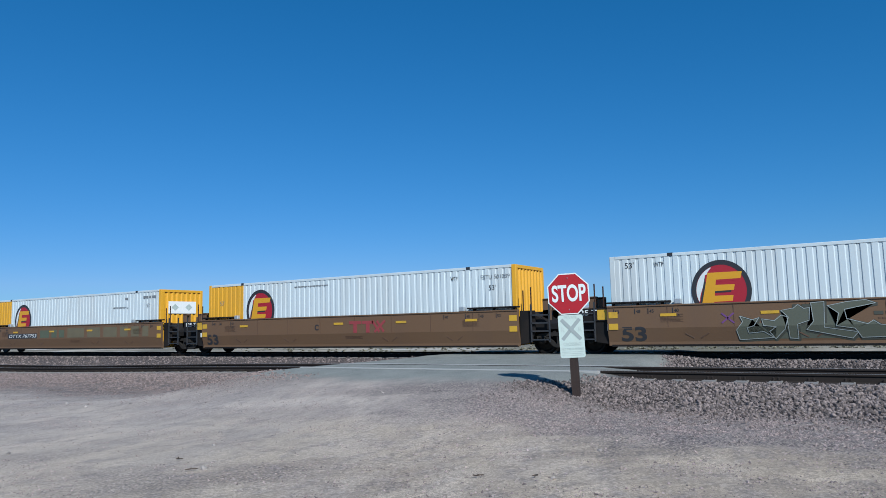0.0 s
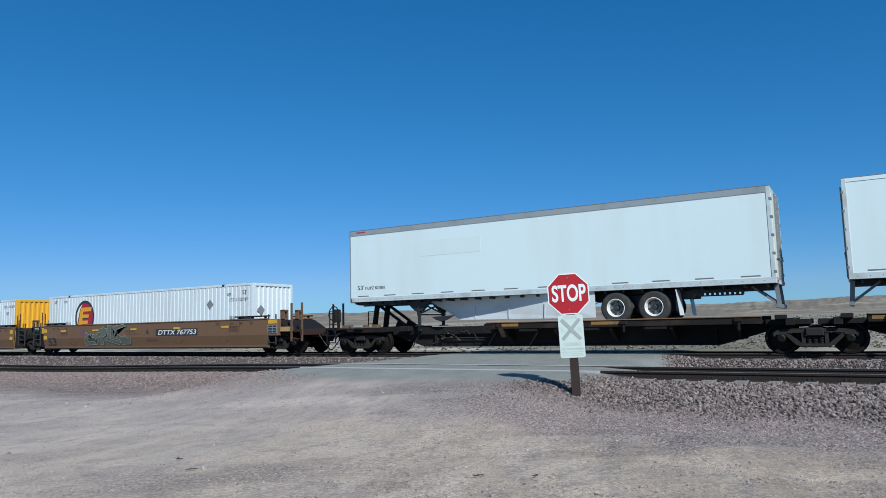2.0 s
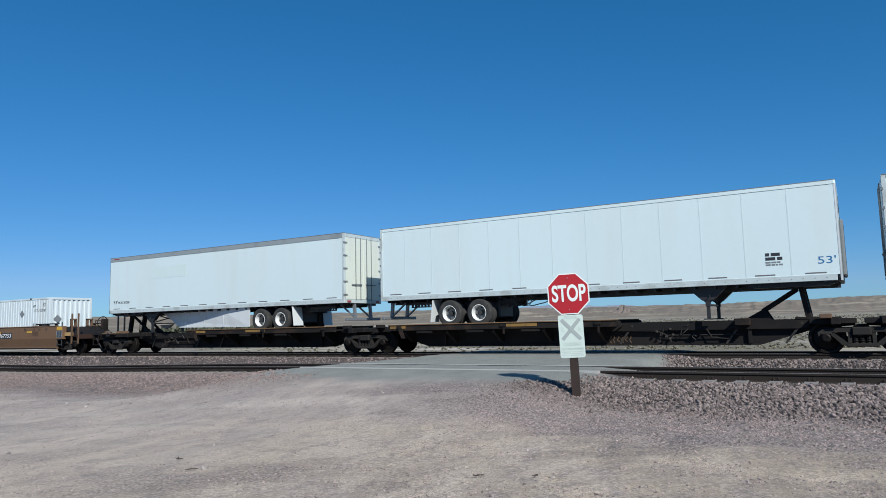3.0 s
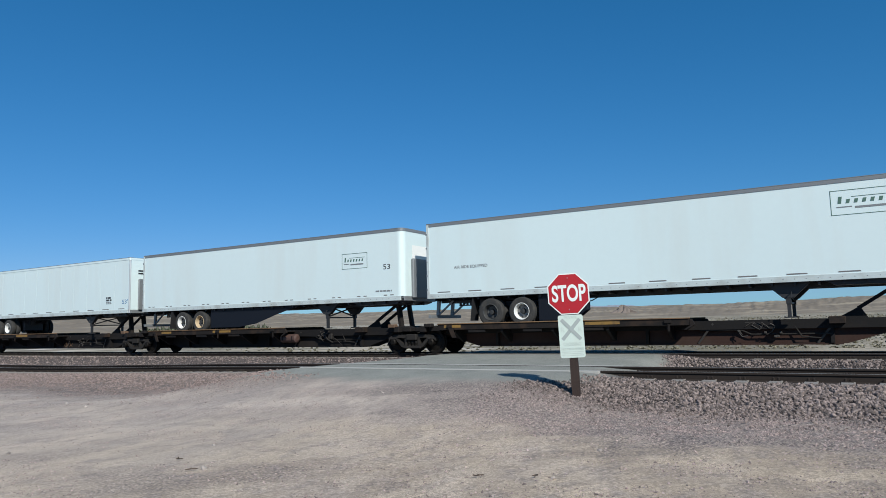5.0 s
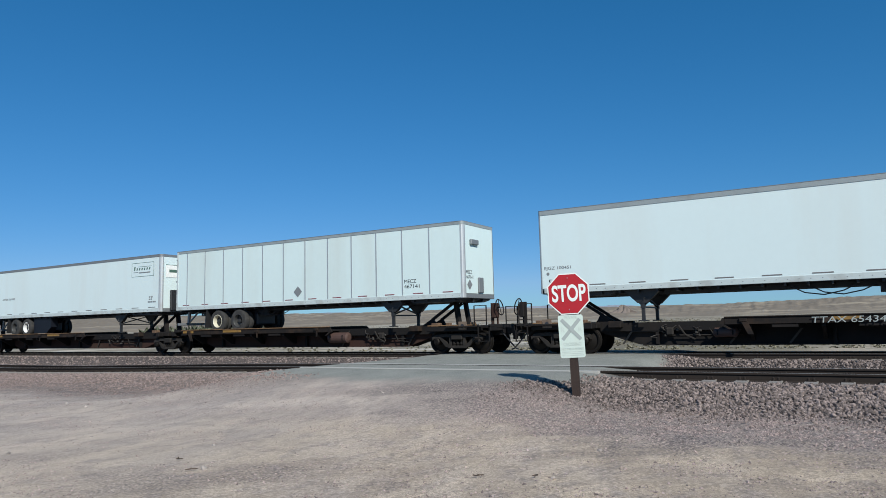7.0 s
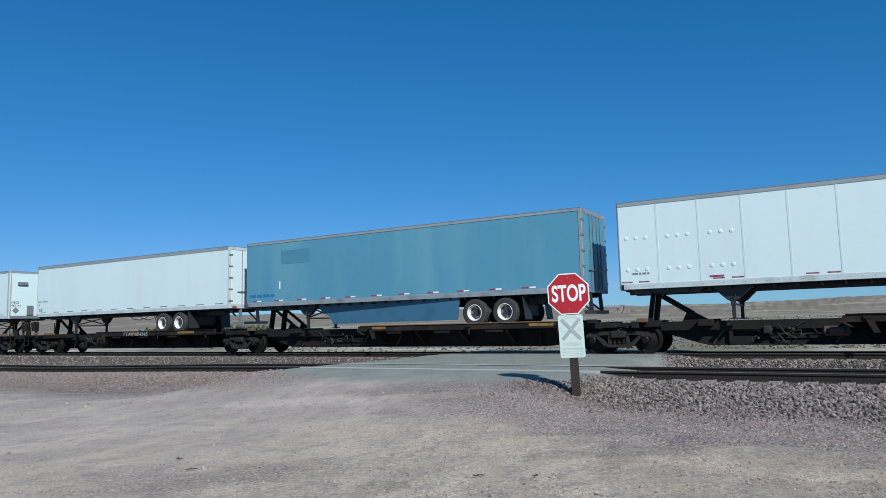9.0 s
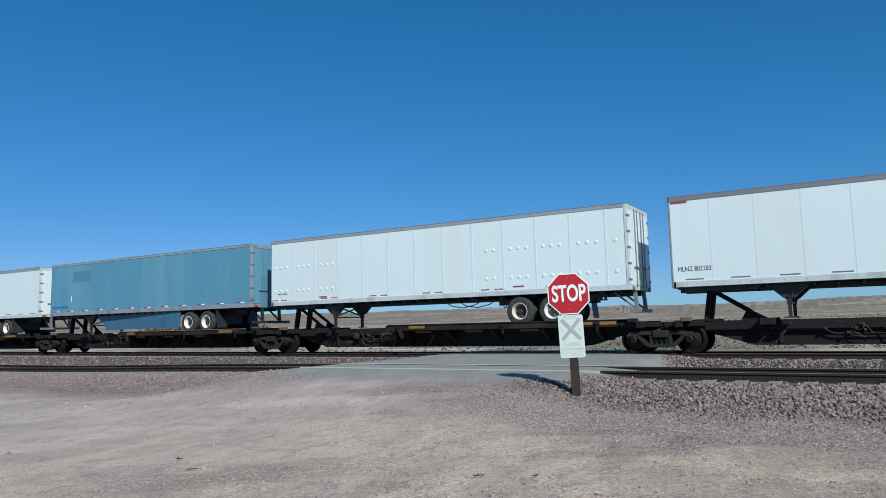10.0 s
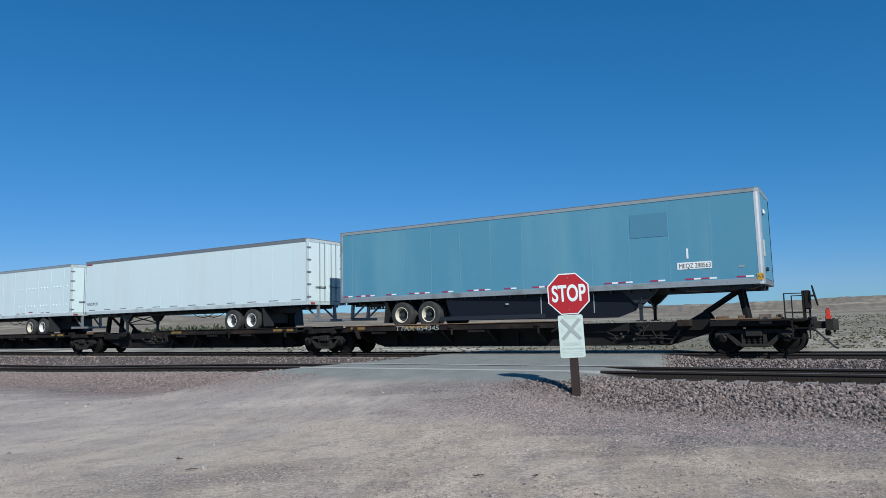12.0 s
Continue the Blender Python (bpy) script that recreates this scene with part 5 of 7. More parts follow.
    hug(part("graffiti_shadow", bd, GRAF_DARK, parent, "dark sprayed edge"))
    hug(part("graffiti", bm, GRAF_GREY, parent, "grey-green sprayed graffiti"))
    hug(part("graffiti_outline", bo, PALE_SPRAY, parent, "pale sprayed outline"))


def build_well_cars():
    Y = -1.508
    c, m, h = well_unit(-143.7, -127.40, "brown steel well car with faded graffiti", (-145.1, -125.97))
    bm = boxes((-h + 2.2, -h + 5.3, Y - 0.004, Y, 0.88, 1.16))
    part("number_board", bm, INK, c, "black number board")
    lettering("number", "DTTX 767753", 0.26, pose(-h + 2.3, Y - 0.007, 0.93), INK_WHITE, c, width=2.9, shear=0.2)
    mark(c, -h + 5.6, 0.9, 2.6, 0.42, make_mat("faded_teal_paint", (0.10, 0.115, 0.075), 0.7, vary=0.3, fine=3, bump=0), Y, "graffiti")
    mark(c, h - 8.0, 0.88, 7.0, 0.52, make_mat("faded_teal_wash", (0.15, 0.125, 0.075), 0.7, vary=0.3, fine=2, bump=0), Y, "graffiti")
    b, m, h = well_unit(-124.45, -108.02, "brown steel well car with dull red emblem", (-106.42,))
    hug(lettering("size_mark", "53", 0.64, pose(-h + 0.30, Y, 0.44), INK, b, "large dark 53", width=0.76, bold=0.02))
    lettering("unit_letter", "C", 0.32, pose(-117.45 - m, Y, 1.0), INK, b, bold=0.010)
    bm = bmesh.new()
    x = -115.60 - m
    for x0, x1, z0, z1 in ((0.0, 0.62, 1.21, 1.33), (0.22, 0.40, 0.78, 1.21), (0.66, 1.22, 1.21, 1.33), (0.86, 1.04, 0.78, 1.21)):
        box(bm, x + x0, x + x1, Y - 0.004, Y, max(z0, 0.86), z1)
    for d in (0.0, 0.22):
        bar(bm, (x + 1.18 + d, Y - 0.002, 1.32), (x + 1.52 + d, Y - 0.002, 0.88), 0.10, 0.004, Vector((0, -1, 0)))
    bar(bm, (x + 1.80, Y - 0.003, 1.32), (x + 1.28, Y - 0.003, 0.88), 0.10, 0.004, Vector((0, -1, 0)))
    part("emblem", bm, INK_RED, b, "dull red painted emblem")
    a, m, h = well_unit(-104.80, -87.25, "brown steel well car with grey-green graffiti and number board", (-86.95,), outer=True)
    hug(lettering("size_mark", "53", 0.62, pose(-h + 0.42, Y, 0.44), INK, a, "large dark 53", width=0.82, bold=0.02))
    spray(a, -100.85 - m, 0.44, 3.75, 0.98)
    lettering("unit_letter", "A", 0.34, pose(-95.65 - m, Y, 0.99), INK, a, bold=0.012)
    mark(a, -97.2 - m, 0.98, 1.1, 0.05, BROWN_DARK, Y, "small_print")
    mark(a, -97.3 - m, 1.10, 0.75, 0.10, GRAF_DARK, Y, "small_print")
    mark(a, -99.3 - m, 1.36, 0.75, 0.09, GRAF_DARK, Y, "small_print")
    mark(a, -95.2 - m, 0.30, 0.2, 0.2, INK_RED, Y + 0.12, "small_mark")
    part("number_board", boxes((-94.88 - m, -91.80 - m, Y - 0.004, Y, 0.88, 1.22)), INK, a, "black number board")
    lettering("number", "DTTX 767753", 0.32, pose(-94.72 - m, Y - 0.007, 0.94), INK_WHITE, a, "white italic number", width=2.8, shear=0.2, bold=0.0025)
    bm = bmesh.new()
    for q in (-1, 1):
        bar(bm, (-101.25 - m, Y - 0.003, 1.10 - q * 0.15), (-100.9 - m, Y - 0.003, 1.10 + q * 0.15), 0.05, 0.004, Vector((0, -1, 0)))
    part("graffiti", bm, GRAF_PURPLE, a, "purple sprayed cross")
    for u, hh, ks in ((b, 8.215, (0.155, 0.49, 0.68, 0.87)), (a, 8.6, (0.09, 0.26, 0.45, 0.645, 0.84)), (c, 8.15, (0.17, 0.40, 0.62, 0.82))):
        for k in ks:
            x = -hh + 2 * hh * k
            part("yellow_plate", boxes((x, x + 0.5, Y - 0.012, Y - 0.009, 1.20, 1.29)), YELLOW, u, "yellow reflective plate")
        end_marks(u, hh)
    # outer end of the last well: platform over its bogie, handrails and coupler
    bm = boxes((h + 0.0, h + 1.95, -1.30, 1.30, 0.98, 1.06), (h + 1.88, h + 1.98, -1.45, 1.45, 0.80, 1.06), (h - 0.1, h + 1.9, -0.32, 0.32, 0.70, 0.98), bev=0.01)
    part("end_platform", bm, SPINE_RUST, a, "rusty end platform")
    part("yellow_plate", boxes((h + 0.66, h + 1.34, -1.40, -1.30, 0.98, 1.18)), TAN_STEP, a, "tan painted end step")
    part("end_box", boxes((h + 0.01, h + 0.60, -1.49, -1.25, 0.80, 1.53), bev=0.015), BROWN, a, "brown steel end box")
    part("yellow_plate", boxes((h + 0.05, h + 0.56, -1.497, -1.491, 1.33, 1.50)), YELLOW, a, "yellow painted plate")
    grille = part("end_grille", boxes((h + 0.06, h + 0.55, -1.497, -1.491, 0.93, 1.26)), INK, a, "dark grated step opening")
    for z in (0.92, 1.04, 1.15, 1.26):
        part("grille_bar", boxes((h + 0.03, h + 0.58, -1.51, -1.497, z - 0.012, z + 0.012)), ALU, grille)
    for x in (h + 0.04, h + 0.30, h + 0.57):
        part("grille_bar", boxes((x - 0.012, x + 0.012, -1.508, -1.499, 0.92, 1.26)), ALU, grille)
    for x, y in ((h + 1.35, -1.40), (h + 1.35, 1.40), (h + 1.95, -1.40), (h + 1.95, 1.40)):
        bm = bmesh.new()
        bar(bm, (x, y, 0.55), (x, y, 2.20), 0.07)
        part("end_post", bm, SPINE_TAN, a, "tan upright corner post")
    for z in (0.65, 0.95):
        bm = bmesh.new()
        bar(bm, (h + 1.35, -1.40, z), (h + 1.95, -1.40, z), 0.03)
        part("step", bm, SPINE_RUST, a)
    coupler(a, h + 1.85, 1)


# ---- spine cars ----
PIPE = make_mat("grimy_pipe", (0.05, 0.043, 0.038), 0.6, vary=0.35, scale=5, fine=30, bump=0.05, dirt=(0.03, 0.025, 0.022), dirt_amount=0.8)


def spine_unit(c0, c1, nose, trailer_nose, bogies, label, end=0, tank=None, rust=False, tan=(0.0, 0.35), worn=True):
    """One articulated spine unit between bogie centres c0 and c1. nose: +1 where the hitch stands at c1, -1 at c0.
    trailer_nose: where the nose of the trailer on it lies. end: -1 / +1 for a coupler end platform there."""
    mid, h = (c0 + c1) / 2, (c1 - c0) / 2
    u = thing("spine_car", label, "freight car", "spine cars of the train", at=(mid - travel(0), 0, 0))
    sill = SPINE_RUST if rust else SPINE
    bm = bmesh.new()
    prism(bm, [(-h + 0.15, 0.98), (h - 0.15, 0.98), (h - 0.15, 0.80), (h - 1.15, 0.72), (h - 2.6, 0.28), (-h + 2.6, 0.28), (-h + 1.15, 0.72), (-h + 0.15, 0.80)], -0.42, 0.42)
    part("centre_sill", bm, sill, u, "deep dark steel spine")
    part("sill_flange", boxes((-h + 2.7, h - 2.7, -0.50, 0.50, 0.25, 0.29)), sill, u)
    for s in (-1, 1):  # broad top channel that shades the spine's upper half
        bm = boxes((-h + 1.3, h - 1.3, *sorted((s * 0.43, s * 0.60)), 0.97, 1.02), (-h + 1.3, h - 1.3, *sorted((s * 0.55, s * 0.60)), 0.74, 0.97))
        part("side_channel", bm, SPINE, u, "dark side channel along the spine")
    for k in (-0.30, 0.02, 0.33):
        for s in (-1, 1):
            part("sill_rib", boxes((2 * h * k - 0.05, 2 * h * k + 0.05, *sorted((s * 0.42, s * 0.56)), 0.30, 0.97)), SPINE, u)
    # wheel platform at the end away from the hitch
    p0, p1 = (-h + 1.35, -h + 10.6) if nose > 0 else (h - 10.6, h - 1.35)
    bm = boxes((p0, p1, -1.26, 1.26, 0.945, 1.0))
    part("deck", bm, SPINE, u, "steel wheel platform")
    bm = bmesh.new()
    for s in (-1, 1):
        y0, y1 = sorted((s * 1.26, s * 1.33))
        box(bm, p0, p1, y0, y1, 0.90, 1.13, bev=0.008)
    part("deck_edge", bm, SPINE_EDGE, u, "worn rusty deck edge")
    for s in (-1, 1):
        bm = boxes((p0, p1, *sorted((s * 1.25, s * 1.37)), 1.11, 1.145), bev=0.006)
        part("deck_lip", bm, LIP if worn else SPINE_EDGE, u, "worn lip of the deck")
    for k in (0.06, 0.55, 0.93):
        x = p0 + (p1 - p0) * k
        bm = boxes((x - 0.13, x + 0.09, -1.39, -1.335, 0.98, 1.08), bev=0.008)
        if k < 0.1:
            prism(bm, [(x - 0.08, 1.0), (x + 0.10, 1.0), (x + 0.26, 0.60), (x + 0.10, 0.60)], -1.375, -1.335)
        else:
            prism(bm, [(x - 0.03, 1.0), (x + 0.04, 1.0), (x + 0.04, 0.72), (x - 0.03, 0.72)], -1.36, -1.335)
        part("deck_strap", bm, SPINE_EDGE, u, "upright strap on the deck side")
    pe, ge = (p1, 1) if nose > 0 else (p0, -1)
    for s in (-1, 1):
        bm = bmesh.new()
        prism(bm, [(pe, 1.10), (pe + ge * 0.06, 1.10), (pe + ge * 0.16, 0.92), (pe - ge * 0.12, 0.76), (pe - ge * 0.2, 0.76), (pe, 0.9)], *sorted((s * 1.25, s * 1.34)))
        part("deck_end_plate", bm, SPINE_EDGE, u, "slanted plate at the end of the deck")
    for k0, k1 in ((tan[0], tan[0] + 0.09), (tan[1], tan[1] + 0.14)):
        x0, x1 = p0 + (p1 - p0) * k0 + 0.1, p0 + (p1 - p0) * k1
        part("yellow_plate", boxes((x0, x1, -1.337, -1.331, 0.98, 1.085)), YELLOW_WORN, u, "worn yellow reflective strip")
    n = 5
    for i in range(n):
        x = p0 + 0.7 + (p1 - p0 - 1.4) * i / (n - 1)
        for s in (-1, 1):
            bm = bmesh.new()
            prism(bm, [(s * 1.25, 0.945), (s * 0.42, 0.945), (s * 0.42, 0.42), (s * 0.60, 0.42), (s * 1.25, 0.80)], x - 0.05, x + 0.05, "yz")
            part("bracket", bm, SPINE, u)
    for k in (0.18, 0.42, 0.66):
        part("tie_down_rack", boxes((p0 + (p1 - p0) * k - 0.35, p0 + (p1 - p0) * k + 0.35, -1.30, -1.26, 0.80, 0.89)), SPINE, u)
    # bolsters at both ends
    for g in (-1, 1):
        e = g * h
        x0, x1 = sorted((e - g * 0.1, e - g * 1.3))
        bm = boxes((x0, x1, -1.0, 1.0, 0.86, 1.02), (e - g * 0.62 - 0.12, e - g * 0.62 + 0.12, -1.25, 1.25, 0.84, 1.06), bev=0.015)
        part("bolster", bm, SPINE, u)
        part("side_bearing", boxes((e - g * 0.85 - 0.16, e - g * 0.85 + 0.16, -1.28, -1.02, 1.02, 1.16), bev=0.02), SPINE_TAN if g == nose else SPINE, u)
    # hitch: upright with a brace falling towards the middle
    k = trailer_nose - mid
    g = nose
    for s in (-1, 1):
        bm = bmesh.new()
        bar(bm, (k - g * 0.72, s * 0.40, 1.0), (k - g * 0.88, s * 0.38, 2.0), 0.20, 0.14)
        part("hitch_upright", bm, SPINE, u, "dark hitch upright")
        bm = bmesh.new()
        bar(bm, (k - g * 1.02, s * 0.36, 1.93), (k - g * 2.0, s * 0.36, 1.30), 0.09, 0.10)
        prism(bm, [(k - g * 1.75, 1.0), (k - g * 1.95, 1.36), (k - g * 2.45, 1.08), (k - g * 2.6, 1.0)], s * 0.36 - 0.06, s * 0.36 + 0.06)
        part("hitch_brace", bm, SPINE, u, "dark slanting hitch brace")
    part("hitch_plate", boxes((k - g * 0.95 - 0.42, k - g * 0.95 + 0.42, -0.55, 0.55, 1.98, 2.07), bev=0.02), SPINE, u)
    part("hitch_base", boxes((k - g * 0.75 - 0.35, k - g * 0.75 + 0.35, -0.62, 0.62, 1.0, 1.08), bev=0.02), SPINE, u)
    for s in (-1, 1):
        part("chock_box", boxes((k - g * 2.55 - 0.22, k - g * 2.55 + 0.22, *sorted((s * 0.55, s * 0.90)), 0.86, 1.08), bev=0.02), SPINE_EDGE, u)
    bm = bmesh.new()
    xg = k - g * 4.6
    tube(bm, [(xg - 1.8, -0.55, 0.72), (xg - 0.6, -0.56, 0.72), (xg - 0.3, -0.56, 0.58), (xg + 1.9, -0.55, 0.58)], 0.022)
    tube(bm, [(xg + 0.9, -0.58, 0.86), (xg + 1.1, -0.6, 0.5), (xg + 1.6, -0.58, 0.45)], 0.02)
    part("pipework", bm, TRUCK, u, "brake pipes along the spine")
    rng = random.Random(round(abs(c0) * 10))
    bm = bmesh.new()
    for _ in range(6):  # knot of air pipes, rods and valves
        x, z = xg + rng.uniform(-0.75, 0.75), rng.uniform(0.48, 0.92)
        pts = [(x, -0.62, z)]
        for _ in range(3):
            pts.append((pts[-1][0] + rng.uniform(-0.22, 0.22), -0.62 + rng.uniform(-0.06, 0.04), min(0.95, max(0.36, pts[-1][2] + rng.uniform(-0.20, 0.20)))))
        tube(bm, pts, rng.uniform(0.008, 0.015), 5)
    for _ in range(5):
        x, z = xg + rng.uniform(-0.7, 0.7), rng.uniform(0.45, 0.85)
        box(bm, x - 0.035, x + 0.04, -0.66, -0.58, z - 0.03, z + 0.04, bev=0.012)
    tagged(part("valve_cluster", bm, PIPE, u, "grimy knot of brake pipes and valves"), kind="stuff")
    for q in (-1.9, 1.5, 3.2):
        bm = bmesh.new()
        bar(bm, (xg + q, -0.47, 0.30), (xg + q + 0.5, -0.60, 0.93), 0.06, 0.02, Vector((0, -1, 0)))
        part("stay_rod", bm, PIPE, u, "slanting flat stay on the spine")
    if tank:
        bm = bmesh.new()
        xt, L, R = k - g * tank[0], tank[1] * 2.4, tank[1]
        lathe(bm, [(-L, R * 0.55), (-L + 0.05, R), (L - 0.05, R), (L, R * 0.55)], 18, "x", (xt, -0.84, 0.66))
        part("air_tank", bm, TANK, u, "rusty air reservoir")
        for q in (-L * 0.62, L * 0.62, ):
            bm = boxes((xt + q - 0.02, xt + q + 0.02, -0.84 - R - 0.012, -0.50, 0.66 - R * 0.5, 0.66 + R * 0.5))
            part("tank_strap", bm, SPINE, u)
        bm = boxes((xg + g * 0.3 - 0.12, xg + g * 0.3 + 0.12, -0.70, -0.45, 0.58, 0.84), bev=0.04)
        tube(bm, [(xg, -0.7, 0.9), (xg + 0.2, -0.72, 0.6), (xg + 0.5, -0.7, 0.45)], 0.03)
        part("brake_valve", bm, TRUCK, u, "brake control valve")
    if end:
        e = end * h
        x0, x1 = sorted((e - end * 0.3, e + end * 1.62))
        bm = boxes((x0, x1, -0.9, 0.9, 0.94, 1.02), (x0, x1, -0.34, 0.34, 0.66, 0.95), (e + end * 1.56 - 0.05, e + end * 1.56 + 0.05, -1.40, 1.40, 0.84, 1.08),
                   (x0, x1, -1.40, -1.10, 0.98, 1.04), bev=0.012)
        part("end_platform", bm, SPINE, u, "grimy end platform")
        x0, x1 = sorted((e + end * 1.0, e - end * 1.22))  # full-width bolster over the end bogie
        part("end_bolster", boxes((x0, x1, -1.27, 1.27, 0.84, 1.05), bev=0.02), SPINE, u, "deep dark bolster over the bogie")
        part("bolster_lip", boxes((x0 + 0.05, x1 - 0.05, -1.285, -1.20, 1.05, 1.085)), LIP, u, "worn tan edge on the bolster")
        xj = e + end * 0.38
        jack = part("jacking_plate", boxes((xj - 0.17, xj + 0.17, -1.31, -1.275, 0.90, 1.20), bev=0.008), TAN_DULL, u, "dull tan jacking plate")
        bm = bmesh.new()
        lathe(bm, [(-1.318, 0.075), (-1.31, 0.075)], 14, "y", (xj, 0, 1.04))
        part("jacking_hole", bm, INK, jack)
        for q in (-0.75, -0.3, 0.75):
            part("tie_lug", boxes((e + end * q - 0.09, e + end * q + 0.09, -1.22, -1.05, 1.05, 1.17), bev=0.015), SPINE_TAN, u)
        xa, xb = e + end * 0.92, e + end * 1.42
        for s in (-1.35, 1.35):
            bm = bmesh.new()
            for x in (xa, xb):
                bar(bm, (x, s, 1.02), (x, s, 1.78), 0.035)
            for z in (1.77, 1.22):
                bar(bm, (xa, s, z), (xb, s, z), 0.026)
            part("handrail", bm, SPINE_EDGE, u, "dark end handrail")
        bm = bmesh.new()
        for x in (xb + end * 0.12, xb - end * 0.33):
            bar(bm, (x, -1.38, 0.45), (x, -1.38, 1.02), 0.04)
        for z in (0.47, 0.76):
            bar(bm, (xb + end * 0.12, -1.38, z), (xb - end * 0.33, -1.38, z), 0.03)
        part("corner_step", bm, SPINE, u, "hanging corner step")
        xw = e + end * 1.70
        bm = bmesh.new()
        box(bm, xw - end * 0.20 - 0.09, xw - end * 0.20 + 0.09, -0.95, -0.6, 1.30, 1.86, bev=0.03)
        bar(bm, (xw - end * 0.30, -0.80, 1.02), (xw - end * 0.30, -0.80, 1.86), 0.09)
        bar(bm, (xw - end * 0.16, -0.66, 1.02), (xw - end * 0.16, -0.66, 1.4), 0.05)
        part("brake_housing", bm, SPINE_RUST if rust else SPINE, u, "hand brake gear case")
        bm = bmesh.new()
        n = 16
        ring = [(xw - end * 0.06 * math.sin(2 * math.pi * i / n), -0.78 + 0.29 * math.cos(2 * math.pi * i / n), 1.70 + 0.29 * math.sin(2 * math.pi * i / n)) for i in range(n + 1)]
        tube(bm, ring, 0.022, 5)
        for i in (0, 4, 8, 12):
            tube(bm, [ring[i], (xw, -0.78, 1.70)], 0.014, 5)
        tube(bm, [(xw, -0.78, 1.70), (xw - end * 0.2, -0.78, 1.70)], 0.03)
        part("brake_wheel", bm, SPINE, u, "round hand brake wheel")
        coupler(u, e + end * 1.40, end)
    for b in bogies:
        add_bogie(u, b - mid)
    MOVING.append((u, mid))
    return u, mid, h


def stencil(u, x):
    """White reporting mark on the deck edge."""
    lettering("number", "TTAX 654345", 0.25, pose(x, -1.392, 0.905), PALE_SPRAY, u, "worn white stencilled number", width=1.98, shear=0.1)


def build_spine_cars():
    a = (-82.38, -65.85, -48.36, -31.2, -13.78, 2.88)
    noses = ((-1, -82.9), (1, -48.95), (1, -31.4), (1, -14.04), (1, 3.36))
    for i in range(5):
        g, n = noses[i]
        b = [a[i]] if i < 4 else [a[4], a[5]]
        u_mid = spine_unit(a[i], a[i + 1], g, n, b, "dark rusty spine car carrying a trailer" if i not in (3, 4) else "reddish rusty spine car carrying a trailer",
                   end=-1 if i == 0 else (1 if i == 4 else 0), tank=(None, None, (6.45, 0.19), None, (6.36, 0.22))[i], rust=i in (3, 4), tan=((0.05, 0.42), (0.0, 0.55), (0.1, 0.5), (0.02, 0.62), (0.0, 0.30))[i])
        if i == 1:  # scribbled tag on the spine
            u, rng = u_mid[0], random.Random(5)
            for k in range(7):
                x, w = -55.95 - u_mid[1] + 0.14 * k, rng.uniform(0.03, 0.07)
                pts = [(x, -0.425, 0.62 - rng.uniform(0, 0.06)), (x + w, -0.425, 0.55), (x - w * 0.6, -0.425, 0.44), (x + w, -0.425, 0.38 - rng.uniform(0, 0.06))]
                bm = bmesh.new()
                tube(bm, pts, 0.011, 4)
                part("scribble", bm, LIP, u, "pale scribbled stroke")
    a = (7.02, 23.05, 40.85, 58.05, 75.5, 92.35)
    noses = ((-1, 6.35), (-1, 23.66), (-1, 41.04), (-1, 58.65), (1, 92.84))
    last = None
    for i in range(5):
        g, n = noses[i]
        b = [a[i]] if i < 4 else [a[4], a[5]]
        last = spine_unit(a[i], a[i + 1], g, n, b, "dark grimy spine car carrying a trailer", end=-1 if i == 0 else (1 if i == 4 else 0), tank=((6.05, 0.15), None, (6.16, 0.15), None, None)[i],
                          tan=((0.3, 0.7), (0.05, 0.8), (0.1, 0.86), (0.1, 0.84), (0.02, 0.30))[i], worn=i in (1, 4))
        if i not in (0, 4):
            continue
        u, mid, h = last
        stencil(u, (14.8 if i == 0 else 79.4) - mid)
    u, mid, h = last
    # end-of-train marker on the last coupler
    e = thing("end_marker", "orange end-of-train marker box on the rear coupler", "train marker", at=(mid + h + 1.98 - travel(0), 0, 0))
    bm = boxes((-0.08, 0.08, -0.13, 0.10, 0.99, 1.10), (-0.065, 0.065, -0.09, 0.07, 1.10, 1.28), bev=0.015)
    part("marker_body", bm, EOT_RED, e)
    part("marker_lamp", boxes((-0.045, 0.045, -0.07, 0.05, 1.28, 1.34), bev=0.01), INK_RED, e)
    MOVING.append((e, mid + h + 1.98))


# ---- trailers ----
# body blue made darker: the skirt's shade is put into the colour
SHADED_SKIRT = make_mat("skirt_blue_shaded", (0.045, 0.13, 0.215), 0.45, vary=0.1, scale=1, bump=0.02, dirt=(0.03, 0.06, 0.09), dirt_amount=0.5)
RIM_CREAM = make_mat("rim_cream", (0.62, 0.58, 0.46), 0.45, vary=0.12, scale=8, bump=0.02, dirt=(0.3, 0.24, 0.16), dirt_amount=0.5)
DISH = make_mat("wheel_dish", (0.20, 0.195, 0.19), 0.35, 0.5, vary=0.2, scale=8, bump=0.02, dirt=(0.12, 0.10, 0.08), dirt_amount=0.7)


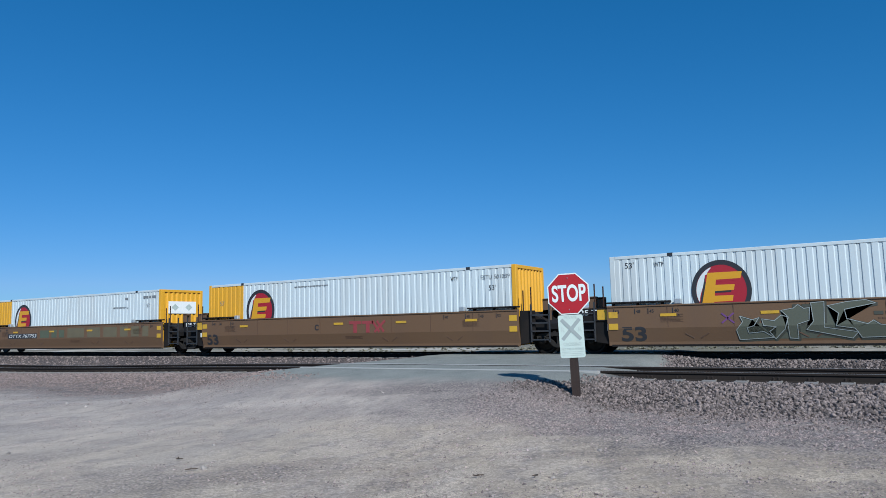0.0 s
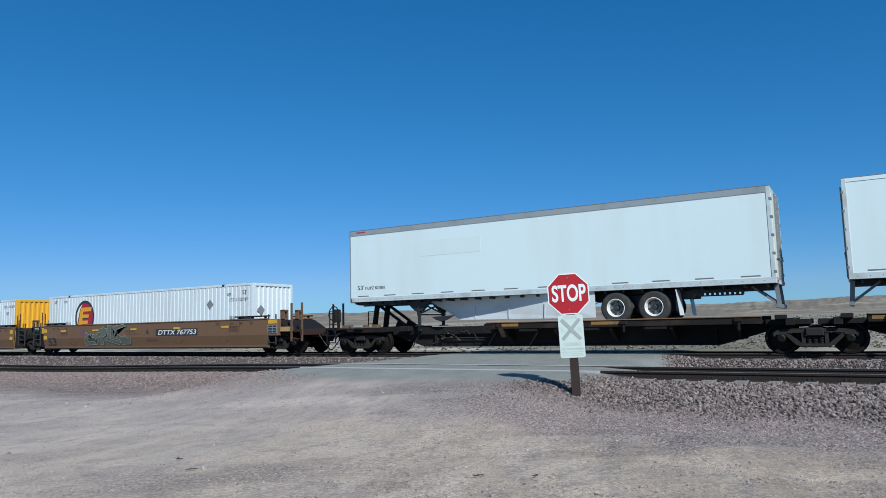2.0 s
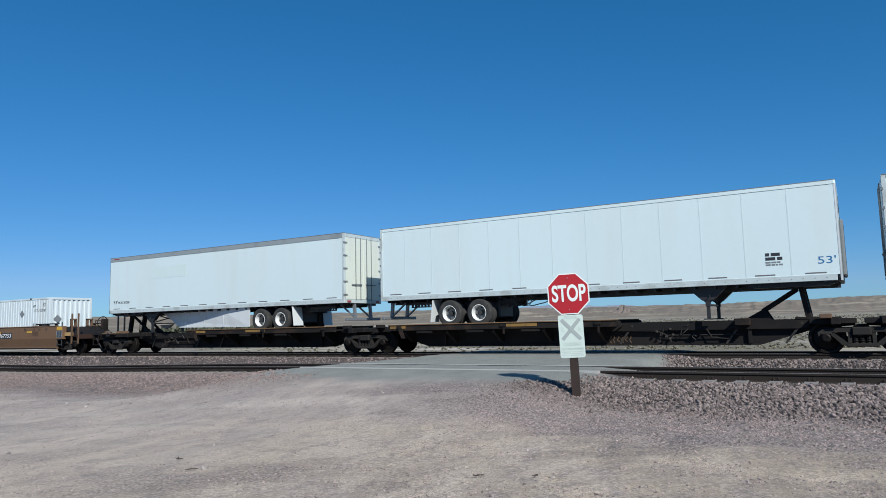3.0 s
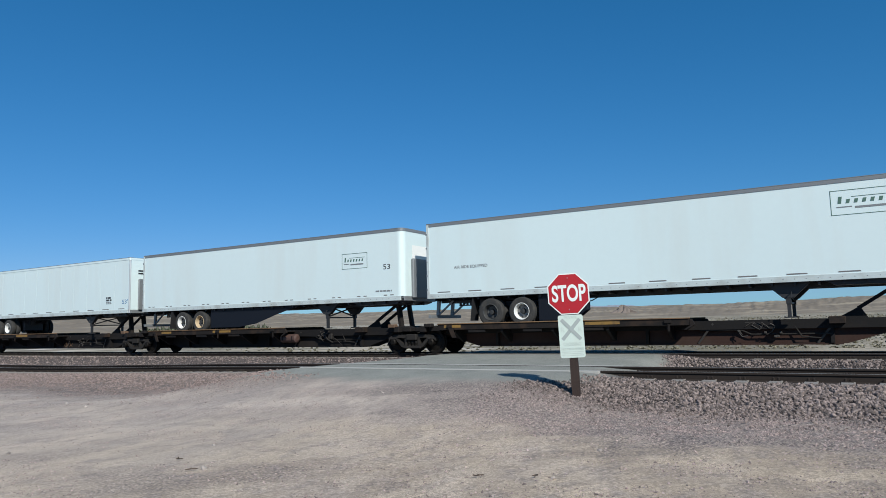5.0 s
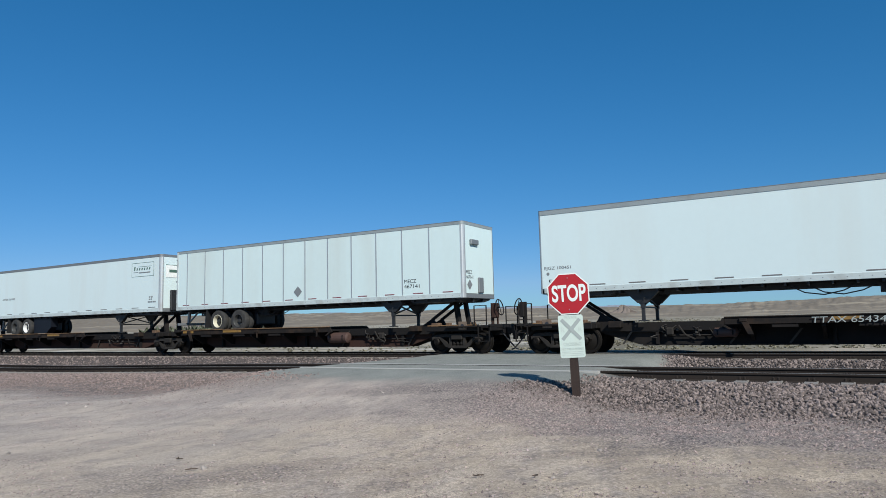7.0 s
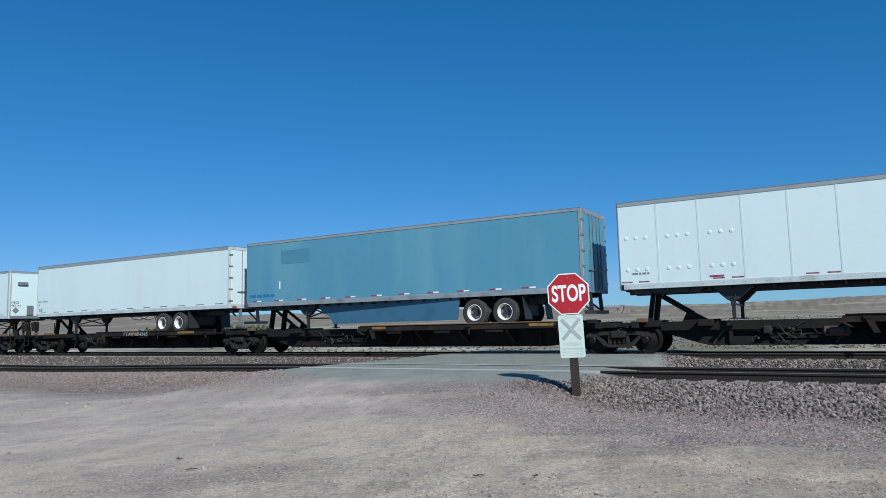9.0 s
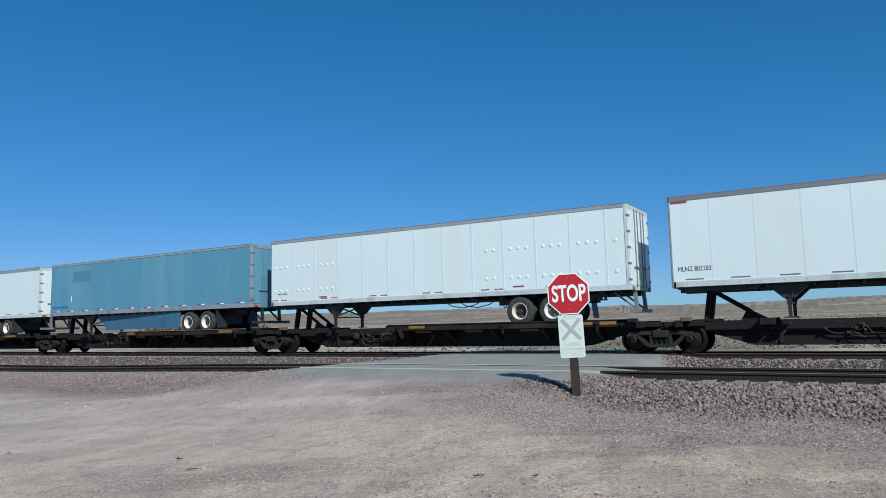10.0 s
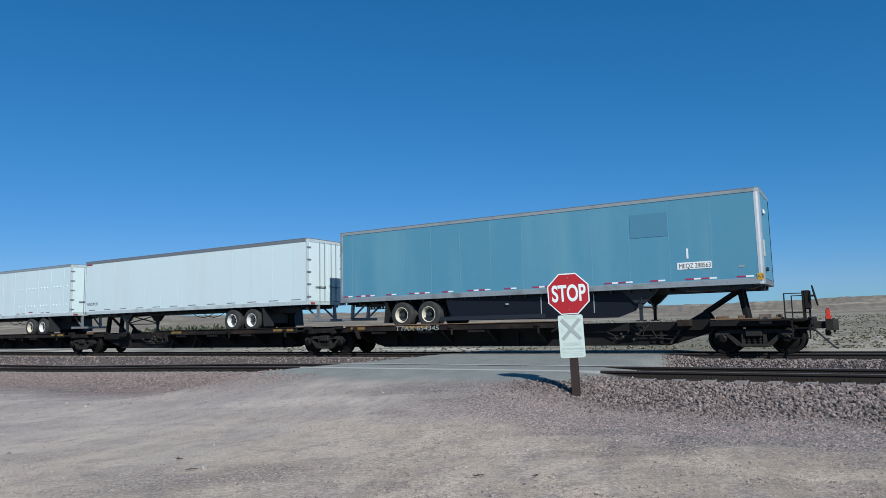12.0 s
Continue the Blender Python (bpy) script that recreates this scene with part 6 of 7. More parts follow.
def road_wheel_meshes():
    """Dual tyre with a dished rim, hub on the y axis, outer face towards -y."""
    bm = bmesh.new()
    for o in (-0.14, 0.15):
        lathe(bm, [(o - 0.125, 0.30), (o - 0.13, 0.38), (o - 0.125, 0.46), (o - 0.095, 0.505), (o - 0.05, 0.515), (o - 0.045, 0.505), (o - 0.035, 0.515), (o + 0.035, 0.515),
                   (o + 0.045, 0.505), (o + 0.05, 0.515), (o + 0.095, 0.505), (o + 0.125, 0.46), (o + 0.13, 0.38), (o + 0.125, 0.30), (o - 0.125, 0.30)], 36, caps=False)
    tyre = mesh_of(bm, "tyre", RUBBER)
    rims = []
    for mat in (RIM, RIM_RUST, RIM_DARK, RIM_CREAM):
        bm = bmesh.new()
        lathe(bm, [(-0.272, 0.305), (-0.280, 0.290), (-0.262, 0.276), (-0.20, 0.262), (-0.08, 0.240), (-0.07, 0.238)], 30, caps=False)
        rims.append(mesh_of(bm, "rim", mat))
    bm = bmesh.new()
    lathe(bm, [(-0.20, 0.05), (-0.19, 0.085), (-0.10, 0.10), (-0.07, 0.115)], 24)
    for k in range(10):
        a = 2 * math.pi * k / 10
        lathe(bm, [(-0.085, 0.016), (-0.03, 0.018)], 6, "y", (0.148 * math.cos(a), 0, 0.148 * math.sin(a)))
    hub = mesh_of(bm, "hub", HUB)
    bm = bmesh.new()
    lathe(bm, [(-0.112, 0.032), (-0.06, 0.034)], 8)
    holes = mesh_of(bm, "hand_hole", BLACK)
    dishes = []
    for mat in (DISH, DISH, RIM_DARK, RIM_DARK):
        bm = bmesh.new()
        lathe(bm, [(-0.085, 0.10), (-0.09, 0.17), (-0.105, 0.20), (-0.09, 0.243), (-0.05, 0.243)], 24, caps=False)
        dishes.append(mesh_of(bm, "dish", mat))
    return tyre, rims, hub, holes, dishes


TYRE, RIMS, HUBM, HOLES, DISHES = road_wheel_meshes()


def road_wheel(parent, x, z, kind=0):
    for s in (-1, 1):
        t = new("wheel", TYRE)
        t.parent, t.matrix_basis = parent, pose(x, s * 1.0, z, 0, 0, 0 if s < 0 else 180)
        t["label"] = "black dual tyre"
        for me in (RIMS[kind], DISHES[kind], HUBM):
            o = new(me.name.split(".")[0], me)
            o.parent = t
        for k in range(6 if s < 0 else 0):
            a = 2 * math.pi * k / 6 + 0.3
            o = new("hand_hole", HOLES)
            o.parent, o.location = t, (0.203 * math.cos(a), 0, 0.203 * math.sin(a))


def plan(x_rear, x_nose, w, r):
    """Plan outline of a trailer box with rounded nose corners."""
    g = 1 if x_nose > x_rear else -1
    pts = [(x_rear, -w)]
    for k in range(7):
        a = radians(-90 + 15 * k)
        pts.append((x_nose - g * r + g * r * math.cos(a), -w + r + r * math.sin(a)))
    for k in range(7):
        a = radians(15 * k)
        pts.append((x_nose - g * r + g * r * math.cos(a), w - r + r * math.sin(a)))
    pts.append((x_rear, w))
    return pts


def trailer(s0, s1, nose, wheels, body, label, zt=5.01, zb=2.10, top=DARK_RAIL, rail=0.11, round_nose=0.12, seams=None, seam_mat=None, tape="grey", skirt=None,
            rust_rims=(), dark_rims=(), cream_rims=(), gear=3.05, flap=BLACK, door=None, corner=ALU):
    mid, h = (s0 + s1) / 2, (s1 - s0) / 2
    g = nose
    t = thing("road_trailer", label, "trailer", "trailers on the spine cars", at=(mid - travel(0), 0, 0))
    xn, xr = g * h, -g * h
    X = lambda d: xn - g * d  # place at a distance d behind the nose
    bm = bmesh.new()
    prism(bm, plan(xr, xn - g * 0.01, 1.285, round_nose), zb + 0.17, zt - 0.10, "xy")
    part("body", bm, body, t, "flat-panelled trailer body")
    bm = bmesh.new()
    prism(bm, plan(xr - g * 0.004, xn, 1.30, round_nose), zt - rail, zt, "xy")
    part("top_rail", bm, top, t, "grey top rail")
    bm = bmesh.new()
    prism(bm, plan(xr - g * 0.004, xn, 1.306, round_nose), zt, zt + 0.018, "xy")
    part("roof", bm, DARK_RAIL, t, "dark roof sheet edge")
    for s in (-1, 1):
        y0, y1 = sorted((s * 1.302, s * 1.22))
        bm = boxes((min(xr, X(0.14)), max(xr, X(0.14)), y0, y1, zb, zb + 0.185), bev=0.008)
        part("bottom_rail", bm, RAIL_DULL if body is BLUE else RAIL_WHITE, t, "aluminium bottom rail")
        if corner:
            bm = bmesh.new()
            for a in range(4):
                a0, a1 = radians(-90 + 22.5 * a), radians(-90 + 22.5 * (a + 1))
                r = round_nose + 0.006
                q = [(X(round_nose) + g * r * math.cos(k), s * (1.285 - round_nose) - s * r * math.sin(k)) for k in (a0, a1)]
                (xa, ya), (xb, yb) = q
                v = [bm.verts.new(p) for p in ((xa, ya, zb), (xb, yb, zb), (xb, yb, zt - 0.11), (xa, ya, zt - 0.11))]
                bm.faces.new(v if g * s < 0 else v[::-1])
            part("nose_corner", bm, corner, t, "metal corner strip at the nose")
    part("nose_sill", boxes((min(xn, X(0.5)), max(xn, X(0.5)), -1.18, 1.18, zb - 0.02, zb + 0.16), bev=0.02), DARK_RAIL, t)
    # floor beams
    bm = boxes((-h + 0.1, h - 0.1, -0.45, -0.37, zb - 0.16, zb), (-h + 0.1, h - 0.1, 0.37, 0.45, zb - 0.16, zb), (-h + 0.05, h - 0.05, -1.2, 1.2, zb, zb + 0.1))
    for x in np.arange(-h + 0.3, h - 0.2, 0.62):
        box(bm, x - 0.03, x + 0.03, -1.22, 1.22, zb - 0.09, zb)
    part("floor_frame", bm, BLACK, t, "black floor frame")
    bm = bmesh.new()
    prism(bm, [(X(0.15), zb - 0.0), (X(0.15), zb - 0.06), (X(0.4), zb - 0.13), (X(2.4), zb - 0.13), (X(2.6), zb - 0.02), (X(2.6), zb)], -1.1, 1.1)
    part("kingpin_plate", bm, BLACK, t)
    # rear frame, doors, hinges, lock rods, bumper
    e = lambda a, b: tuple(sorted((xr - g * a, xr - g * b)))
    bm = boxes((*e(-0.10, 0.02), -1.303, -1.20, zb, zt - 0.02), (*e(-0.10, 0.02), 1.20, 1.303, zb, zt - 0.02), (*e(-0.05, 0.02), -1.2, 1.2, zt - 0.16, zt - 0.02), (*e(-0.08, 0.03), -1.2, 1.2, zb, zb + 0.16), bev=0.008)
    part("rear_frame", bm, RAIL_DULL if body is BLUE else RAIL_WHITE, t, "metal rear frame")
    for s in (-1, 1):
        y0, y1 = sorted((s * 0.012, s * 1.19))
        d = part("door", boxes((*e(-0.01, 0.028), y0, y1, zb + 0.17, zt - 0.17), bev=0.006), door or body, t, "closed rear door")
        bm = bmesh.new()
        for y in (0.22, 0.55):
            tube(bm, [(xr - g * 0.055, s * y, zb + 0.12), (xr - g * 0.055, s * y, zt - 0.12)], 0.017)
            box(bm, *e(0.03, 0.08), s * y - 0.05, s * y + 0.05, zb + 0.75, zb + 0.83)
            bar(bm, (xr - g * 0.08, s * y, zb + 0.79), (xr - g * 0.08, s * (y + 0.30), zb + 0.79), 0.02, 0.035)
        part("lock_rod", bm, DARK_RAIL, d, "door lock rods")
        for k in range(5):
            z = zb + 0.35 + (zt - zb - 0.75) * k / 4
            part("hinge", boxes((*e(-0.02, 0.04), *sorted((s * 1.10, s * 1.312)), z - 0.035, z + 0.035)), DARK_RAIL, d)
    bm = bmesh.new()
    for y in (-0.55, 0.55):
        bar(bm, (xr + g * 0.06, y, zb), (xr - g * 0.0, y, 1.42), 0.10, 0.12)
        bar(bm, (xr + g * 0.75, y, zb - 0.05), (xr + g * 0.05, y, 1.5), 0.06)
    box(bm, *e(-0.06, 0.06), -1.18, 1.18, 1.36, 1.48, bev=0.01)
    part("rear_bumper", bm, DARK_RAIL if tape != "red" else BLACK, t, "steel rear underride bumper")
    for s in (-1, 1):
        part("tail_lamp", boxes((*e(0.03, 0.05), s * 1.0 - 0.12, s * 1.0 + 0.12, zb + 0.03, zb + 0.11)), INK_RED, t, "red tail lamps")
    # axles, slider and wheels
    wz = 1.515
    xs = [w - mid for w in wheels]
    lo, hi = min(xs) - 1.15, max(xs) + 1.15
    bm = boxes((lo, hi, -0.55, -0.42, zb - 0.34, zb - 0.10), (lo, hi, 0.42, 0.55, zb - 0.34, zb - 0.10))
    for x in xs:
        bar(bm, (x, -1.0, wz), (x, 1.0, wz), 0.13)
        for y in (-0.5, 0.5):
            prism(bm, [(x - 0.22, zb - 0.34), (x + 0.22, zb - 0.34), (x + 0.1, wz - 0.05), (x - 0.1, wz - 0.05)], y - 0.05, y + 0.05)
        lathe(bm, [(wz + 0.1, 0.12), (wz + 0.3, 0.12)], 10, "z", (x + 0.35, -0.5, 0))
    box(bm, min(xs) - 0.55, max(xs) + 0.55, -0.60, 0.60, 1.30, zb - 0.12, bev=0.06)
    part("suspension", bm, BLACK, t, "black sliding axle frame")
    # perforated slider rails running back from the axles
    ra, rb = (-h + 1.0, min(xs) - 0.9) if g > 0 else (max(xs) + 0.9, h - 1.0)
    if rb - ra > 0.5:
        bm = boxes((ra, rb, -0.60, -0.56, zb - 0.19, zb - 0.09), (ra, rb, -0.60, -0.56, zb - 0.30, zb - 0.26))
        for x in np.arange(ra + 0.05, rb, 0.15):
            box(bm, x - 0.045, x + 0.045, -0.598, -0.562, zb - 0.265, zb - 0.185)
        part("slider_rail", bm, BLACK, t, "perforated slider rail")
    for i, x in enumerate(xs):
        road_wheel(t, x, wz, 1 if i in rust_rims else 2 if i in dark_rims else 3 if i in cream_rims else 0)
    xf = (min(xs) - 0.72) if g > 0 else (max(xs) + 0.72)
    if flap:
        for s in (-1, 1):
            bm = bmesh.new()
            bar(bm, (xf, s * 1.0, zb - 0.05), (xf - g * 0.10, s * 1.0, 1.22), 0.62, 0.012, Vector((1, 0, 0)))
            part("mud_flap", bm, flap, t, "hanging mud flap")
    # landing gear: gussets under the floor, legs wound down, braces across and along
    x, steel = X(gear), BLACK
    for s in (-1, 1):
        y = s * 0.92
        bm = boxes((x - 0.07, x + 0.07, y - 0.07, y + 0.07, 1.48, zb), (x - 0.05, x + 0.05, y - 0.05, y + 0.05, 1.10, 1.50), (x - 0.14, x + 0.14, y - 0.12, y + 0.12, 1.06, 1.10))
        part("landing_leg", bm, steel, t, "wound-down landing leg")
        bm = bmesh.new()
        prism(bm, [(x - 0.62, zb), (x + 0.62, zb), (x + 0.16, zb - 0.44), (x - 0.16, zb - 0.44)], y - 0.09, y + 0.09)
        part("leg_gusset", bm, steel, t, "gusset plate over the leg")
        bm = bmesh.new()
        bar(bm, (x, y, 1.56), (x - 0.55, y, zb - 0.04), 0.045)
        bar(bm, (x, y, 1.56), (x + 0.55, y, zb - 0.04), 0.045)
        part("knee_brace", bm, steel, t, "slanting knee braces of the leg")
    bm = bmesh.new()
    bar(bm, (x, -0.9, 1.56), (x, 0.9, zb - 0.1), 0.05)
    bar(bm, (x, 0.9, 1.56), (x, -0.9, zb - 0.1), 0.05)
    bar(bm, (x, -0.9, 1.52), (x, 0.9, 1.52), 0.055)
    part("leg_brace", bm, BLACK, t, "crossed braces between the legs")
    bm = bmesh.new()
    tube(bm, [(x + 0.1, -0.95, zb - 0.28), (x + 0.1, -1.16, zb - 0.28), (x + 0.1, -1.18, zb - 0.45)], 0.016)
    part("crank_handle", bm, steel, t)
    # hoses slung under the floor
    xm = xs[0] + g * 2.6
    for k, y in ((0.0, -0.7), (0.5, -0.5)):
        bm = bmesh.new()
        tube(bm, [(xm + k - 0.9, y, zb - 0.08), (xm + k - 0.5, y, zb - 0.30), (xm + k, y, zb - 0.38), (xm + k + 0.5, y, zb - 0.28), (xm + k + 0.9, y, zb - 0.08)], 0.018)
        part("air_hose", bm, BLACK, t, "sagging air hose")
    rng = random.Random(round(abs(s0) * 10))
    bm = bmesh.new()
    for _ in range(4):
        x0, y0 = xs[0 if g < 0 else -1] + (1.0 if g > 0 else -1.0) + rng.uniform(-0.2, 0.5), rng.uniform(-0.9, -0.5)
        dx = rng.uniform(0.25, 0.6)
        tube(bm, [(x0, y0, zb - 0.10), (x0 + 0.1, y0, zb - rng.uniform(0.25, 0.42)), (x0 + dx * 0.6, y0, zb - rng.uniform(0.30, 0.45)), (x0 + dx, y0, zb - rng.uniform(0.20, 0.36)), (x0 + dx + 0.12, y0, zb - 0.12)], 0.015, 5)
    part("hose_loops", bm, BLACK, t, "loose loops of air hose by the axles")
    # panel seams
    if seams:
        for x in np.arange(-h + seams[0], h - 0.3, seams[1]):
            bm = boxes((x - seams[2], x + seams[2], -1.2885 if seams[2] < 0.02 else -1.292, -1.284, zb + 0.19, zt - 0.115))
            part("seam", bm, seam_mat or WHITE, t)
    # reflective dashes over the bottom rail
    n = 12
    kinds = {"grey": ((0.0, 0.55, 0.035, GREY_TAPE),), "twin": ((0.0, 0.16, 0.035, GREY_TAPE), (0.32, 0.16, 0.035, GREY_TAPE)),
             "dull": ((0.0, 0.46, 0.04, RED_DULL),), "pairs": ((0.0, 0.34, 0.04, RED_DULL), (0.55, 0.34, 0.04, RED_DULL)),
             "red": ((0.0, 0.28, 0.05, RED_TAPE), (0.28, 0.24, 0.05, WHITE_TAPE)), "mixed": ((0.0, 0.26, 0.05, RED_TAPE), (0.26, 0.22, 0.05, WHITE_TAPE))}[tape]
    starts = [-h + 0.45 + (2 * h - 1.4) * k / (n - 1) for k in range(n)]
    if tape == "pairs":  # a pair on every second panel
        starts = [-h + 0.10] + [-h + 2.94 + 2.566 * k for k in range(5)]
    elif tape == "mixed":  # single and double lengths in turn
        starts = [-h + 0.13] + [-h + a + 2.62 * k for k in range(6) for a in (0.80, 1.27, 2.32)]
    for dx, ln, hh, mat in kinds:
        me = mesh_of(boxes((0, ln, -1.291, -1.285, 0, hh)), "reflective_dash", mat)
        for x in starts:
            o = new("reflective_dash", me)
            o.parent, o.location = t, (x + dx, 0, zb + 0.22)
    # rivet line on the bottom rail
    bm = bmesh.new()
    for x in np.arange(-h + 0.2, h - 0.2, 0.305):
        box(bm, x - 0.012, x + 0.012, -1.307, -1.30, zb + 0.08, zb + 0.10)
    tagged(part("rivet_line", bm, DARK_RAIL, t), kind="stuff")
    if skirt == "white":
        bm = bmesh.new()
        b = xs[0] + g * 0.72
        prism(bm, [(X(3.3), zb - 0.02), (X(4.2), zb - 0.45), (X(4.9), 1.27), (b, 1.22), (b, zb), (X(8.2), zb)], -1.21, -1.17)
        part("side_skirt", bm, SKIRT_WHITE, t, "white aerodynamic side skirt")
        for d in (5.6, 7.1, 8.6):
            part("skirt_seam", boxes((X(d) - 0.012, X(d) + 0.012, -1.222, -1.21, 1.3, zb - 0.3)), SKIRT_WHITE, t)
        bm = bmesh.new()
        prism(bm, [(X(3.75), 1.42), (X(4.75), 1.45), (X(4.45), 1.30), (X(4.2), 1.22), (X(3.95), 1.30)], -0.90, -0.80)
        part("skirt_scoop", bm, BLACK, t, "dark bent-back corner of the skirt")
    elif skirt == "black":
        bm = bmesh.new()
        b = xs[0] + g * 0.75 if (xs[0] - xs[1]) * g > 0 else xs[1] + g * 0.75
        prism(bm, [(X(4.0), 1.42), (X(3.6), zb), (b, zb), (b + g * 0.15, 1.6), (b + g * 0.45, 1.24), (X(4.6), 1.20)], -1.22, -1.18)
        part("side_skirt", bm, SKIRT_BLACK, t, "black aerodynamic side skirt")
        for d, w, z0, z1 in ((5.4, 0.015, 1.38, zb - 0.1), (7.3, 0.015, 1.38, zb - 0.1), (8.6, 0.06, zb - 0.34, zb - 0.28)):
            part("skirt_seam", boxes((X(d) - w, X(d) + w, -1.232, -1.22, z0, z1)), ALU, t)
    elif skirt == "box":
        # block added for the dark mass of far wheels, flaps and shadow
        b = max(xs) + 0.62
        bm = bmesh.new()
        prism(bm, [(b, zb), (b, 1.16), (b + 1.3, 1.16), (b + 1.75, 1.5), (b + 1.75, zb)], -1.15, -0.75)
        part("dark_block", bm, SKIRT_BLACK, t, "black block added for the dark mass beside the wheels")
    elif skirt == "curved":
        bm = bmesh.new()
        b = max(xs) + 0.65
        prism(bm, [(b, zb), (b, 1.22), (b + 1.9, 1.22), (b + 3.0, 1.36), (b + 4.2, 1.72), (b + 5.2, 1.98), (b + 5.8, zb)], -1.16, -1.12)
        part("side_skirt", bm, SKIRT_BLACK, t, "black curved side fairing")
    elif skirt == "blue":
        bm = bmesh.new()
        b = min(xs) - 0.65
        prism(bm, [(X(4.3), zb - 0.35), (X(3.9), zb), (b, zb), (b - 0.1, 1.27), (X(4.9), 1.24), (X(4.7), zb - 0.55)], -1.21, -1.17)
        part("side_skirt", bm, SHADED_SKIRT, t, "blue aerodynamic side skirt, colour darkened for the shade under the body")
    if skirt in ("white", "blue", "black"):  # the skirts draw inwards towards the nose
        for o in t.children:
            if o.name.startswith(("side_skirt", "skirt_seam")):
                for v in o.data.vertices:
                    d = abs(v.co.x - xn)
                    v.co.y += (0.75 if skirt == "white" else 0.30) * min(1.0, max(0.0, (9.6 - d) / 6.0))
    MOVING.append((t, mid))
    return t, mid, h


INK_SAGE = make_mat("sage_lettering", (0.08, 0.15, 0.12), 0.5, vary=0.2, bump=0)


def leasing_board(t, x, z, w, hgt):
    """Framed company board: outline, green bars for the name, grey bar below."""
    y = -1.288
    bm = boxes((x, x + w, y - 0.004, y, z, z + 0.016), (x, x + w, y - 0.004, y, z + hgt - 0.016, z + hgt), (x, x + 0.016, y - 0.004, y, z, z + hgt), (x + w - 0.016, x + w, y - 0.004, y, z, z + hgt))
    part("board_frame", bm, INK_SAGE, t, "thin dark frame of a company board")
    bm = bmesh.new()
    n = 7
    for k in range(n):
        x0 = x + w * (0.10 + 0.79 * k / n)
        prism(bm, [(x0, z + hgt * 0.46), (x0 + w * 0.05, z + hgt * 0.46), (x0 + w * 0.068, z + hgt * (0.62 if k else 0.74)), (x0 + w * 0.018, z + hgt * (0.62 if k else 0.74))], y - 0.004, y)
    box(bm, x + w * 0.30, x + w * 0.90, y - 0.004, y, z + hgt * 0.70, z + hgt * 0.72)
    part("board_name", bm, INK_SAGE, t, "green name bars")
    bm = boxes((x + w * 0.34, x + w * 0.85, y - 0.004, y, z + hgt * 0.24, z + hgt * 0.32), (x + w * 0.08, x + w * 0.30, y - 0.004, y, z + hgt * 0.30, z + hgt * 0.34))
    part("board_line", bm, INK_GREY, t)


def writing(t, text, size, x, z, mat=INK, width=None, shear=0.0, bold=0.0):
    return lettering("marking", text, size, pose(x, -1.2885, z), mat, t, "", width, shear, bold)


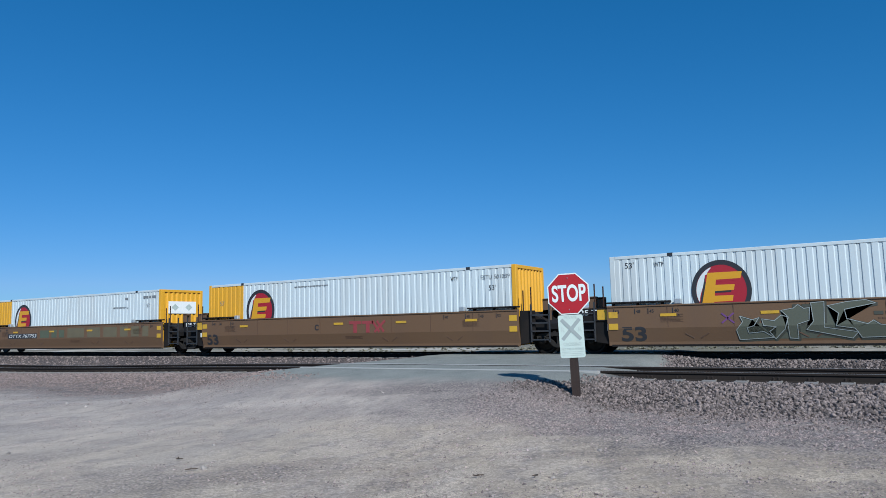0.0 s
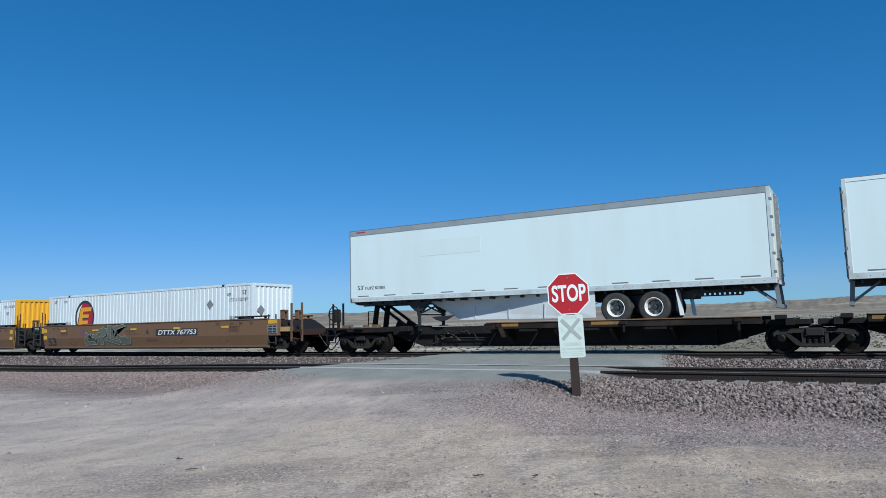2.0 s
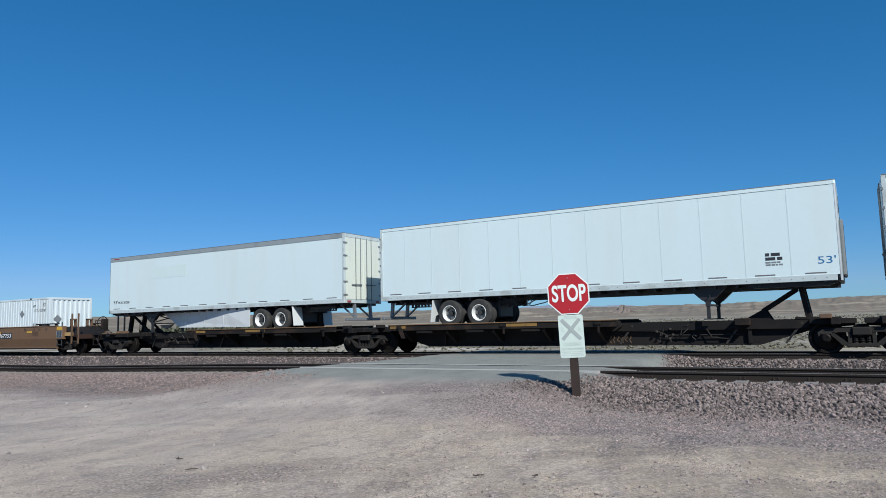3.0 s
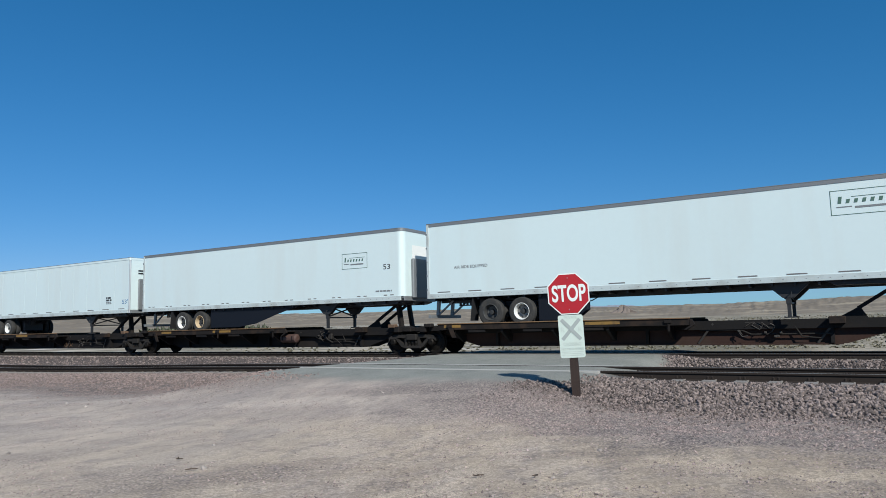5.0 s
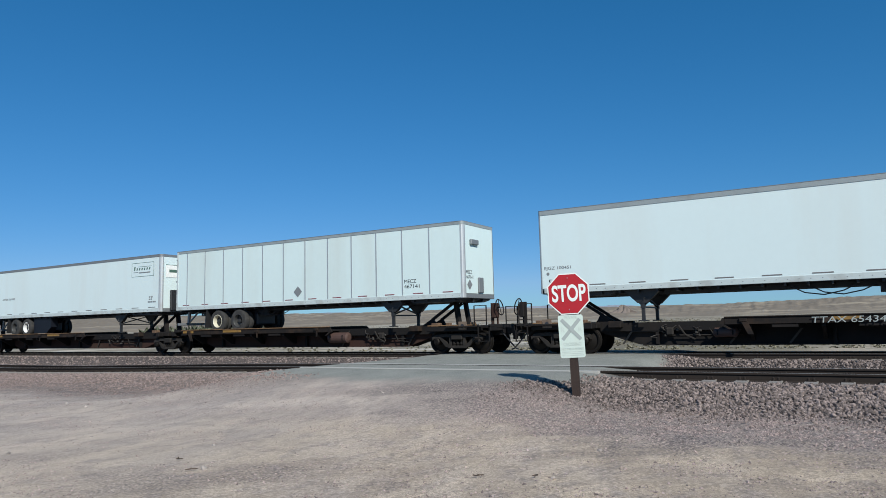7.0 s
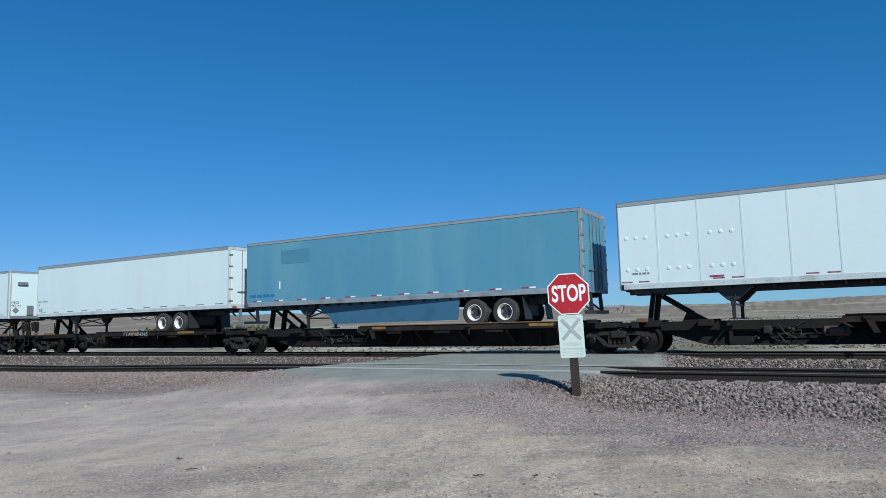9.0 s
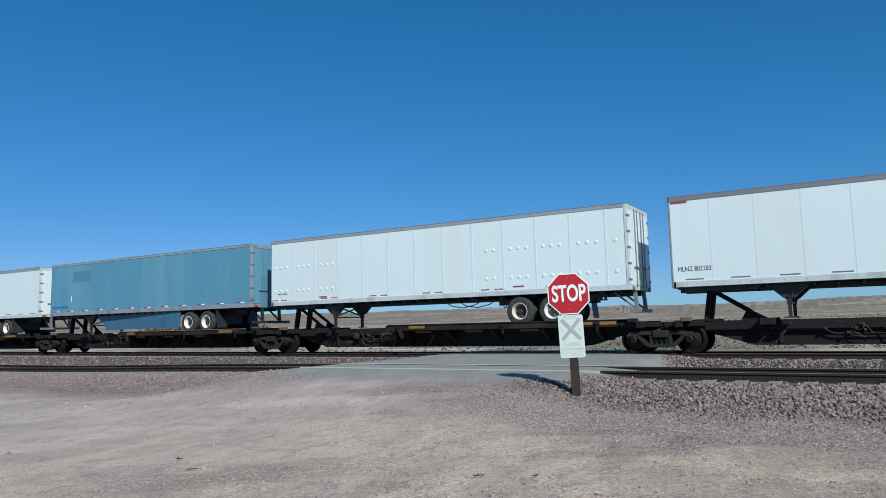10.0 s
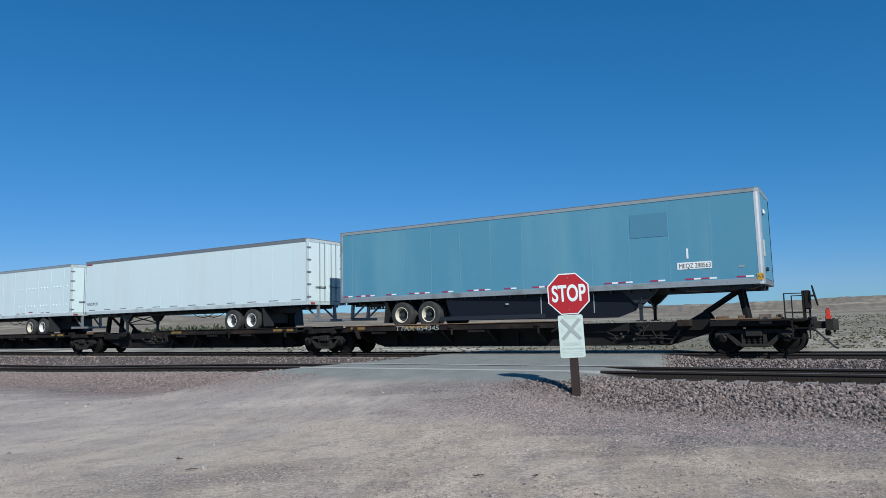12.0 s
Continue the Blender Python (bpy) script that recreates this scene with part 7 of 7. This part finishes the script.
def build_trailers():
    Y = -1.288
    t, m, h = trailer(-82.80, -66.75, -1, (-71.62, -70.37), WHITE, "plain white trailer with white side skirt on a spine car", skirt="white", round_nose=0.10, top=RAIL_GREY, zt=5.05, gear=3.21, rail=0.20, flap=SKIRT_WHITE, door=DOOR_CREAM)
    writing(t, "53'", 0.25, -h + 0.42, 2.60, INK, 0.34)
    writing(t, "MUPZ 802881", 0.17, -h + 0.82, 2.60, INK, 0.98)
    part("paint_patch", boxes((-79.25 - m, -76.6 - m, Y - 0.002, Y + 0.003, 3.78, 4.38)), WHITE_AGED, t, "faint yellowed patch on the white side")
    part("maker_badge", boxes((-h + 0.42, -h + 0.85, -1.306, -1.301, 4.95, 5.0)), INK_RED, t, "small red badge on the top rail")
    part("nose_lamp_panel", boxes((-h - 0.03, -h + 0.02, -1.1, -0.7, 4.35, 4.6)), DARK_RAIL, t)

    t, m, h = trailer(-64.85, -48.69, 1, (-61.70, -60.44), WHITE, "white trailer with blue size mark and corner strip", tape="grey", flap=SKIRT_WHITE, round_nose=0.06, seams=(1.17, 1.245, 0.016), seam_mat=SEAM, zt=5.0, top=WHITE, gear=3.75)
    writing(t, "53'", 0.30, h - 0.62, 2.60, INK_BLUE, 0.46)
    mark(t, h - 1.98, 2.62, 0.46, 0.045, INK_GREY, Y, "company_bars", rows=2, gap=0.6)
    mark(t, h - 1.98, 2.78, 0.46, 0.09, INK, Y, "company_bars", rows=2, gap=0.4)
    bm = boxes(*[(h + 0.003, h + 0.008, -0.8, 0.0, z, z + 0.07) for z in (4.3, 4.16)])
    part("company_bars", bm, INK, t)
    part("nose_unit", boxes((h + 0.0, h + 0.10, -0.8, 0.8, 2.25, 3.9), bev=0.03), DARK_RAIL, t, "grey nose panel")

    t, m, h = trailer(-47.56, -31.42, 1, (-44.57, -43.28), WHITE, "white trailer with framed company board and black curved fairing", tape="twin", round_nose=0.24, skirt="curved", zt=4.99, corner=None, rust_rims=(1,), top=DARK_RAIL, gear=4.16)
    leasing_board(t, h - 3.08, 3.50, 1.32, 0.64)
    writing(t, "53", 0.30, h - 0.98, 3.38, INK, 0.34)
    mark(t, h - 1.35, 2.48, 0.8, 0.06, INK_GREY, Y)
    bm = boxes((h + 0.003, h + 0.006, -0.6, 0.9, 3.75, 4.35))
    part("nose_board", bm, WHITE_TAPE, t)
    part("nose_unit", boxes((h, h + 0.12, -0.7, 0.7, 2.2, 3.8), bev=0.03), DARK_RAIL, t, "grey nose panel")

    t, m, h = trailer(-30.28, -14.15, 1, (-27.60, -26.36), WHITE, "white trailer with green framed company board", tape="grey", round_nose=0.16, zt=5.0, dark_rims=(0,), skirt="box", gear=3.65)
    leasing_board(t, h - 2.35, 3.95, 1.78, 0.72)
    writing(t, "AIR RIDE EQUIPPED", 0.15, -h + 1.2, 3.20, INK_GREY, 1.42, bold=0.002)
    writing(t, "53'", 0.26, h - 0.92, 2.72, INK_GREY, 0.30, bold=0.006)
    mark(t, h - 0.98, 2.58, 0.62, 0.07, INK_GREY, Y)
    part("nose_unit", boxes((h, h + 0.14, -0.75, 0.75, 2.15, 3.2), bev=0.03), BLACK, t, "dark nose panel with couplings")
    part("nose_board", boxes((h + 0.002, h + 0.006, -1.0, 0.6, 3.85, 4.5)), WHITE_TAPE, t, "white company board on the nose")
    part("nose_board_bars", boxes((h + 0.006, h + 0.009, -0.8, 0.4, 4.1, 4.25)), INK_SAGE, t)
    part("nose_board_rim", boxes((h + 0.006, h + 0.009, -1.0, 0.6, 4.47, 4.5)), INK_SAGE, t)

    t, m, h = trailer(-12.90, 3.38, 1, (-10.0, -8.62), WHITE_WORN, "worn white trailer with upright ribs on a spine car", tape="dull", seams=(0.74, 1.274, 0.028), seam_mat=ALU, round_nose=0.14, top=RAIL_GREY, zt=5.0, dark_rims=(1,), gear=3.5, cream_rims=(0,))
    writing(t, "MECZ", 0.21, h - 2.72, 2.76, INK, 0.55)
    writing(t, "467141", 0.21, h - 2.72, 2.56, INK, 0.72)
    bm = bmesh.new()
    x, z, k = -4.93 - m, 2.68, 0.24
    prism(bm, [(x - k, z), (x, z - k), (x + k, z), (x, z + k)], -1.296, -1.290)
    part("placard", bm, INK_GREY, t, "grey diamond placard")
    part("nose_lamp_panel", boxes((h, h + 0.10, -0.8, -0.2, 4.15, 4.35), bev=0.02), DARK_RAIL, t)
    part("nose_unit", boxes((h, h + 0.06, -0.2, 0.2, 2.3, 2.9), bev=0.02), DARK_RAIL, t, "grey coupling box on the nose")
    for k in range(2):
        lettering("marking", ("MECZ", "467141")[k], 0.19, Matrix.Translation((h + 0.004, -1.12, 3.02 - 0.19 * k)) @ pose(0, 0, 0, 0, 0, 90), INK_GREY, t, "", (0.45, 0.55)[k])
    bm = bmesh.new()
    prism(bm, [(-0.85 - 0.2, 2.6), (-0.85, 2.4), (-0.85 + 0.2, 2.6), (-0.85, 2.8)], h + 0.003, h + 0.006, "yz")
    part("placard", bm, INK_GREY, t, "grey diamond placard")

    t, m, h = trailer(6.45, 22.58, -1, (17.77, 19.01), WHITE, "plain white trailer with dark lettering on a spine car", tape="grey", rail=0.15, round_nose=0.08, zt=5.02, top=RAIL_GREY, gear=3.46)
    writing(t, "EJGZ 100451", 0.145, -h + 0.16, 2.93, INK_GREY, 0.98, bold=0.001)
    writing(t, "53'", 0.26, -h + 0.30, 2.40, INK, 0.33)
    bm = bmesh.new()
    lathe(bm, [(-1.292, 0.055), (-1.287, 0.055)], 16, "y", (-h + 0.30, 0, 2.78))
    part("round_mark", bm, INK_GREY, t)

    t, m, h = trailer(23.67, 39.82, -1, (35.55, 36.80), BLUE, "faded blue trailer with dark patch on a spine car", tape="red", rail=0.10, round_nose=0.10, skirt="blue", top=RAIL_GREY, zt=5.01, gear=3.47)
    part("paint_patch", boxes((25.85 - m, 27.55 - m, Y - 0.003, Y, 3.95, 4.55)), BLUE_PATCH, t, "darker painted-out patch")
    part("tape_mark", boxes((25.75 - m, 25.82 - m, Y - 0.006, Y - 0.002, 2.85, 3.2)), WHITE_TAPE, t)
    mark(t, 23.95 - m, 2.52, 1.5, 0.13, INK_BLUE, Y, "serial_bar")
    part("rear_panel", boxes((h + 0.03, h + 0.036, -0.7, 0.9, 2.1, 3.6)), BLUE_PATCH, t)

    t, m, h = trailer(41.05, 57.22, -1, (53.20, 54.45), WHITE, "white trailer with round plugs in its side panels", tape="pairs", rail=0.12, seams=(1.31, 1.283, 0.026), seam_mat=SEAM, round_nose=0.06, zt=4.99, cream_rims=(0,), top=RAIL_GREY, gear=3.43)
    for x0, n in ((41.35, 3), (42.67, 3), (43.98, 3), (51.93, 2), (52.92, 3), (54.19, 3), (55.50, 3), (56.80, 1)):
        for k in range(n):
            for z in (3.78, 2.74):
                bm = bmesh.new()
                lathe(bm, [(-1.302, 0.02), (-1.300, 0.045), (-1.292, 0.062), (-1.284, 0.068)], 12, "y", (x0 - m + k * 0.315, 0, z))
                part("plug", bm, WHITE, t)
    for y0, y1, z0, z1 in ((-1.0, -0.2, 4.1, 4.125), (-1.0, -0.2, 4.5, 4.525), (-1.0, -0.975, 4.125, 4.5), (-0.225, -0.2, 4.125, 4.5)):
        part("door_board_rim", boxes((h + 0.012, h + 0.016, y0, y1, z0, z1)), INK_SAGE, t)
    for x in (43.9, 53.0):
        part("red_dash", boxes((x - m, x - m + 0.42, -1.296, -1.291, 2.38, 2.43)), RED_TAPE, t)
    mark(t, 41.50 - m, 2.58, 0.55, 0.06, INK_GREY, Y, "serial_bar")

    t, m, h = trailer(58.54, 74.76, -1, (70.10, 71.36), WHITE, "white panelled trailer with dark lettering and red badge", tape="grey", rail=0.14, seams=(1.27, 1.285, 0.015), seam_mat=SEAM, round_nose=0.08, zt=5.0, gear=3.32)
    writing(t, "MLNZ 802283", 0.21, -h + 0.22, 2.60, INK, 1.0)
    part("maker_badge", boxes((-h + 0.12, -h + 0.62, Y - 0.006, Y, 4.78, 4.85)), INK_RED, t, "small red badge")

    t, m, h = trailer(76.60, 92.80, 1, (79.63, 80.88), BLUE, "faded blue trailer with black side skirt on the last spine car", tape="mixed", seams=(0.605, 1.285, 0.010), seam_mat=BLUE_PALE, round_nose=0.16, skirt="black", top=RAIL_GREY, zt=5.03, gear=3.84, cream_rims=(0, 1))
    part("paint_patch", boxes((88.83 - m, 90.05 - m, Y - 0.008, Y - 0.004, 3.78, 4.55)), BLUE_PATCH, t, "darker painted-out patch")
    part("number_board", boxes((90.28 - m, 91.32 - m, Y - 0.008, Y - 0.004, 2.66, 2.88)), WHITE_TAPE, t, "white number board")
    writing(t, "MEQZ 288563", 0.21, 90.33 - m, 2.695, INK, 0.95).location.y = -0.009
    part("tape_mark", boxes((90.58 - m, 90.64 - m, Y - 0.008, Y - 0.002, 3.0, 3.32)), WHITE_TAPE, t)
    part("nose_marker", boxes((h + 0.0, h + 0.05, -0.75, -0.35, 4.28, 4.42), bev=0.02), WHITE_TAPE, t)
    part("cream_sticker", boxes((h + 0.0, h + 0.012, -1.05, -0.78, 2.95, 3.45)), make_mat("cream_plate", (0.60, 0.56, 0.42), 0.5, vary=0.1, bump=0), t)
    part("size_sticker", boxes((h - 0.20, h - 0.03, -1.308, -1.303, 2.22, 2.42)), YELLOW, t, "yellow size sticker")
    lettering("size_mark", "53", 0.15, pose(h - 0.19, -1.310, 2.265), INK, t, "", 0.15)
    bm = bmesh.new()
    lathe(bm, [(-1.293, 0.10), (-1.288, 0.10)], 20, "y", (0, 0, 0))
    bmesh.ops.scale(bm, vec=(1, 1, 0.35), verts=bm.verts)
    bmesh.ops.translate(bm, vec=(h - 0.62, 0, 2.66), verts=bm.verts)
    part("oval_badge", bm, ALU, t, "small oval badge")
    part("skirt_band", boxes((-4.3, 1.0, -1.226, -1.221, 1.25, 1.40)), make_mat("skirt_flap", (0.016, 0.019, 0.027), 0.5, vary=0.2, bump=0.02), t, "rubber lower flap of the skirt")
    part("nose_unit", boxes((h, h + 0.07, -0.75, -0.6, 2.5, 2.62), bev=0.02), BLACK, t)


build_containers()
build_well_cars()
build_spine_cars()
build_trailers()


def motions():
    """The train runs along -x, slowing a little; its wheels roll."""
    times = [0.5 * k for k in range(25)]
    for ob, s in MOVING:
        walk(ob, [(t, pose(s - travel(t), 0, 0)) for t in times])
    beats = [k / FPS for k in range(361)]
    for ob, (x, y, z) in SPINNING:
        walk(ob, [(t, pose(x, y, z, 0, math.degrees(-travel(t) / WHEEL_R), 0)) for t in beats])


motions()
